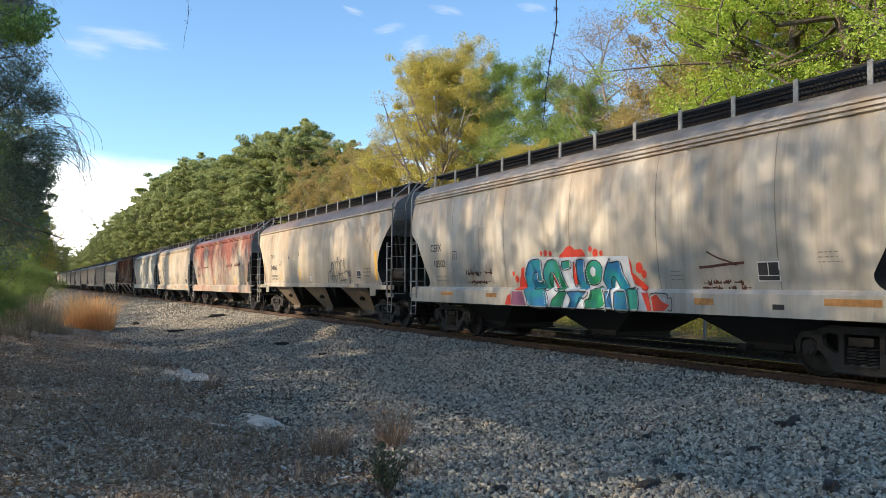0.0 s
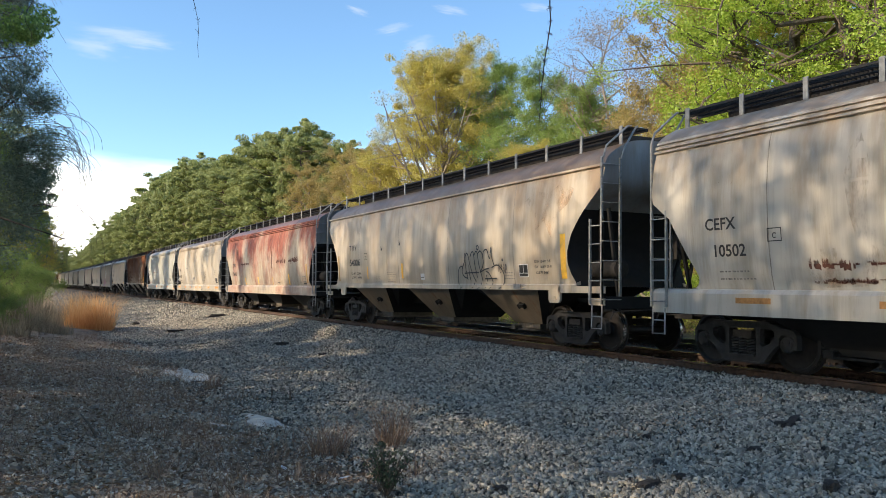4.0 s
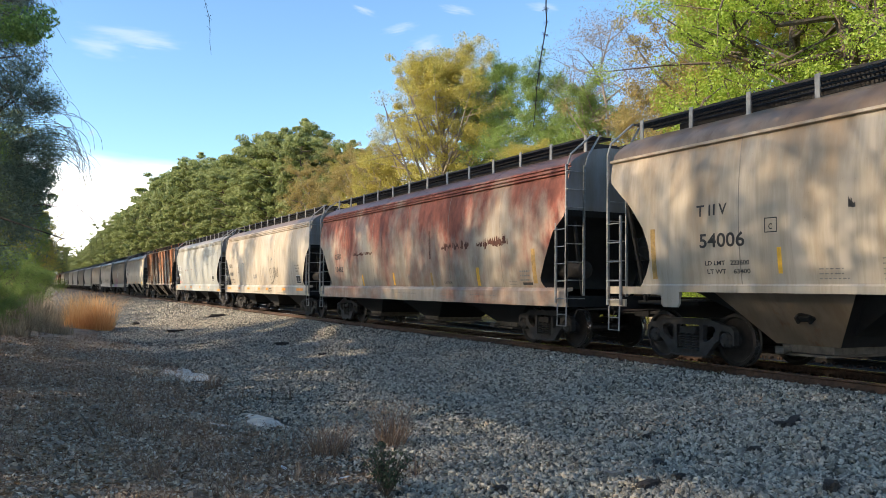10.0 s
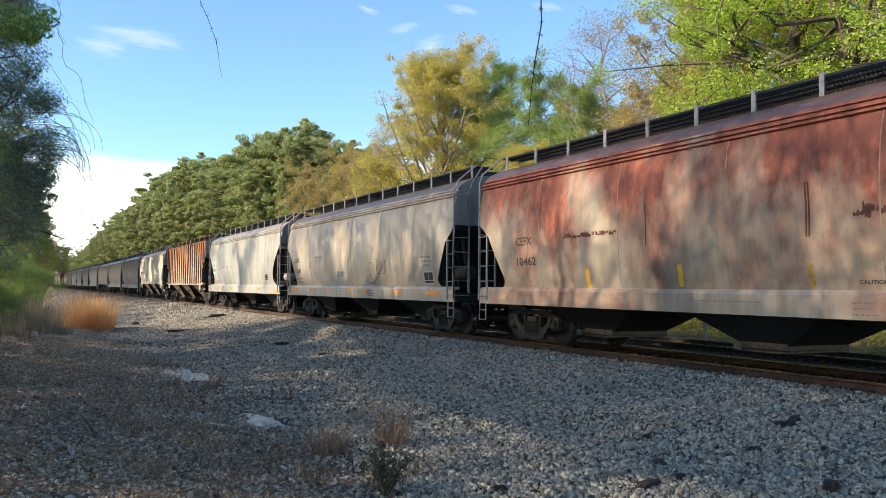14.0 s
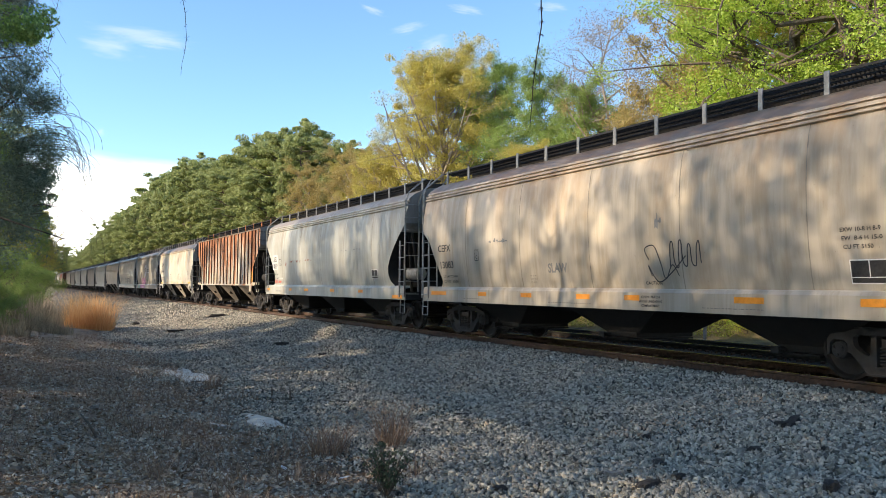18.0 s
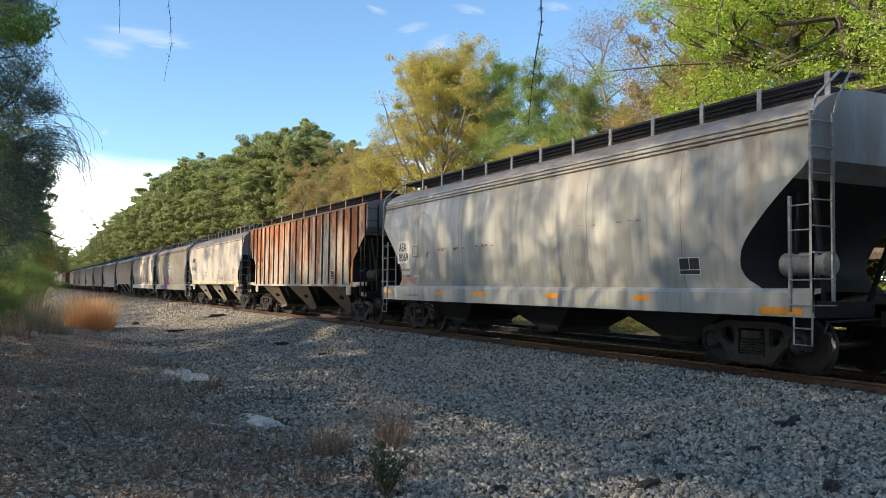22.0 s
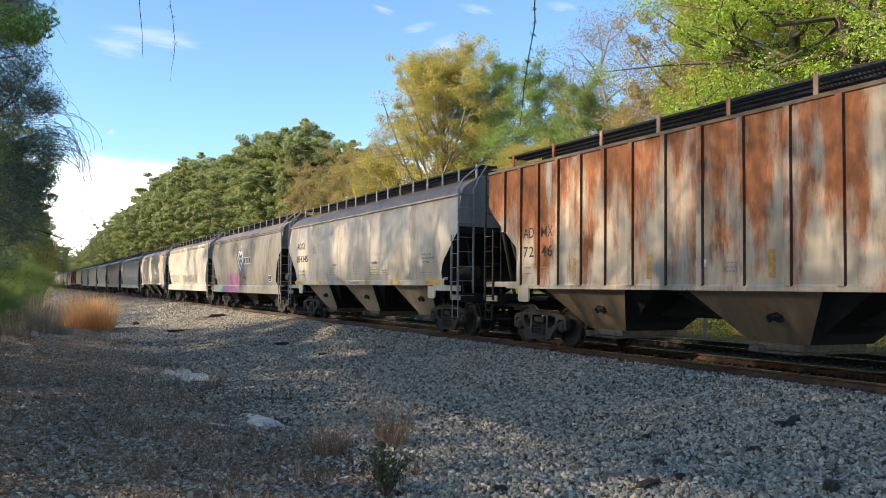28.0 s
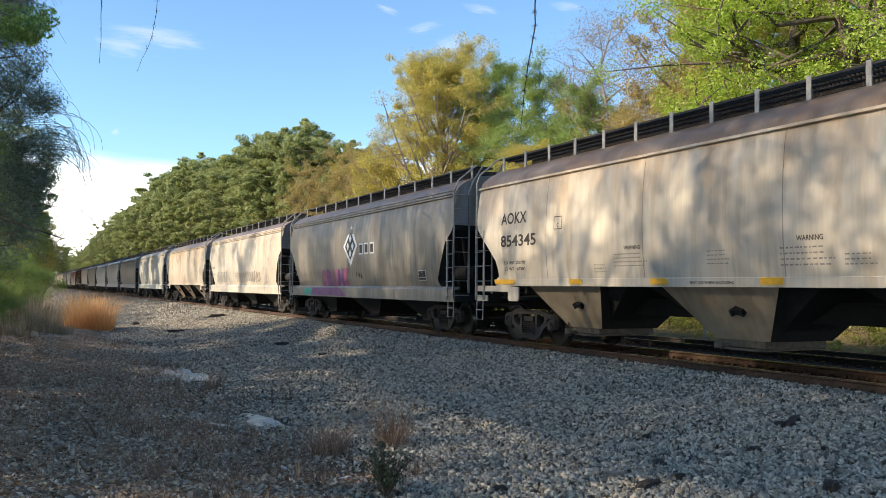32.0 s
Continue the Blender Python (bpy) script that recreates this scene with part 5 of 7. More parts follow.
for x, y, a, k in ((27, 37.5, 90, 0.72), (30, 49, 190, 0.95), (31, 41.5, 10, 0.7), (34, 36, 10, 0.95), (25.5, 41, 100, 0.5)):
    again(t_green, x, y, a, k)
again(t_grey, 26.5, 64, 30, 0.75)
again(t_grey, 32, 33, 130, 1.0)
rr = random.Random(3)
ur = np.random.default_rng(44)
ux, uy = 21.0 + 4.6 * ur.random(900), 6 + 62 * ur.random(900)
v, f = leaf_cloud(np.stack([ux, uy, ground_z(ux, uy) + 0.15 + 0.5 * ur.random(900) ** 1.5], 1), 0.18 + 0.34 * ur.random(900), 72000, 0.045, ur, 0.8)
tagged(new("undergrowth", arrays_mesh("undergrowth", v, f, leafy("undergrowth_leaves", (0.24, 0.17, 0.06), (0.34, 0.36, 0.06), (0.52, 0.54, 0.12), 0.45))), "leafy yellow-green undergrowth along the wood's edge", "undergrowth", kind="stuff")
t_shrub = put(broadleaf("shrub", "dark green shrub on the bank", 19, 3.0, 1.8, LEAF_GREEN, BARK, 12000, 0.045, base=0.05, limbs=14, trunk_r=0.04, clump=0.16), -3.5, 40)
for i in range(46):
    again(t_bush, 27 + rr.uniform(0, 12), 4 + i * 0.8, rr.uniform(0, 360), rr.uniform(1.0, 1.9))
for x, y, a, k in ((38, 10, 20, 0.9), (42, 24, 70, 1.0), (44, 15, 200, 0.95), (33, 6, 300, 0.85), (40, 32, 250, 1.0), (46, 6, 10, 1.0)):
    again(t_green, x, y, a, k)
for i in range(44):
    y = 6 + i * 1.9
    again(t_bush, 23.2 + rr.uniform(-1.3, 2.0), y, rr.uniform(0, 360), rr.uniform(0.3, 0.65))
for i in range(84):
    y = 80 + i * 3.6 + i * i * 0.022 + rr.uniform(-1.5, 1.5)
    tall = float(np.interp(y, [78, 90, 104, 125, 167, 272, 400], [17.0, 18.5, 19.4, 21.0, 24.4, 21, 15])) / 20.0
    again(t_pine2 if i % 4 == 1 else t_pine, 24.5 - BEND * y * y / 2 + (rr.uniform(-1.2, 1.5) if i % 2 else rr.uniform(2, 7)), y, rr.uniform(0, 360), tall * rr.uniform(0.92, 1.05))


# ---- the wood on the bank, which shades the ground and dapples the train ----
# gaps in the leaves: place and size of each sunny spot on the train's side (along, up, half sizes, how open)
GAPS = [(14.0, 3.25, 0.9, 0.85, 1.0), (13.2, 2.55, 0.35, 0.55, 0.9), (14.9, 2.5, 0.4, 0.45, 0.9), (17.3, 2.8, 0.45, 0.75, 0.8), (16.0, 2.2, 0.35, 0.55, 0.8),
        (12.0, 3.8, 0.4, 0.35, 0.85), (18.6, 3.3, 0.25, 0.6, 0.7), (20.2, 2.6, 0.25, 0.8, 0.7), (11.0, 3.0, 0.35, 0.6, 0.6), (9.3, 3.2, 0.5, 0.5, 0.5), (8.0, 2.2, 0.4, 0.7, 0.45),
        (28.5, 2.8, 0.9, 0.9, 0.85), (33.0, 2.5, 0.8, 1.0, 0.85), (37.0, 2.8, 1.2, 1.2, 0.9), (25.3, 2.8, 0.6, 1.0, 0.65), (22.5, 2.2, 0.4, 0.8, 0.5)]
# slanting rows of sunny spots on the gravel: from, to (along, up)
for a0, u0, a1, u1 in ((28.4, -2.7, 33.6, -0.4), (24.6, -1.6, 29.0, -0.3), (17.6, -2.8, 20.8, -1.6), (33.0, -2.6, 37.5, -0.5), (20.5, -2.3, 23.5, -1.2)):
    for k in range(7):
        GAPS.append((a0 + (a1 - a0) * k / 6, u0 + (u1 - u0) * k / 6, 0.5, 0.2, 0.9))
SHADE_END = 41.0


def smooth_field(along, up, step, seed):
    """Soft random blotches between 0 and 1, step metres apart."""
    grid = np.random.default_rng(seed).random((96, 96))
    a, u = along / step + 200.0, up / step + 200.0
    i, j = np.floor(a).astype(int), np.floor(u).astype(int)
    fa, fu = a - i, u - j
    fa, fu = fa * fa * (3 - 2 * fa), fu * fu * (3 - 2 * fu)
    i, j = i % 95, j % 95
    return (grid[i, j] * (1 - fa) + grid[i + 1, j] * fa) * (1 - fu) + (grid[i, j + 1] * (1 - fa) + grid[i + 1, j + 1] * fa) * fu


def fall(p):
    """Where the shadow of p would fall on the train's side: along the track and up."""
    t = (TRACK_X - 1.55 - p[:, 0]) / SUN_WAY.x
    return p[:, 1] + SUN_WAY.y * t, p[:, 2] + SUN_WAY.z * t


def openness(along, up):
    """How much sun the crowns let through on the way to each place."""
    blotch = 0.75 * smooth_field(along, up, 1.7, 5) + 0.25 * smooth_field(along, up, 0.7, 6)
    lit = np.interp(along, [6, 11, 13.5, 17, 20, 30], [0.25, 0.27, 0.40, 0.38, 0.24, 0.22]) + 0.4 * (blotch - 0.5) + 0.04 * (up - 2.6)
    lit = np.where(up < 1.3, np.where(up < -2.7, 0.26, 0.02) + 0.06 * blotch + (lit - 0.05) * np.clip((up - 0.75) / 0.3, 0, 1), lit)
    lit = np.where(up < -3.9, 0.20 + 0.25 * blotch, lit)
    for a, u, ra, ru, s in GAPS:
        lit = np.maximum(lit, s * np.clip(1.6 - 1.1 * np.sqrt(((along - a) / ra) ** 2 + ((up - u) / ru) ** 2), 0, 1))
    lit = np.maximum(lit, np.clip((along - SHADE_END) / 4.0 + 0.25 * (up + 2), 0, 1) * (along > 30))
    return np.clip(lit, 0.03, 0.98)


CELL = 0.4
HELD = []


def hold(name, label, seed, x, y, height, spread, leaf, leaves, size, seen=None, **more):
    """A tree whose leaves are thinned later, together with its neighbours'. seen: which leaves stay in any case."""
    rnd = np.random.default_rng(seed)
    bars, tips = grow(rnd, height, spread, more.get("base", 0.18), more.get("limbs", 22), more.get("trunk_r", 0.07), twigs=more.get("twigs", 4))
    tree = put(tagged(new(name), label, "tree"), x, y)
    part("trunk", trunk_bm(bars), BARK, tree, smooth=60)
    v, f = leaf_cloud(tips, height * more.get("clump", 0.1) * (0.55 + 0.8 * rnd.random(len(tips))), leaves, size, rnd)
    v = v.reshape(-1, 4, 3)
    mid = v.mean(1) + np.array([x, y, float(ground_z(x, y)) - 0.05])
    if more.get("trim"):
        ok = more["trim"](mid, rnd)
        v, mid = v[ok], mid[ok]
    a, b = v[:, 2] - v[:, 0], v[:, 3] - v[:, 1]
    shade = np.abs((np.cross(a, b) / 2) @ np.array(SUN_WAY)) / SUN_WAY.x
    stays = seen(mid) if seen else np.zeros(len(mid), bool)
    HELD.append((tree, v, mid, shade, stays, leaf, rnd))
    return tree


def even_out():
    """Thins the held crowns so that each patch of shade is as deep as the openness of the wood there."""
    def cells(mid):
        al, up = fall(mid)
        return np.clip(((al + 40) / CELL).astype(int), 0, 299), np.clip(((up + 30) / CELL).astype(int), 0, 149)
    loose, fixed = np.zeros((300, 150)), np.zeros((300, 150))
    for tree, v, mid, shade, stays, leaf, rnd in HELD:
        i, j = cells(mid)
        np.add.at(fixed, (i[stays], j[stays]), shade[stays])
        np.add.at(loose, (i[~stays], j[~stays]), shade[~stays])
    loose, fixed = loose / CELL ** 2, fixed / CELL ** 2
    for tree, v, mid, shade, stays, leaf, rnd in HELD:
        i, j = cells(mid)
        want = -np.log(openness(*fall(mid))) - fixed[i, j]
        ok = stays | (rnd.random(len(mid)) < want / np.maximum(loose[i, j], 1e-3))
        v = v[ok].reshape(-1, 3)
        crown = new("crown", arrays_mesh("crown", v, np.arange(len(v)).reshape(-1, 4), leaf))
        crown.parent = tree


for i, (x, y, h, sp) in enumerate(((-9.0, 24.0, 15.0, 4.6), (-11.0, 17.5, 16.5, 5.0), (-8.5, 10.5, 15.5, 4.8), (-12.0, 4.5, 17.5, 5.2), (-9.5, -1.5, 16.0, 5.0), (-15.0, 12.0, 18.0, 5.2), (-7.5, 30.0, 13.5, 4.0), (-14.5, 28.0, 17.0, 5.0), (-8.0, 35.0, 13.0, 3.4), (-6.5, 7.0, 8.5, 3.4), (-6.8, 13.0, 8.5, 3.2), (-6.6, 19.0, 8.0, 3.0), (-7.0, 24.5, 8.5, 3.2), (-7.5, 1.5, 9.0, 3.6), (-10.5, 21.0, 10.0, 3.6), (-10.5, 9.0, 10.0, 3.8), (-7.0, 31.5, 8.0, 3.0))):
    hold("bank_tree", "broad-leaved tree on the bank, in dense leaf", 200 + i, x, y, h, sp, LEAF_GREEN, 56000, 0.070)


def thin_out(p, rnd):
    """Sparse leaves whose shade falls on the upper sides of the cars alone."""
    along, up = fall(p)
    return (up > 0.6 + 0.5 * np.sin(along)) & (smooth_field(along, up, 1.1, 9) + 0.15 * rnd.normal(size=len(p)) > 0.5)


for i, (x, y, h, sp) in enumerate(((-11.0, 44.5, 16.0, 4.5), (-12.5, 52.5, 17.0, 5.0), (-10.5, 61.0, 16.0, 5.0))):
    z = float(ground_z(x, y)) - 0.05
    put(broadleaf("bank_tree", "half-bare tree on the bank in thin spring leaf", 260 + i, h, sp, LEAF_GREEN, BARK, 9000, 0.10, base=0.3, limbs=20, trunk_r=0.12, clump=0.07,
                  keep=lambda p, r, o=np.array([x, y, z]): thin_out(p + o, r)), x, y)


def crown_edge(p, rnd):
    """The evergreens' side towards the track: it bulges low down and draws back higher up."""
    side = np.interp(p[:, 2], [1.5, 3.4, 4.2, 5.0, 6.5, 9.0, 12.0], [0.2, 0.5, 0.65, 0.35, -0.15, 0.0, 0.2])
    return p[:, 0] < side * p[:, 1] / 19.5 + 0.14 * rnd.normal(size=len(p))


for i, (x, y, h, sp) in enumerate(((-3.9, 19.5, 12.0, 3.3), (-4.9, 24.0, 11.0, 3.8), (-4.4, 15.5, 11.0, 3.0), (-3.1, 22.0, 6.0, 1.9), (-3.5, 25.5, 6.5, 2.2))):
    z = float(ground_z(x, y))
    tree = hold("evergreen_oak", "dark evergreen oak with drooping twigs", 21 + i, x, y, h, sp, LEAF_DARK, 60000, 0.032, lambda p: (p[:, 0] > -0.04 * p[:, 1] - 0.15) & (p[:, 2] < 1.6 + 0.37 * p[:, 1]),
                base=0.10, limbs=34, clump=0.10, twigs=6, trunk_r=0.16, trim=crown_edge)
    # long bare twigs that droop at the edge of the crown
    if i == 0:
        rnd = random.Random(60 + i)
        for k in range(84):
            a = rnd.uniform(-0.9, 0.5)
            z0 = rnd.uniform(0.35, 0.75) * h
            r0, r1 = sp * 0.75, sp * rnd.uniform(1.0, 1.40)
            bm = bmesh.new()
            pts = [(math.cos(a) * (r0 + (r1 - r0) * f), math.sin(a) * (r0 + (r1 - r0) * f), z0 + 0.45 * math.sin(f * 2.6) - 1.0 * f ** 3 + rnd.uniform(-.03, .03)) for f in (0, 0.2, 0.4, 0.6, 0.8, 1.0)]
            tube(bm, pts, [0.013, 0.011, 0.009, 0.007, 0.005, 0.003], 4)
            part("drooping_twig", bm, BARK, tree)
        # fine twigs that arch out of the crown and hang down in front of the sky
        for k in range(44):
            x0, y0, z0 = rnd.uniform(0.15, 0.6) - x, rnd.uniform(-0.5, 0.5), rnd.uniform(2.6, 5.2) - z
            out, drop, lift = rnd.uniform(0.35, 1.0), rnd.uniform(0.5, 1.5), rnd.uniform(0.05, 0.3)
            bm = bmesh.new()
            tube(bm, [(x0 - 0.5 + (out + 0.5) * (1 - (1 - f) ** 1.7), y0 + rnd.uniform(-0.02, 0.02), z0 + lift * math.sin(f * 2.4) - drop * f ** 2.6) for f in (0, 0.15, 0.3, 0.45, 0.6, 0.75, 0.88, 1.0)], [0.008, 0.007, 0.0065, 0.006, 0.005, 0.0045, 0.004, 0.003], 4)
            part("arching_twig", bm, BARK, tree)
    if i == 0:
        # the thick outer foliage, which bulges and thins out towards its edge
        rnd = np.random.default_rng(66)
        zz = 1.9 + 7.2 * rnd.random(150)
        edge = np.interp(zz, [1.9, 2.7, 3.4, 4.2, 4.8, 5.8, 6.8, 9.2], [0.1, 0.25, 0.45, 0.65, 0.6, 0.15, -0.15, 0.1])
        cc = np.stack([edge - 0.25 - 2.3 * rnd.random(150) ** 1.3, y + 1.6 * (rnd.random(150) - 0.5), zz], 1) - np.array([x, y, z])
        v, f = leaf_cloud(cc, 0.28 + 0.3 * rnd.random(150), 105000, 0.026, rnd)
        v = v.reshape(-1, 4, 3)
        v = v[v.mean(1)[:, 0] + x > -0.04 * y - 0.2]
        v = v[v.mean(1)[:, 2] + z < 8.5].reshape(-1, 3)
        f = np.arange(len(v)).reshape(-1, 4)
        new("outer_foliage", arrays_mesh("outer_foliage", v, f, LEAF_DARK)).parent = tree
even_out()
# a leafy bough nearer by, high up
bough = broadleaf("leafy_bough_tree", "green broad-leaved tree with boughs over the bank", 77, 9.5, 2.6, LEAF_BOUGH, BARK, 42000, 0.030, base=0.45, limbs=18, clump=0.05, twigs=6,
                  keep=lambda p, r: (p[:, 0] - 2.75 > -0.9) & (p[:, 2] < 6.8))
rnd = np.random.default_rng(79)
zz = 4.55 + 2.6 * rnd.random(60)
cc = np.stack([0.2 - 0.35 * np.clip(zz - 5.3, 0, 1) - 2.3 * rnd.random(60) ** 1.2, 11.5 + 1.0 * rnd.random(60), zz], 1)
v, f = leaf_cloud(cc - np.array([-2.75, 12.0, float(ground_z(-2.75, 12.0)) - 0.05]), 0.16 + 0.2 * rnd.random(60), 26000, 0.026, rnd)
new("bough_foliage", arrays_mesh("bough_foliage", v, f, LEAF_BOUGH)).parent = bough
put(bough, -2.75, 12.0)
# unseen shrubs added to keep low sun off the bank
for x, y, a, k in ((-5.2, 12.5, 0, 1.1), (-5.0, 15.0, 70, 1.2), (-5.2, 17.5, 140, 1.1), (-5.4, 10.0, 200, 1.1)):
    again(t_shrub, x, y, a, k)
for x, y, a, k in ((-4.6, 31, 20, 0.36), (-4.4, 49, 200, 0.28), (-4.2, 56, 310, 0.32), (-4.0, 64, 30, 0.40)):
    again(t_green, x, y, a, k)
for i, (x, y, k) in enumerate(((-1.0, 31, 0.34), (-0.6, 34.5, 0.36), (-1.3, 37, 0.5), (-1.6, 28, 0.35), (-0.4, 43, 0.5), (-4.5, 30, 0.7), (-2.4, 46, 1.0), (-1.6, 52, 1.0), (-3.0, 34, 0.8), (-0.8, 58, 0.9), (0.2, 66, 0.9), (-2.0, 70, 1.3), (1.0, 76, 0.9))):
    again(t_shrub, x, y, 47 * i, k)
for i in range(56):
    y = 72 + i * 6.0
    edge = min(0.025 * y, TRACK_X - BEND * y * y / 2 - 3.2)
    again((t_green, t_pine, t_olive)[i % 3], edge - 3.6 + rr.uniform(-2.5, 0.5), y, rr.uniform(0, 360), rr.uniform(0.6, 0.85))
# second row, unseen behind the first, added to shade the far cars
for i in range(34):
    y = 92 + i * 5.0
    edge = min(0.025 * y, TRACK_X - BEND * y * y / 2 - 3.2)
    again((t_pine, t_green)[i % 2], edge - 8.0 + rr.uniform(-2, 1), y, rr.uniform(0, 360), rr.uniform(0.85, 1.0))
for i in range(26):
    again(t_pine, -50 + i * 4 + rr.uniform(-2, 2), 450 + rr.uniform(0, 50), rr.uniform(0, 360), rr.uniform(0.8, 1.1))

# a wooden post beyond the track
bm = bmesh.new()
tube(bm, [(0, 0, -0.3), (0.01, 0, 0.6), (0.02, 0, 1.5)], [0.06, 0.055, 0.05], 8)
ob = tagged(new("fence_post", mesh_from("fence_post", bm, GREYWOOD)), "weathered wooden post among the grass", "post")
ob.matrix_basis = pose(19.7, 20.2, float(ground_z(19.7, 20.2)))

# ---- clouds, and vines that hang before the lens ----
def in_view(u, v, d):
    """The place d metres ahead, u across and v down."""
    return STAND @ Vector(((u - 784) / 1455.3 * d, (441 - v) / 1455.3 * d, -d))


CLOUD = bpy.data.materials.new("thin_cloud")
CLOUD.use_nodes = True
ct = CLOUD.node_tree
ct.nodes.clear()
c_co, c_sph, c_noise, c_map = ct.nodes.new("ShaderNodeTexCoord"), ct.nodes.new("ShaderNodeTexGradient"), ct.nodes.new("ShaderNodeTexNoise"), ct.nodes.new("ShaderNodeMapping")
c_info = ct.nodes.new("ShaderNodeObjectInfo")
c_off = ct.nodes.new("ShaderNodeVectorMath")
c_sph.gradient_type = "SPHERICAL"
c_noise.inputs["Scale"].default_value, c_noise.inputs["Detail"].default_value, c_noise.inputs["Roughness"].default_value = 1.6, 6.0, 0.6
c_mul, c_rng = ct.nodes.new("ShaderNodeMath"), ct.nodes.new("ShaderNodeMapRange")
c_mul.operation = "MULTIPLY_ADD"
c_rng.interpolation_type = "SMOOTHSTEP"
c_rng.inputs["From Min"].default_value, c_rng.inputs["From Max"].default_value, c_rng.inputs["To Max"].default_value = 0.72, 1.45, 0.36
c_em, c_tr, c_mx, c_out = ct.nodes.new("ShaderNodeEmission"), ct.nodes.new("ShaderNodeBsdfTransparent"), ct.nodes.new("ShaderNodeMixShader"), ct.nodes.new("ShaderNodeOutputMaterial")
c_em.inputs[0].default_value, c_em.inputs[1].default_value = (0.93, 0.97, 1.0, 1), 0.56
ct.links.new(c_co.outputs["Object"], c_sph.inputs[0])
ct.links.new(c_co.outputs["Object"], c_off.inputs[0])
ct.links.new(c_info.outputs["Random"], c_off.inputs[1])
c_off.operation = "ADD"
ct.links.new(c_off.outputs[0], c_map.inputs[0])
c_map.inputs["Scale"].default_value = (1.0, 2.4, 1.0)
ct.links.new(c_map.outputs[0], c_noise.inputs["Vector"])
ct.links.new(c_sph.outputs["Fac"], c_mul.inputs[0])
c_mul.inputs[1].default_value = 0.95
ct.links.new(c_noise.outputs["Fac"], c_mul.inputs[2])
ct.links.new(c_mul.outputs[0], c_rng.inputs["Value"])
ct.links.new(c_rng.outputs[0], c_mx.inputs[0])
ct.links.new(c_tr.outputs[0], c_mx.inputs[1])
ct.links.new(c_em.outputs[0], c_mx.inputs[2])
ct.links.new(c_mx.outputs[0], c_out.inputs[0])
CLOUDS = []
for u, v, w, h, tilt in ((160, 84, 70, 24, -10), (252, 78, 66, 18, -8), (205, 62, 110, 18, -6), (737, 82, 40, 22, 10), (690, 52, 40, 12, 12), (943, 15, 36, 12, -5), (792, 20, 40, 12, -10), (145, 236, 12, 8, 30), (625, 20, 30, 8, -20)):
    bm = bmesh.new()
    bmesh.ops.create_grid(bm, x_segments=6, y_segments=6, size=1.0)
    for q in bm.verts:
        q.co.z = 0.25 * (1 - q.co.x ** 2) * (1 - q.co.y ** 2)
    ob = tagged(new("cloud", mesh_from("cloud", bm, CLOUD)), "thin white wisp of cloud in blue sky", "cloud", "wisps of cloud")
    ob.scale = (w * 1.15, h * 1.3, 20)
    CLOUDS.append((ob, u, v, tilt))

VINE_BARK = plain("vine_stem", (0.05, 0.04, 0.033), 0.9, 0.0, 0.3, 30)


def vine(name, label, length, sprigs, seed, thick=0.004, wander=0.03):
    """A thin hanging vine; its tip is the origin and it rises along +y."""
    rnd = random.Random(seed)
    top = tagged(new(name), label, "vine")
    bm = bmesh.new()
    pts = []
    for k in range(26):
        f = k / 25
        pts.append((wander * (noise.noise((f * 5, seed, 0)) + 0.5 * noise.noise((f * 14, seed, 2)) + 0.35 * noise.noise((f * 40, seed, 4))), f * length, wander * noise.noise((f * 5, seed, 7))))
    tube(bm, pts, [thick * (0.4 + 0.6 * min(1, k / 8)) for k in range(26)], 5)
    part("stem", bm, VINE_BARK, top)
    bm = bmesh.new()
    for k in range(sprigs):
        i = rnd.randrange(2, 24)
        p = Vector(pts[i])
        d = Vector((rnd.uniform(-1, 1), rnd.uniform(-0.9, 0.5), rnd.uniform(-0.5, 0.5))).normalized()
        ln = rnd.uniform(0.008, 0.035)
        tube(bm, [p, p + d * ln * 0.6 + Vector((0, 0.006, 0)), p + d * ln], [thick * 0.45, thick * 0.35, thick * 0.2], 4)
    tagged(part("tendril", bm, VINE_BARK, top), kind="stuff")
    return top


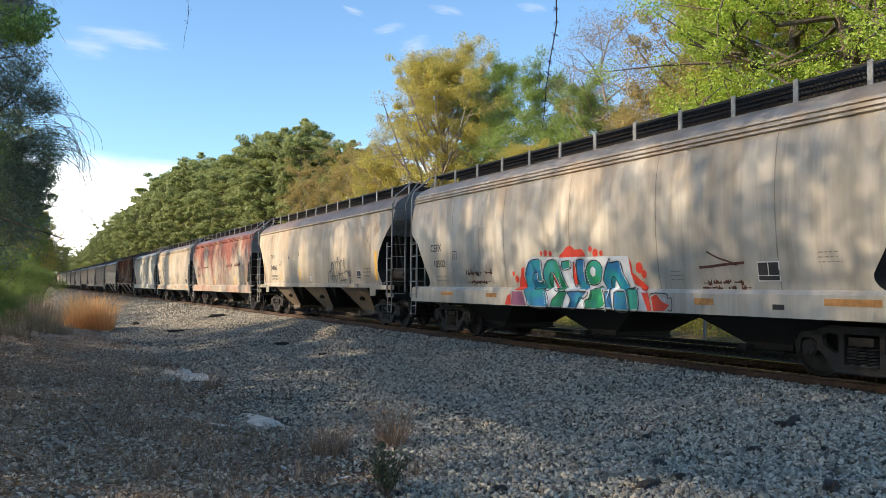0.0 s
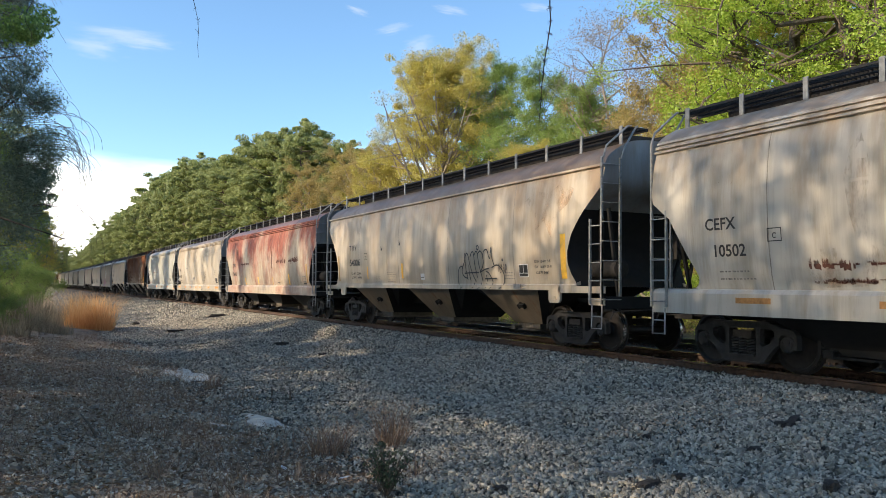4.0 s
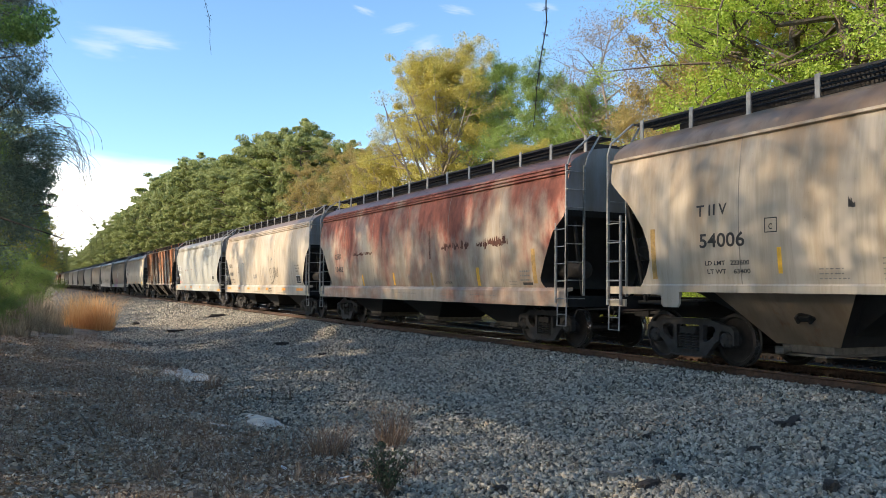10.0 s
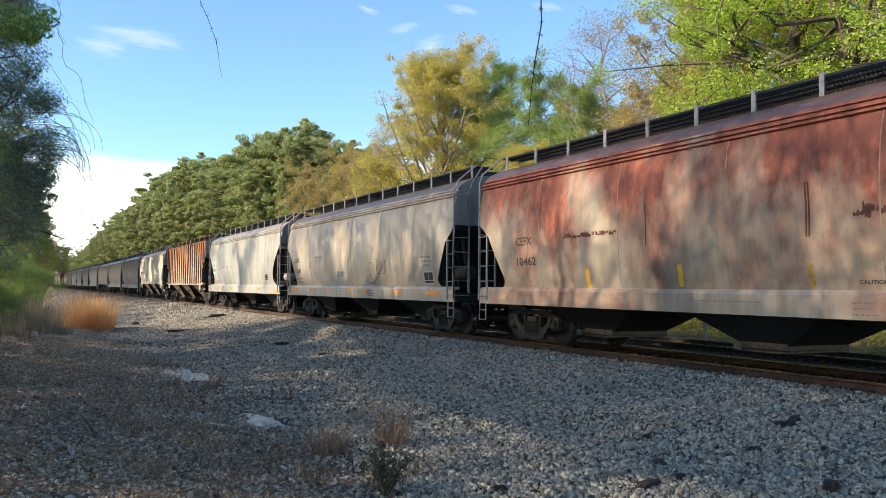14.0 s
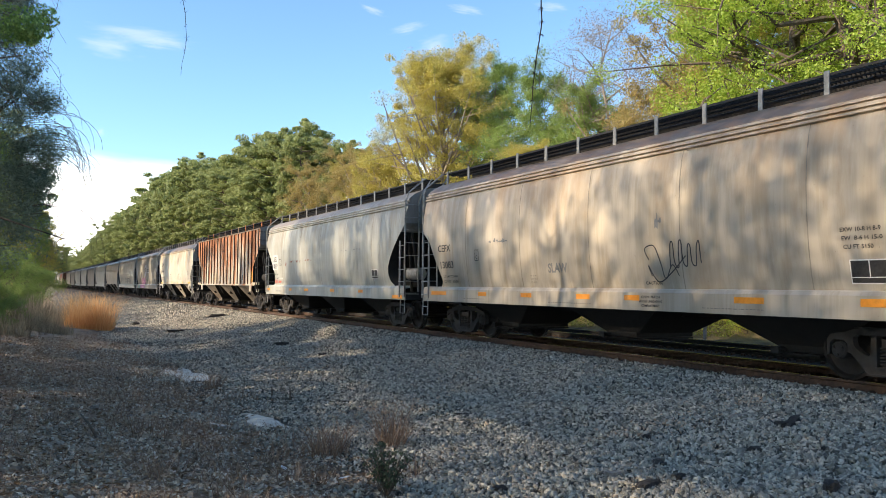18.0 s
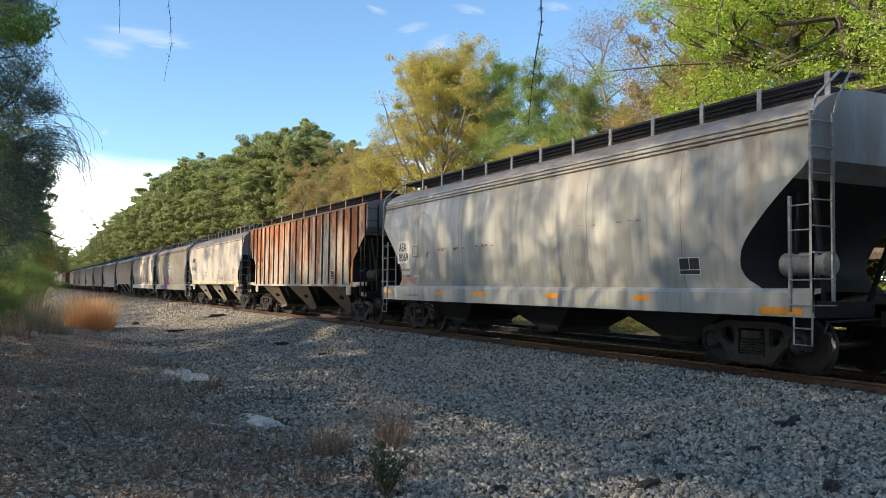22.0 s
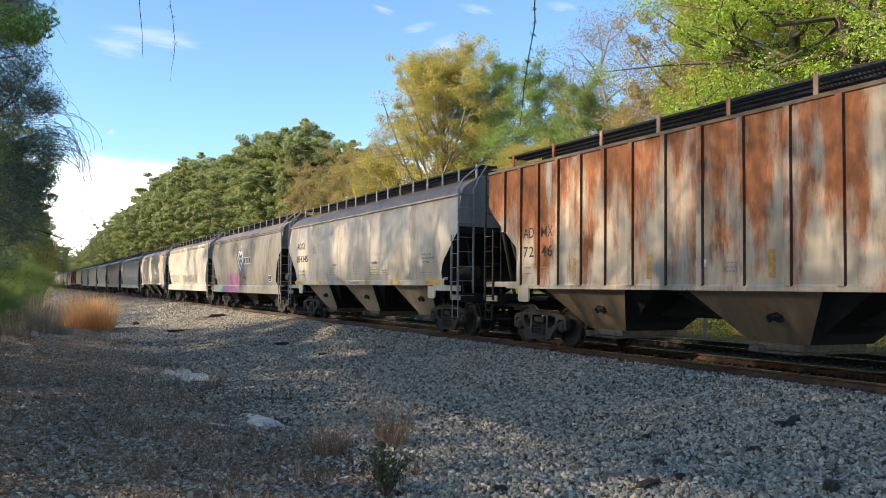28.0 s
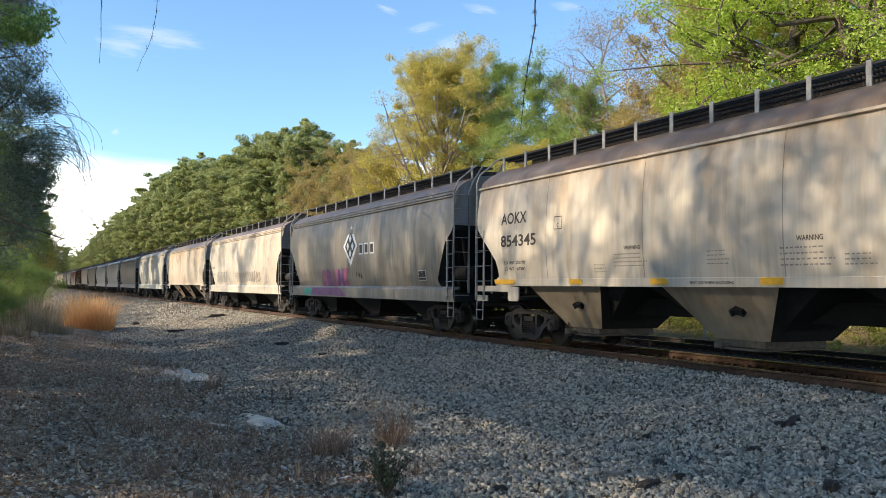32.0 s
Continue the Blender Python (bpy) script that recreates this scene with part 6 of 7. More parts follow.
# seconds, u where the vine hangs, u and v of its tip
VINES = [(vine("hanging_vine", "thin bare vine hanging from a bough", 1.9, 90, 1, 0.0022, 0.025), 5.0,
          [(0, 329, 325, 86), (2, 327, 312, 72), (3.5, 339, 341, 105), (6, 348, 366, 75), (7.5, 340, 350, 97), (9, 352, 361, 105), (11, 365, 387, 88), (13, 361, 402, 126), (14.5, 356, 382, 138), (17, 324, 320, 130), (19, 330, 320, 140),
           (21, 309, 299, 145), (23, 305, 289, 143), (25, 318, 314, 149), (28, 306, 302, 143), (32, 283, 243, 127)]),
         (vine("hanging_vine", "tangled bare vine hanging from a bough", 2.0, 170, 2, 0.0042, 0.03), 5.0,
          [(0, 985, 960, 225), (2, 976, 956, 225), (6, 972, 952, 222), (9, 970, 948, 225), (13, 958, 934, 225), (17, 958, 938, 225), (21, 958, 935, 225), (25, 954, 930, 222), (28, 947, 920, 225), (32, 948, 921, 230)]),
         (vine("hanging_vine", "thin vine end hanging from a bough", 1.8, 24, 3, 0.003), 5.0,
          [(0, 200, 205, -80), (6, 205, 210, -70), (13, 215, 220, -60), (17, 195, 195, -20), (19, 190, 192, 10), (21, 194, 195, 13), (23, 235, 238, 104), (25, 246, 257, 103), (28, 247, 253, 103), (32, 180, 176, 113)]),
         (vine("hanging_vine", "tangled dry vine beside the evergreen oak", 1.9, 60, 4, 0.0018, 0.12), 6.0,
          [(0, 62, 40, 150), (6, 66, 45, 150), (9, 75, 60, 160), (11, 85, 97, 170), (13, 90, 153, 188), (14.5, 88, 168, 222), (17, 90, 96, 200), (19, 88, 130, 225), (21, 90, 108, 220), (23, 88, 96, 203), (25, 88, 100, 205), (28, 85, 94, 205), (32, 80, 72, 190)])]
bm = bmesh.new()
tube(bm, [(-9, 8, 6.6), (-4, 6.3, 5.9), (0.4, 5.0, 4.95), (1.6, 4.9, 4.75), (3.2, 4.3, 4.6)], [0.09, 0.07, 0.045, 0.035, 0.02], 7)
limb = tagged(new("overhanging_limb"), "bare limb reaching out over the bank", "branch")
part("limb", bm, BARK, limb)

# ---- the train ----
P_GREY = car_paint("pale_grey_paint", (0.55, 0.51, 0.435), 0.18, (0.30, 0.12, 0.05), seed=1, top=0.05)
P_BEIGE = car_paint("beige_grey_paint", (0.54, 0.465, 0.36), 0.18, (0.42, 0.20, 0.06), seed=2, top=0.05)
P_RED = car_paint("rust_red_on_grey_paint", (0.47, 0.40, 0.31), 0.95, (0.25, 0.082, 0.055), seed=3, patch=0.90, top=0.09, soft=0.17, grain=(1, 0.9, 0.55), streak=0.4)
P_CREAM = car_paint("cream_grey_paint", (0.53, 0.465, 0.37), 0.16, (0.34, 0.15, 0.06), seed=4, top=0.06)
P_STEEL = car_paint("steel_grey_paint", (0.45, 0.455, 0.415), 0.10, seed=5, top=0.04)
P_RIB = car_paint("rusting_grey_paint", (0.52, 0.465, 0.375), 0.84, (0.33, 0.125, 0.05), seed=6, patch=0.8, top=0.07, soft=0.09, grain=(1, 1.7, 0.42), size=0.75)
P_IVORY = car_paint("ivory_paint", (0.61, 0.555, 0.46), 0.08, seed=7)
P_DARK = car_paint("dark_grey_paint", (0.25, 0.235, 0.205), 0.2, (0.13, 0.07, 0.04), seed=8, streak=0.85, top=0.06)

P_RED_SILL = car_paint("red_worn_sill_paint", (0.52, 0.43, 0.33), 0.72, (0.31, 0.12, 0.07), seed=13, patch=0.9, soft=0.2, grain=(1, 0.5, 1))
# bay colours hold grime and dust, and painted shade from the car sides
P_BAY = car_paint("grimy_shaded_bay_paint", (0.20, 0.16, 0.115), 0.5, (0.20, 0.09, 0.04), seed=9)
P_BAY_PALE = car_paint("dusty_shaded_bay_paint", (0.36, 0.31, 0.24), 0.4, (0.24, 0.13, 0.06), seed=10)

TRAIN = []


def couple(made, centre):
    car, sets, section, half = made
    TRAIN.append((car, centre, sets))
    car.matrix_basis = on_track(centre)
    return made


# each car: place of its front and rear end on the track, shape, paint, label, sill, ends, more
LOOKS = [(6.20, 22.24, "curved", P_GREY, "dirty pale-grey covered hopper car with bright graffiti", (0.90, 1.28), ARCH, {"roof": P_ROOF_PALE}),
         (23.65, 40.45, "smooth", P_BEIGE, "beige-grey covered hopper car with rust stains and black tag", (1.27, 1.41), SWEEP, {"bay_paint": P_BAY}),
         (41.80, 58.25, "curved", P_RED, "covered hopper car, its grey paint worn to red primer", (0.92, 1.28), ARCH, {"end_paint": P_END, "sill_paint": P_RED_SILL, "roof": P_ROOF_RED, "gate": GATE}),
         (59.60, 75.35, "curved", P_CREAM, "cream-grey covered hopper car with orange markers", (0.92, 1.28), ARCH, {}),
         (76.57, 92.78, "curved", P_STEEL, "steel-grey covered hopper car with white sill", (0.92, 1.30), ROUND, {"tank": GALV, "roof": P_ROOF_PALE}),
         (94.32, 110.83, "ribbed", P_RIB, "ribbed covered hopper car, its grey paint heavily rusted", (1.30, 1.40), SLANT, {"bay_paint": P_BAY, "rails": GRIME, "brackets": 10}),
         (112.23, 128.10, "smooth", P_IVORY, "clean ivory covered hopper car with yellow markers", (1.36, 1.54), CHOP, {"brackets": 16, "bay_paint": P_BAY_PALE}),
         (129.30, 144.70, "curved", P_DARK, "streaked dark-grey covered hopper car with a white diamond", (0.92, 1.28), ARCH, {}),
         (146.10, 162.30, "curved", P_IVORY, "ivory covered hopper car with black tags", (0.92, 1.28), ARCH, {}),
         (163.70, 180.30, "smooth", P_CREAM, "cream covered hopper car", (1.30, 1.44), CHOP, {"bay_paint": P_BAY}),
         (181.70, 198.60, "curved", P_STEEL, "grey covered hopper car", (0.92, 1.28), ARCH, {})]
MADE = []
for i, (front, rear, style, paint, label, sill, ends, more) in enumerate(LOOKS):
    made = hopper_car(style, rear - front, paint, label, sill, ends, seed=i, **more)
    MADE.append(couple(made, (front + rear) / 2))
at = 199.9
for i in range(13):
    src = MADE[(7, 4, 10, 7, 1, 5, 2, 4, 7, 6, 9, 4, 3)[i]]
    c = copy_thing(src[0], on_track(at + 9.0))
    TRAIN.append((c, at + 9.0, []))
    at += 18.0

# ---- lettering, markers and graffiti ----
def faded_spray(name, a, b):
    """Spray paint that fades from one colour into another."""
    n = Nodes(name, 0.45)
    n.colour(n.mix(n.ramp(n.noise(1.6, 3, (1, 1, 1.4)), [(0.42, 0.0), (0.66, 1.0)]), a, b))
    n.bump(n.noise(30, 3), 0.1, 0.01)
    return n.m


SPRAY_BLUE = faded_spray("blue_spray_paint", (0.03, 0.19, 0.44), (0.02, 0.33, 0.30))
SPRAY_GREEN = faded_spray("green_spray_paint", (0.02, 0.29, 0.12), (0.04, 0.26, 0.34))
SPRAY_RED = plain("red_spray_paint", (0.72, 0.06, 0.03), 0.45, 0.0, 0.2, 3)
SPRAY_BLACK = plain("black_spray_paint", (0.03, 0.03, 0.035), 0.5, 0.0, 0.4, 8)
SPRAY_WHITE = plain("white_spray_paint", (0.62, 0.66, 0.70), 0.45, 0.0, 0.15, 3)
SPRAY_PURPLE = plain("purple_spray_paint", (0.17, 0.06, 0.18), 0.45, 0.0, 0.35, 3)
SPRAY_PINK = plain("pink_spray_paint", (0.32, 0.10, 0.19), 0.45, 0.0, 0.3, 3)
SPRAY_TEAL = plain("teal_spray_paint", (0.03, 0.30, 0.24), 0.45, 0.0, 0.3, 3)
RUBBED = plain("rubbed_through_primer", (0.09, 0.035, 0.022), 0.85, 0.0, 0.4, 8)
sn = Nodes("orange_rust_stain", 0.85)
sn.colour(sn.ramp(sn.noise(7, 6), [(0.3, (0.30, 0.13, 0.05)), (0.7, (0.46, 0.25, 0.10))]))
sn.link(sn.ramp(sn.noise(2.2, 8, (1, 1.6, 0.7), 0.72, 5.0), [(0.48, 0.0), (0.70, 0.5)]), sn.bsdf.inputs["Alpha"])
STAIN = sn.m
AMBER = plain("worn_amber_tape", (0.42, 0.20, 0.06), 0.6, 0.0, 0.3, 12)
TAPE_FADED = plain("faded_yellow_tape", (0.40, 0.25, 0.08), 0.6, 0.0, 0.3, 12)
PALE_PANEL = plain("dull_white_panel", (0.56, 0.56, 0.53), 0.6, 0.0, 0.2, 5)
OLD_RED = plain("faded_red_marker", (0.27, 0.13, 0.10), 0.7, 0.0, 0.3, 9)
SCUFF = plain("grey_paint_out", (0.20, 0.20, 0.20), 0.7, 0.0, 0.3, 6)


def loops(m, y, z, width, height, n, line, mat, seed):
    """A quick scrawled tag of loops and hooks."""
    rnd = random.Random(seed)
    pts = []
    for k in range(n):
        u = y - width * k / n
        pts += [(u, z + height * rnd.uniform(0, 0.15)), (u - width / n * 0.15, z + height * rnd.uniform(0.75, 1.0)), (u - width / n * 0.45, z + height * rnd.uniform(0.8, 1.0)), (u - width / n * 0.55, z + height * rnd.uniform(0.1, 0.3))]
    m.stroke(pts, line, mat, label="black sprayed tag")


def scraps(m, y, z, width, height, n, mat, seed):
    """Flaked remains of old writing."""
    rnd = random.Random(seed)
    for k in range(n):
        if rnd.random() < 0.12:
            continue
        u = y - width * (k + rnd.uniform(-0.4, 0.4)) / n
        w, h = min(0.16, width / n * rnd.uniform(0.5, 1.9)), height * rnd.uniform(0.25, 1.0) * rnd.choice((0.5, 1.0, 1.0))
        low = z + height * rnd.uniform(-0.25, 0.1) - 0.3 * h
        # a flake: fairly level below, torn above
        top = [(u + w * (0.5 - j / 7), low + h * rnd.uniform(0.3, 1.0)) for j in range(8)]
        foot = [(u + w * (j / 4 - 0.5), low - h * rnd.uniform(0.0, 0.25)) for j in range(5)]
        m.shape(top + foot, mat, "worn_writing", sill=False)


def sprayed_piece(made):
    """Five fat sprayed letters that run down over the sill, with red splashes round them."""
    m = Marks(made)
    m.shape([(1.85, 1.62), (1.69, 1.94), (1.43, 2.01), (0.42, 1.96), (-0.49, 1.96), (-1.37, 1.95), (-1.86, 1.94), (-1.9, 1.62), (-1.96, 1.37), (-2.41, 1.26), (-2.49, 0.92), (1.74, 0.91)], SPRAY_WHITE, "graffiti_halo", "pale sprayed halo", proud=0.006)
    step = 0
    for name, mat, pts in (
            ("c", SPRAY_BLUE, [(1.80, 1.62), (1.71, 1.80), (1.52, 1.94), (1.13, 1.95), (1.10, 1.66), (1.11, 1.46), (1.27, 1.46), (1.27, 1.63), (1.39, 1.68), (1.51, 1.57), (1.48, 1.42), (1.31, 1.30), (0.93, 1.29), (0.84, 0.92), (1.56, 0.92), (1.69, 1.10), (1.78, 1.29)]),
            ("o", SPRAY_GREEN, [(1.08, 1.55), (1.05, 1.71), (0.92, 1.88), (0.74, 1.94), (0.50, 1.91), (0.39, 1.75), (0.33, 1.54), (0.18, 1.29), (0.40, 1.27), (0.58, 1.44), (0.63, 1.63), (0.74, 1.66), (0.82, 1.59), (0.84, 1.42), (0.74, 1.30), (0.92, 1.30)]),
            ("o", SPRAY_GREEN, [(0.70, 0.92), (0.66, 1.07), (0.50, 1.17), (0.37, 1.25), (0.14, 1.25), (0.23, 1.07), (0.31, 0.92)]),
            ("o", SPRAY_RED, [(0.70, 1.62), (0.62, 1.59), (0.44, 1.30), (0.56, 1.30)]),
            ("v", SPRAY_GREEN, [(0.33, 1.89), (0.02, 1.90), (0.02, 1.75), (0.30, 1.72)]),
            ("v", SPRAY_BLUE, [(-0.21, 1.91), (-0.47, 1.91), (-0.45, 1.64), (-0.57, 1.28), (-0.30, 1.28), (-0.19, 1.54)]),
            ("v", SPRAY_RED, [(-0.09, 1.87), (-0.17, 1.84), (-0.19, 1.59), (-0.17, 1.41), (-0.07, 1.37), (-0.05, 1.59)]),
            ("v", SPRAY_BLUE, [(0.11, 1.25), (-0.60, 1.26), (-0.47, 1.11), (-0.34, 1.14), (-0.22, 0.92), (0.05, 0.92), (-0.03, 1.08)]),
            ("e", SPRAY_GREEN, [(-0.48, 1.44), (-0.48, 1.64), (-0.57, 1.81), (-0.72, 1.89), (-0.90, 1.88), (-1.02, 1.79), (-1.03, 1.63), (-0.95, 1.48), (-0.81, 1.41), (-0.63, 1.40)]),
            ("e", SPRAY_WHITE, [(-0.65, 1.62), (-0.66, 1.71), (-0.75, 1.76), (-0.83, 1.71), (-0.81, 1.59), (-0.72, 1.55)]),
            ("e", SPRAY_GREEN, [(-0.72, 1.28), (-1.04, 1.36), (-1.20, 1.00), (-0.99, 0.93), (-0.55, 0.92), (-0.53, 1.08), (-0.74, 1.14)]),
            ("n", SPRAY_BLUE, [(-1.04, 1.49), (-1.14, 1.71), (-1.30, 1.92), (-1.31, 1.83), (-1.60, 1.85), (-1.68, 1.62), (-1.84, 1.35), (-1.81, 1.29), (-1.58, 1.29), (-1.46, 1.48), (-1.40, 1.56), (-1.32, 1.53), (-1.26, 1.39), (-1.34, 1.29), (-1.17, 1.28)]),
            ("n", SPRAY_BLUE, [(-1.46, 1.26), (-1.81, 1.26), (-1.90, 0.92), (-1.49, 0.92)]),
            ("n", SPRAY_TEAL, [(-1.83, 1.31), (-1.93, 1.35), (-2.14, 1.29), (-2.16, 0.95), (-1.93, 0.92), (-1.83, 1.07)]),
            ("n", SPRAY_BLUE, [(-1.18, 1.26), (-1.34, 1.26), (-1.26, 1.11), (-1.41, 0.95), (-1.20, 0.95)])):
        step += 1
        up = 0.008 + 0.0004 * step
        m.shape(pts, mat, "graffiti_letter", "thick sprayed letter of the word COVEN", proud=up)
        if mat is not SPRAY_WHITE:
            m.stroke([(a - 0.012, b - 0.012) for a, b in pts + pts[:1]], 0.022, SPRAY_BLACK, "graffiti_outline", proud=up + 0.007)
            m.stroke([(a + 0.02, b + 0.02) for a, b in pts[:max(3, len(pts) // 2)]], 0.018, SPRAY_WHITE, "graffiti_highlight", proud=up + 0.009)
    for y, z, n in ((1.13, 1.80, 6), (0.47, 1.52, 5), (-0.52, 1.72, 7), (-1.15, 1.18, 6), (0.95, 1.22, 6)):
        for k in range(n):
            m.disc(y - 0.012 * k, z - 0.06 * k, 0.016, SPRAY_WHITE, name="paint_dot", proud=0.024)
    for y, z, r in ((1.08, 2.08, 0.05), (0.91, 2.08, 0.07), (0.73, 2.06, 0.06), (-0.70, 2.11, 0.06), (-0.86, 2.02, 0.09), (-1.05, 2.02, 0.055), (2.31, 1.65, 0.055), (2.18, 1.52, 0.085), (-2.15, 1.71, 0.10), (-2.27, 1.59, 0.075)):
        m.disc(y, z, r, SPRAY_RED, label="red sprayed dot")
    for pts in ([(0.40, 1.97), (0.36, 2.04), (0.17, 2.09), (0.12, 2.18), (-0.04, 2.21), (-0.18, 2.12), (-0.27, 2.07), (-0.42, 2.12), (-0.50, 2.04), (-0.54, 1.97)],
                [(-1.88, 1.91), (-1.94, 1.80), (-1.95, 1.62), (-2.19, 1.46), (-2.41, 1.28), (-2.23, 1.31), (-1.98, 1.41), (-1.90, 1.62)],
                [(-2.25, 1.25), (-2.43, 1.25), (-2.54, 0.92), (-2.43, 0.92)], [(-2.52, 1.17), (-2.66, 1.22), (-2.82, 1.09), (-3.0, 1.03), (-2.87, 0.93), (-2.58, 0.92)],
                [(1.94, 1.76), (1.82, 1.80), (1.88, 1.44), (1.74, 1.27), (2.16, 1.26), (2.05, 1.38)], [(2.51, 1.13), (2.36, 1.18), (2.36, 0.92), (2.63, 0.92)]):
        m.shape(pts, SPRAY_RED, "graffiti_splash", "red spray paint", proud=0.0075)
    m.shape([(2.31, 1.23), (1.87, 1.23), (1.68, 0.92), (2.35, 0.92)], SPRAY_PINK, "graffiti_splash", "dull pink spray paint", proud=0.0075)
    for y, z, w in ((2.27, 1.07, 0.45), (2.23, 0.95, 0.45), (-2.54, 1.06, 0.38), (-2.58, 0.95, 0.32)):
        loops(m, y, z, w, 0.10, 4, 0.018, SPRAY_WHITE, 3)
    m.stroke([(-2.48, 0.95), (-2.50, 1.22), (-2.92, 1.23), (-2.95, 1.16), (-3.05, 1.15), (-3.06, 0.95), (-2.96, 0.94)], 0.018, SPRAY_BLACK)


def mark_first(made):
    m = Marks(made, -0.68)
    m.text("CEFX", 7.33, 2.30, 0.20, 0.66)
    m.text("10502", 7.15, 1.86, 0.20, 0.66)
    m.bars(7.08, 1.60, 0.75, 2, 0.12, 0.05)
    m.plate(6.05, 5.78, 2.06, 2.27)
    scraps(m, 5.3, 1.70, 1.3, 0.16, 20, RUBBED, 41)
    scraps(m, 5.2, 1.46, 1.1, 0.10, 12, RUBBED, 42)
    m.shape([(4.6, 3.3), (4.45, 3.5), (4.3, 3.1), (4.2, 2.6), (4.28, 2.1), (4.4, 1.5), (4.5, 1.9), (4.62, 2.4), (4.7, 2.9)], STAIN, "rust_stain", "orange-brown rust stain", sill=False)
    m.shape([(5.4, 1.9), (4.0, 1.95), (3.9, 1.4), (5.3, 1.35)], STAIN, "rust_stain", "orange-brown rust stain", sill=False)
    sprayed_piece(made)
    # scratches, panel, markers
    m.stroke([(-3.21, 1.95), (-3.45, 1.84), (-3.66, 1.78), (-3.84, 1.71)], 0.03, RUBBED)
    m.stroke([(-3.01, 1.69), (-3.26, 1.70), (-3.61, 1.73), (-4.0, 1.75)], 0.045, RUBBED)
    scraps(m, -3.14, 1.45, 0.9, 0.10, 9, RUBBED, 4)
    scraps(m, -3.0, 1.36, 1.2, 0.08, 14, RUBBED, 14)
    m.bars(-2.3, 1.62, 0.35, 3)
    m.board(-4.25, -4.68, 1.45, 1.76)
    m.bars(-5.38, 1.86, 0.4, 3)
    m.patch(-2.93, -3.37, 1.06, 1.17, AMBER, "reflector", sill=True)
    m.patch(-5.49, -6.39, 1.10, 1.20, AMBER, "reflector", sill=True)
    m.patch(6.7, 6.0, 1.10, 1.19, AMBER, "reflector", sill=True)
    m.patch(4.2, 3.7, 1.08, 1.18, AMBER, "reflector", sill=True)
    m.patch(-4.58, -4.8, 1.02, 1.10, INK, "card_holder", sill=True)


def black_tag(made):
    """A tag of tall looped strokes in black, with a fat bubble line under it."""
    m = Marks(made)
    for pts in ([(-2.45, 1.28), (-2.25, 1.41), (-2.25, 1.63), (-2.32, 1.80), (-2.45, 1.86), (-2.53, 1.84)],
                [(-2.67, 2.20), (-2.66, 2.01), (-2.52, 1.82), (-2.50, 1.68), (-2.61, 1.58), (-2.77, 1.55)],
                [(-2.67, 2.18), (-2.69, 1.95), (-2.71, 1.72)], [(-2.68, 2.06), (-2.76, 2.19), (-2.85, 2.14), (-2.93, 1.90), (-3.07, 1.62), (-3.20, 1.46)],
                [(-2.87, 1.89), (-2.88, 1.63), (-2.93, 1.47)], [(-2.96, 2.09), (-3.06, 2.22), (-3.15, 2.17), (-3.19, 1.90), (-3.26, 1.67), (-3.28, 1.55)],
                [(-3.18, 2.13), (-3.26, 2.22), (-3.35, 2.17), (-3.40, 1.89), (-3.49, 1.66), (-3.54, 1.48)], [(-3.37, 2.16), (-3.48, 2.23), (-3.59, 2.15), (-3.64, 1.97), (-3.59, 1.84), (-3.44, 1.69)],
                [(-3.62, 2.02), (-3.65, 2.19), (-3.77, 2.26), (-3.86, 2.21), (-3.93, 2.05), (-3.98, 2.06), (-4.03, 2.31)], [(-4.04, 2.28), (-4.07, 2.04), (-4.16, 1.85)],
                [(-4.02, 1.80), (-4.24, 1.86), (-4.39, 1.83), (-4.53, 1.73), (-4.60, 1.60), (-4.58, 1.46), (-4.50, 1.37), (-4.34, 1.28)],
                [(-2.63, 1.68), (-3.0, 1.69), (-3.38, 1.69)], [(-2.73, 1.74), (-2.77, 1.51)], [(-3.44, 1.69), (-3.68, 1.76), (-3.90, 1.79)], [(-3.73, 1.72), (-3.89, 1.66), (-4.05, 1.45)],
                [(-3.75, 1.63), (-3.77, 1.46)], [(-3.66, 1.53), (-4.25, 1.54)], [(-3.10, 1.43), (-3.0, 1.29)], [(-3.46, 1.43), (-3.34, 1.28)], [(-3.73, 1.43), (-3.70, 1.30)], [(-4.03, 1.43), (-3.90, 1.28)],
                [(-3.29, 2.32), (-3.35, 2.38), (-3.41, 2.32), (-3.35, 2.26), (-3.29, 2.32)]):
        m.stroke(pts, 0.032, SPRAY_BLACK, label="black sprayed line", proud=0.02)
    # a small grey box with a pull handle on the sill
    bm = bmesh.new()
    box(bm, -1.56, -1.52, -5.30, -5.03, 1.29, 1.40)
    tube(bm, [(-1.54, -5.30, 1.30), (-1.58, -5.32, 1.30), (-1.58, -5.50, 1.30), (-1.54, -5.52, 1.30)], 0.010, 5)
    tube(bm, [(-1.54, -5.30, 1.38), (-1.58, -5.32, 1.38), (-1.58, -5.50, 1.38), (-1.54, -5.52, 1.38)], 0.010, 5)
    part("pull_handle", fix(bm), GALV, made[0], "grey pull handle on the sill")


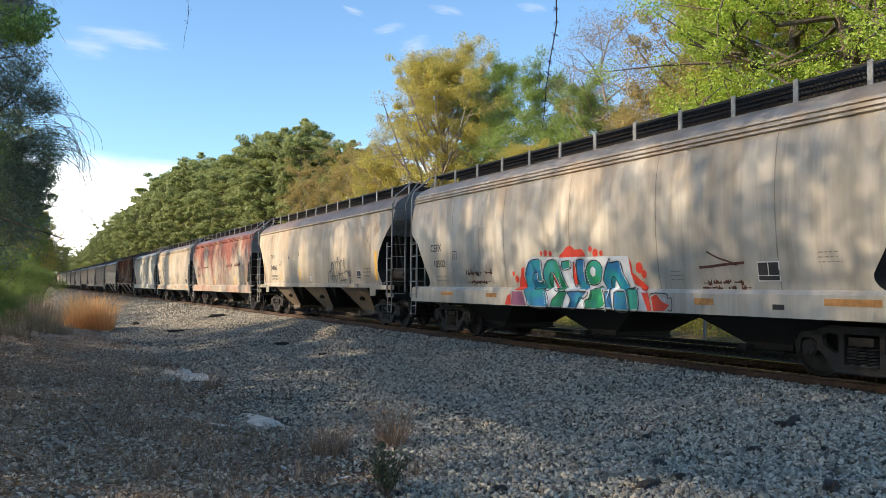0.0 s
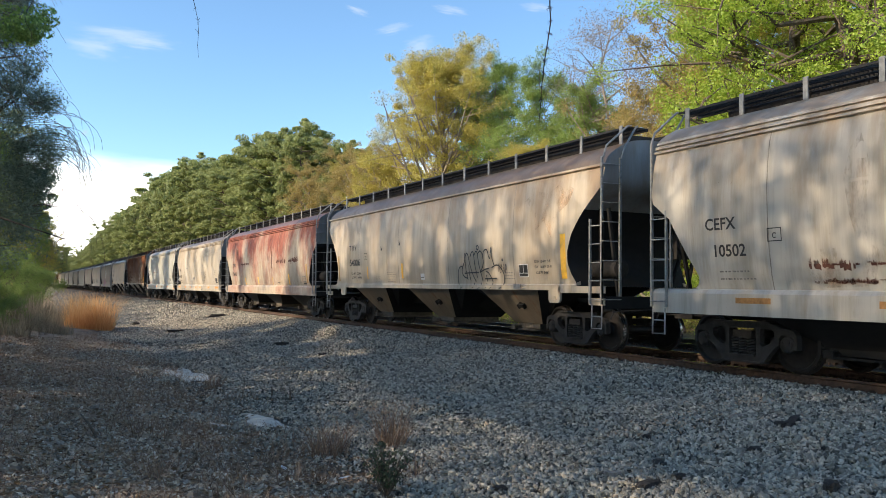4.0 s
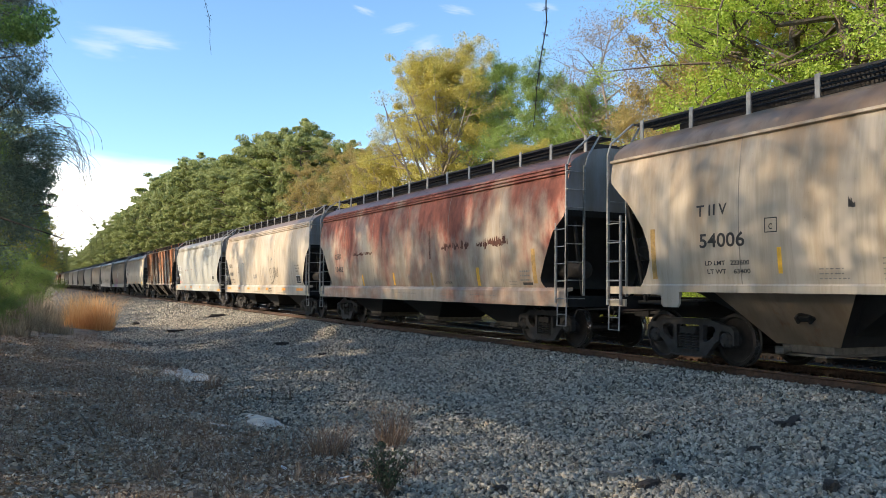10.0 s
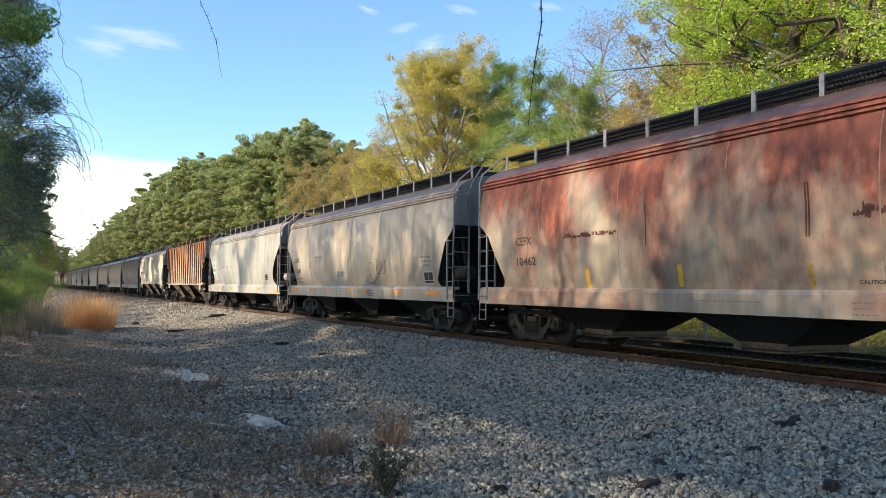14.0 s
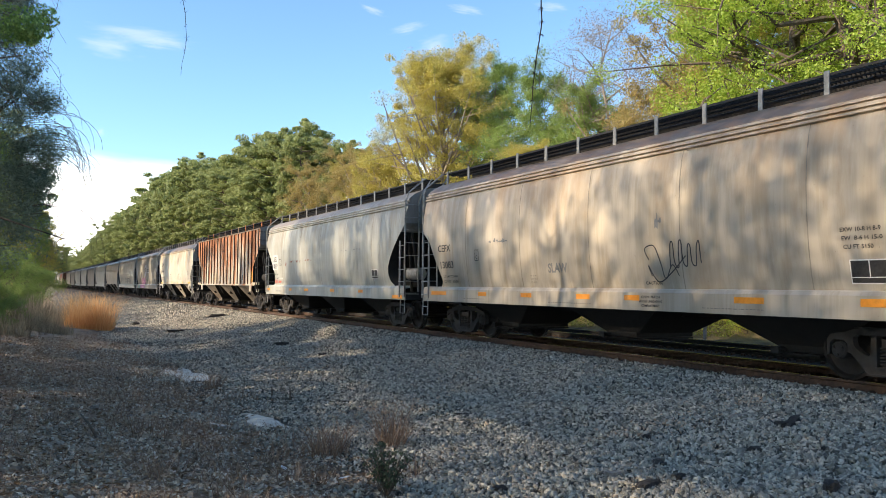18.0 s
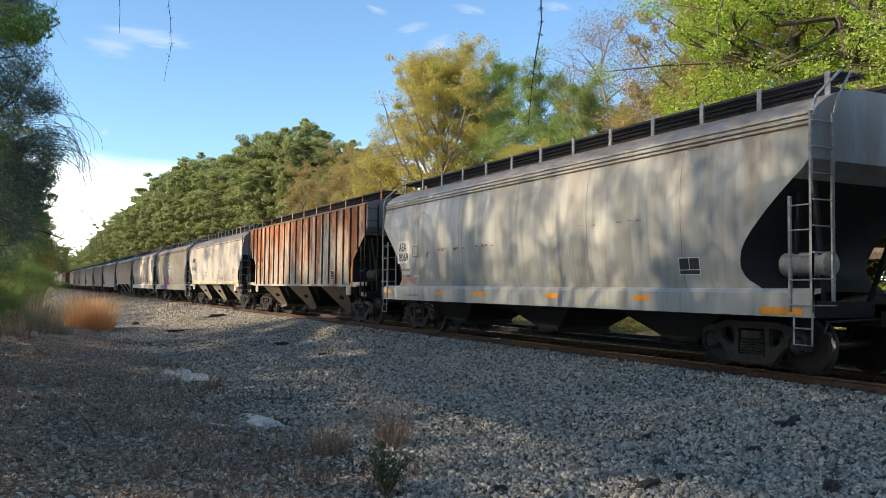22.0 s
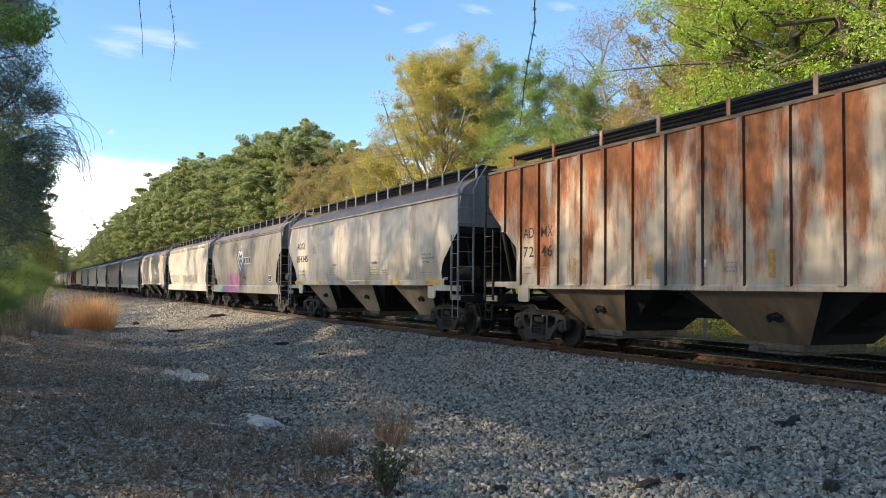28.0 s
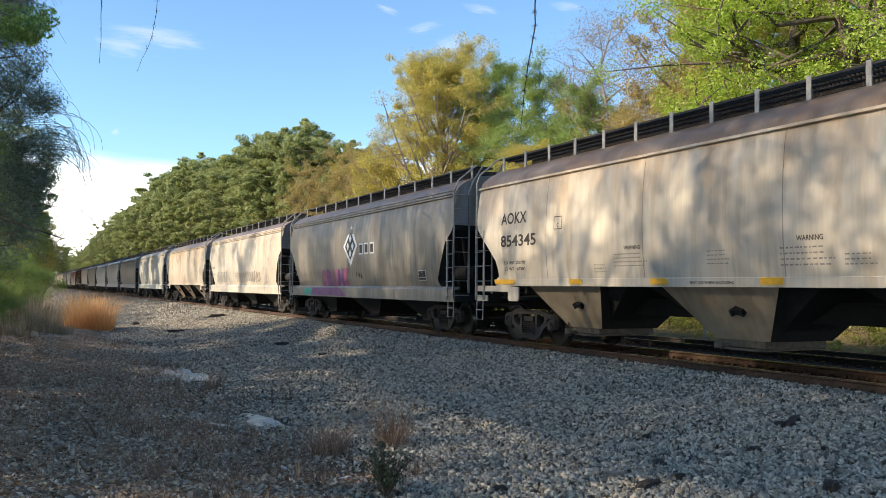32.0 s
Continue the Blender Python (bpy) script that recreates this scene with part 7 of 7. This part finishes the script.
def mark_second(made):
    m = Marks(made, -0.315)
    for ch, y in (("T", 6.28), ("I", 6.0), ("I", 5.90), ("V", 5.78)):
        m.text(ch, y, 2.55, 0.19, 0.18 if ch in "TV" else 0.04)
    m.text("54006", 6.22, 2.02, 0.235, 0.98)
    m.text("LD LMT   223600", 6.12, 1.72, 0.075, 0.95)
    m.text("LT WT    63400", 6.08, 1.58, 0.075, 0.92)
    m.plate(4.84, 4.6, 2.2, 2.43)
    m.patch(7.44, 7.32, 1.5, 2.40, TAPE_FADED, "reflector")
    m.patch(4.62, 4.54, 1.57, 1.97, YELLOW, "reflector")
    m.patch(1.78, 1.66, 1.57, 2.02, YELLOW, "reflector")
    m.patch(-6.63, -6.83, 1.52, 2.47, YELLOW, "reflector")
    m.bars(3.9, 1.62, 0.5, 3)
    m.bars(2.9, 1.75, 0.7, 5)
    m.patch(0.42, 0.17, 1.52, 1.70, WHITE, "placard")
    m.patch(0.39, 0.20, 1.58, 1.60, INK, "placard_line", proud=0.009)
    m.text("EXW 10-8 H  9-8", -5.62, 1.88, 0.06, 0.62)
    m.text("EW   8-8 H 15-0", -5.62, 1.76, 0.06, 0.66)
    m.text("CU FT 5461", -5.66, 1.63, 0.06, 0.5)
    m.board(-4.945, -5.335, 1.56, 1.86)
    scraps(m, 3.35, 2.55, 0.12, 0.2, 2, INK, 3)
    scraps(m, 1.9, 2.65, 0.06, 0.2, 1, INK, 5)
    m.shape([(-5.2, 3.3), (-5.6, 3.5), (-6.1, 3.4), (-6.6, 3.58), (-7.1, 3.4), (-6.9, 3.1), (-6.5, 2.9), (-6.3, 2.4), (-6.0, 2.8), (-5.7, 2.6), (-5.5, 3.0)], STAIN, "rust_stain", "orange-brown rust stain", sill=False)
    black_tag(made)
    loops(m, -4.02, 1.68, 0.42, 0.20, 4, 0.018, SPRAY_BLACK, 12)
    m.disc(-4.22, 1.98, 0.035, SPRAY_BLACK, sill=False)
    m.bars(-4.3, 1.66, 0.45, 3, mat=SCUFF)


def mark_third(made):
    m = Marks(made, -0.355)
    m.text("CEFX", 6.8, 2.29, 0.19, 0.66)
    m.text("10462", 6.8, 1.83, 0.19, 0.8)
    m.patch(4.2, 4.08, 1.33, 1.71, YELLOW, "reflector")
    m.patch(1.53, 1.41, 1.36, 1.75, YELLOW, "reflector")
    m.patch(-1.16, -1.28, 1.36, 1.72, TAPE_FADED, "reflector")
    m.patch(-3.85, -4.0, 1.36, 1.82, YELLOW, "reflector")
    m.patch(-6.46, -6.62, 1.42, 2.2, TAPE_FADED, "reflector")
    m.text("CAUTION", -1.98, 1.41, 0.06, 0.45)
    m.bars(-1.92, 1.14, 0.42, 3, 0.08, 0.04, sill=True)
    m.bars(1.2, 1.12, 1.9, 1, sill=True)
    m.bars(-3.6, 1.12, 1.6, 1, sill=True)
    scraps(m, -2.0, 2.42, 1.6, 0.26, 22, RUBBED, 6)
    scraps(m, -4.05, 2.45, 1.5, 0.28, 18, RUBBED, 7)
    scraps(m, 4.9, 2.42, 1.8, 0.14, 22, RUBBED, 8)
    for y in (2.3, -1.2, -1.25):
        m.stroke([(y, 2.9), (y - 0.02, 2.5), (y, 2.1)], 0.03, RUBBED)
    m.bars(-5.91, 1.68, 0.55, 3, 0.10, 0.07, SCUFF)
    m.patch(-6.0, -6.42, 1.38, 1.44, INK, "stencil_panel")
    m.bars(-5.4, 1.45, 0.45, 2)


def mark_fourth(made):
    m = Marks(made, -0.23)
    m.text("CEFX", 7.08, 2.28, 0.19, 0.74)
    m.text("13083", 6.98, 1.83, 0.19, 0.76)
    m.text("LD LMT 223400", 6.86, 1.58, 0.06, 0.82)
    m.text("LT WT   62600", 6.86, 1.44, 0.06, 0.82)
    m.plate(5.03, 4.82, 1.99, 2.27)
    for y0, y1 in ((7.52, 6.6), (4.83, 4.42), (2.82, 2.37), (0.67, 0.21), (-0.87, -1.31)):
        m.patch(y0, y1, 1.10, 1.20, ORANGE, "reflector", sill=True)
    m.patch(-3.6, -4.2, 1.10, 1.20, ORANGE, "reflector", sill=True)
    m.patch(-5.85, -6.78, 1.10, 1.21, ORANGE, "reflector", sill=True)
    m.text("CAUTION", -1.39, 1.40, 0.06, 0.44)
    m.text("OPEN HATCH", -1.36, 1.15, 0.045, 0.5, sill=True)
    m.text("BEFORE UNLOADING", -1.30, 1.07, 0.045, 0.62, sill=True)
    m.text("COMPARTMENT", -1.36, 0.99, 0.045, 0.5, sill=True)
    m.bars(5.6, 1.02, 1.3, 1, 0.08, 0.03, sill=True)
    m.bars(1.7, 1.0, 1.9, 1, 0.08, 0.03, sill=True)
    m.bars(-2.9, 1.0, 1.6, 1, 0.08, 0.03, sill=True)
    m.bars(2.5, 1.58, 0.3, 3)
    m.stroke([(-1.55, 1.85), (-1.45, 2.05), (-1.7, 2.1), (-1.85, 1.8), (-1.95, 1.5), (-2.15, 1.75), (-2.3, 1.55)], 0.022, SPRAY_BLACK, sill=False)
    m.stroke([(-1.6, 1.55), (-1.52, 1.75), (-1.75, 1.45), (-2.1, 1.6), (-2.5, 1.9)], 0.022, SPRAY_BLACK, sill=False)
    loops(m, -2.1, 1.7, 0.85, 0.45, 4, 0.025, SPRAY_BLACK, 21)
    m.text("SLAW", 1.75, 1.66, 0.20, 0.72, SCUFF, fat=0.03)
    scraps(m, 4.2, 2.45, 0.9, 0.12, 6, SCUFF, 9)
    scraps(m, -1.8, 2.5, 0.14, 0.6, 2, SCUFF, 10)
    m.board(-5.66, -6.26, 1.41, 1.75)
    m.text("EXW 10-8 H 8-9", -5.55, 2.14, 0.06, 0.62)
    m.text("EW  8-6 H 15-0", -5.57, 2.02, 0.06, 0.62)
    m.text("CU FT 5150", -5.59, 1.90, 0.06, 0.46)


def mark_fifth(made):
    m = Marks(made, 0.06)
    m.patch(6.86, 5.98, 2.02, 2.70, PALE_PANEL, "lettering_panel", "dull white lettering panel")
    m.text("AEX", 6.70, 2.39, 0.24, 0.55, proud=0.010)
    m.text("8069", 6.72, 2.09, 0.24, 0.66, proud=0.010)
    m.text("LD LMT 2 3600", 6.74, 1.79, 0.07, 0.7)
    m.text("LT WT   62400", 6.74, 1.61, 0.07, 0.7)
    scraps(m, 5.9, 1.63, 0.6, 0.10, 6, PALE_PANEL, 71)
    scraps(m, 4.3, 2.36, 3.4, 0.11, 14, OLD_RED, 72)
    loops(m, 6.7, 1.42, 0.5, 0.15, 4, 0.02, SPRAY_RED, 31)
    loops(m, 6.05, 1.42, 0.45, 0.15, 3, 0.02, SPRAY_RED, 32)
    m.plate(5.75, 5.4, 2.2, 2.5)
    m.bars(6.28, 1.05, 1.1, 1, 0.1, 0.09, SCUFF, sill=True)
    scraps(m, 4.75, 2.28, 0.14, 0.26, 2, OLD_RED, 73)
    m.board(-5.36, -5.87, 1.56, 1.87)
    for y0, y1 in ((7.9, 7.3), (4.2, 3.8), (2.0, 1.47), (-1.26, -1.71), (-4.2, -4.63)):
        m.patch(y0, y1, 1.10, 1.20, ORANGE, "reflector", sill=True)
    m.patch(-7.16, -7.95, 0.95, 1.06, ORANGE, "reflector", sill=True)
    scraps(m, -2.5, 2.6, 2.4, 0.08, 6, SCUFF, 12)


def mark_sixth(made):
    m = Marks(made, -0.27)
    for ch, y, w in (("A", 6.86, 0.23), ("D", 6.60, 0.18), ("M", 6.12, 0.23), ("X", 5.86, 0.20)):
        m.text(ch, y, 2.45, 0.25, w, fat=0.004)
    for ch, y in (("7", 6.84), ("2", 6.61), ("4", 6.10), ("6", 5.86)):
        m.text(ch, y, 2.02, 0.25, 0.19, fat=0.008)
    m.bars(6.78, 1.76, 0.3, 2, 0.13, 0.06)
    m.bars(6.2, 1.76, 0.55, 2, 0.13, 0.06)
    m.patch(7.12, 6.99, 1.44, 2.2, YELLOW, "reflector")
    for y in (4.9, 2.6, -0.2):
        m.patch(y, y - 0.14, 1.5, 1.95, TAPE_FADED, "reflector")
    m.patch(-6.40, -6.54, 1.5, 2.0, YELLOW, "reflector")
    m.bars(0.75, 1.75, 0.5, 3)
    m.board(-4.3, -4.8, 1.55, 1.9)
    m.bars(-5.3, 1.95, 0.4, 4)
    m.patch(1.35, 1.1, 1.7, 1.82, WHITE, "placard")


def mark_seventh(made):
    m = Marks(made, -0.315)
    m.text("AOKX", 7.0, 2.82, 0.27, 1.12)
    m.text("854345", 7.0, 2.29, 0.27, 1.52)
    m.text("LD LMT 220700", 6.86, 1.87, 0.075, 0.9)
    m.text("LT WT   65300", 6.86, 1.72, 0.075, 0.9)
    m.plate(4.77, 4.47, 2.58, 2.86)
    m.text("WARNING", 2.44, 2.06, 0.075, 0.47)
    m.bars(2.75, 1.97, 0.95, 4, 0.075, 0.04)
    m.text("WARNING", -1.51, 2.05, 0.08, 0.46)
    m.bars(-1.2, 1.94, 0.95, 4, 0.085, 0.05)
    m.bars(-2.3, 1.82, 0.5, 3, 0.07, 0.04)
    m.bars(3.4, 1.78, 0.4, 3)
    m.bars(0.3, 1.95, 0.5, 4)
    m.text("VENT CAR WHEN UNLOADING", 0.72, 1.41, 0.05, 1.0, proud=0.05)
    for y0, y1 in ((7.34, 6.42), (4.24, 3.8), (1.73, 1.27), (-0.81, -1.25), (-3.2, -3.65), (-5.51, -6.45)):
        m.patch(y0, y1, 1.40, 1.51, YELLOW, "reflector", proud=0.045)
    m.text("EW 10-4   H 13-2", -5.36, 2.22, 0.055, 0.62)
    m.text("EXW 10-8  EXW H 9-0", -5.36, 2.11, 0.055, 0.8)
    m.text("CU FT 5800", -5.40, 2.0, 0.055, 0.45)
    m.bars(-5.2, 1.72, 0.9, 2)


def mark_eighth(made):
    m = Marks(made, 0.35)
    m.shape([(-0.15, 3.45), (0.55, 2.72), (-0.15, 2.02), (-0.85, 2.72)], SPRAY_WHITE, "diamond_mark", "white diamond-shaped mark", sill=False)
    m.shape([(-0.15, 3.22), (0.38, 2.72), (-0.15, 2.22), (-0.68, 2.72)], INK, "diamond_mark", sill=False, proud=0.010)
    for y, z in ((-0.15, 2.98), (0.08, 2.72), (-0.38, 2.72), (-0.15, 2.47)):
        m.shape([(y, z + 0.15), (y + 0.13, z), (y, z - 0.15), (y - 0.13, z)], SPRAY_WHITE, "diamond_mark", sill=False, proud=0.014)
    for k in range(3):
        m.patch(-1.0 - 0.5 * k, -1.36 - 0.5 * k, 2.40, 2.78, SPRAY_WHITE, "owner_mark")
        m.patch(-1.05 - 0.5 * k, -1.31 - 0.5 * k, 2.45, 2.73, INK, "owner_mark", proud=0.010)
    for k in range(5):
        y = 3.2 - k * 0.62
        m.text("ORUNK"[k], y, 1.30, 0.62, 0.62, (SPRAY_PINK, SPRAY_PURPLE)[k % 2], "graffiti_letter", "purple and pink sprayed letter", fat=0.08, sill=False, slant=0.15)
    m.shape([(4.6, 0.96), (4.4, 1.25), (1.0, 1.26), (0.3, 0.96)], SPRAY_PURPLE, label="purple spray paint")
    m.shape([(5.4, 0.96), (5.2, 1.22), (4.2, 1.24), (4.4, 0.96)], SPRAY_TEAL, label="teal spray paint", proud=0.008)
    m.bars(6.6, 2.0, 0.8, 2, 0.25, 0.14)
    m.board(-5.7, -6.2, 1.5, 1.8)
    scraps(m, -0.6, 1.75, 0.9, 0.4, 5, INK, 40)


def mark_ninth(made):
    m = Marks(made, 0.6)
    loops(m, 5.5, 1.5, 3.0, 0.55, 7, 0.05, SCUFF, 51)
    loops(m, 0.5, 1.5, 5.5, 0.5, 12, 0.05, SPRAY_BLACK, 52)
    m.bars(6.6, 2.3, 0.8, 2, 0.4, 0.2)


for made, mark in zip(MADE, (mark_first, mark_second, mark_third, mark_fourth, mark_fifth, mark_sixth, mark_seventh, mark_eighth, mark_ninth)):
    mark(made)


def motions():
    """The train rolls towards the camera and past it; its wheels turn."""
    for car, centre, sets in TRAIN:
        walk(car, [(t, on_track(centre - s)) for t, s in ROLLED])
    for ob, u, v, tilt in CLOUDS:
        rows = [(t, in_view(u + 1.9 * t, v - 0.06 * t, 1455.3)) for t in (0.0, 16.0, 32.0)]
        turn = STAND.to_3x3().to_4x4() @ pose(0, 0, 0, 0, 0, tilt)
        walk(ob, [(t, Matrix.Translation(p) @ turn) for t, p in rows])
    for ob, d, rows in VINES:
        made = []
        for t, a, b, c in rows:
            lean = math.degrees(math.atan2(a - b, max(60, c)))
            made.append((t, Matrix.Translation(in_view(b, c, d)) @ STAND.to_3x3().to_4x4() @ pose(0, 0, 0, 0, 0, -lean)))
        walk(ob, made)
    ts = [k * 0.1 for k in range(321)]
    turned = np.interp(ts, [r[0] for r in ROLLED], [r[1] for r in ROLLED]) / 0.457
    for car, centre, sets in TRAIN[:10]:
        for w in sets:
            y = w.matrix_basis.translation.y
            walk(w, [(t, pose(0, y, 0, math.degrees(a))) for t, a in zip(ts, turned)])


motions()
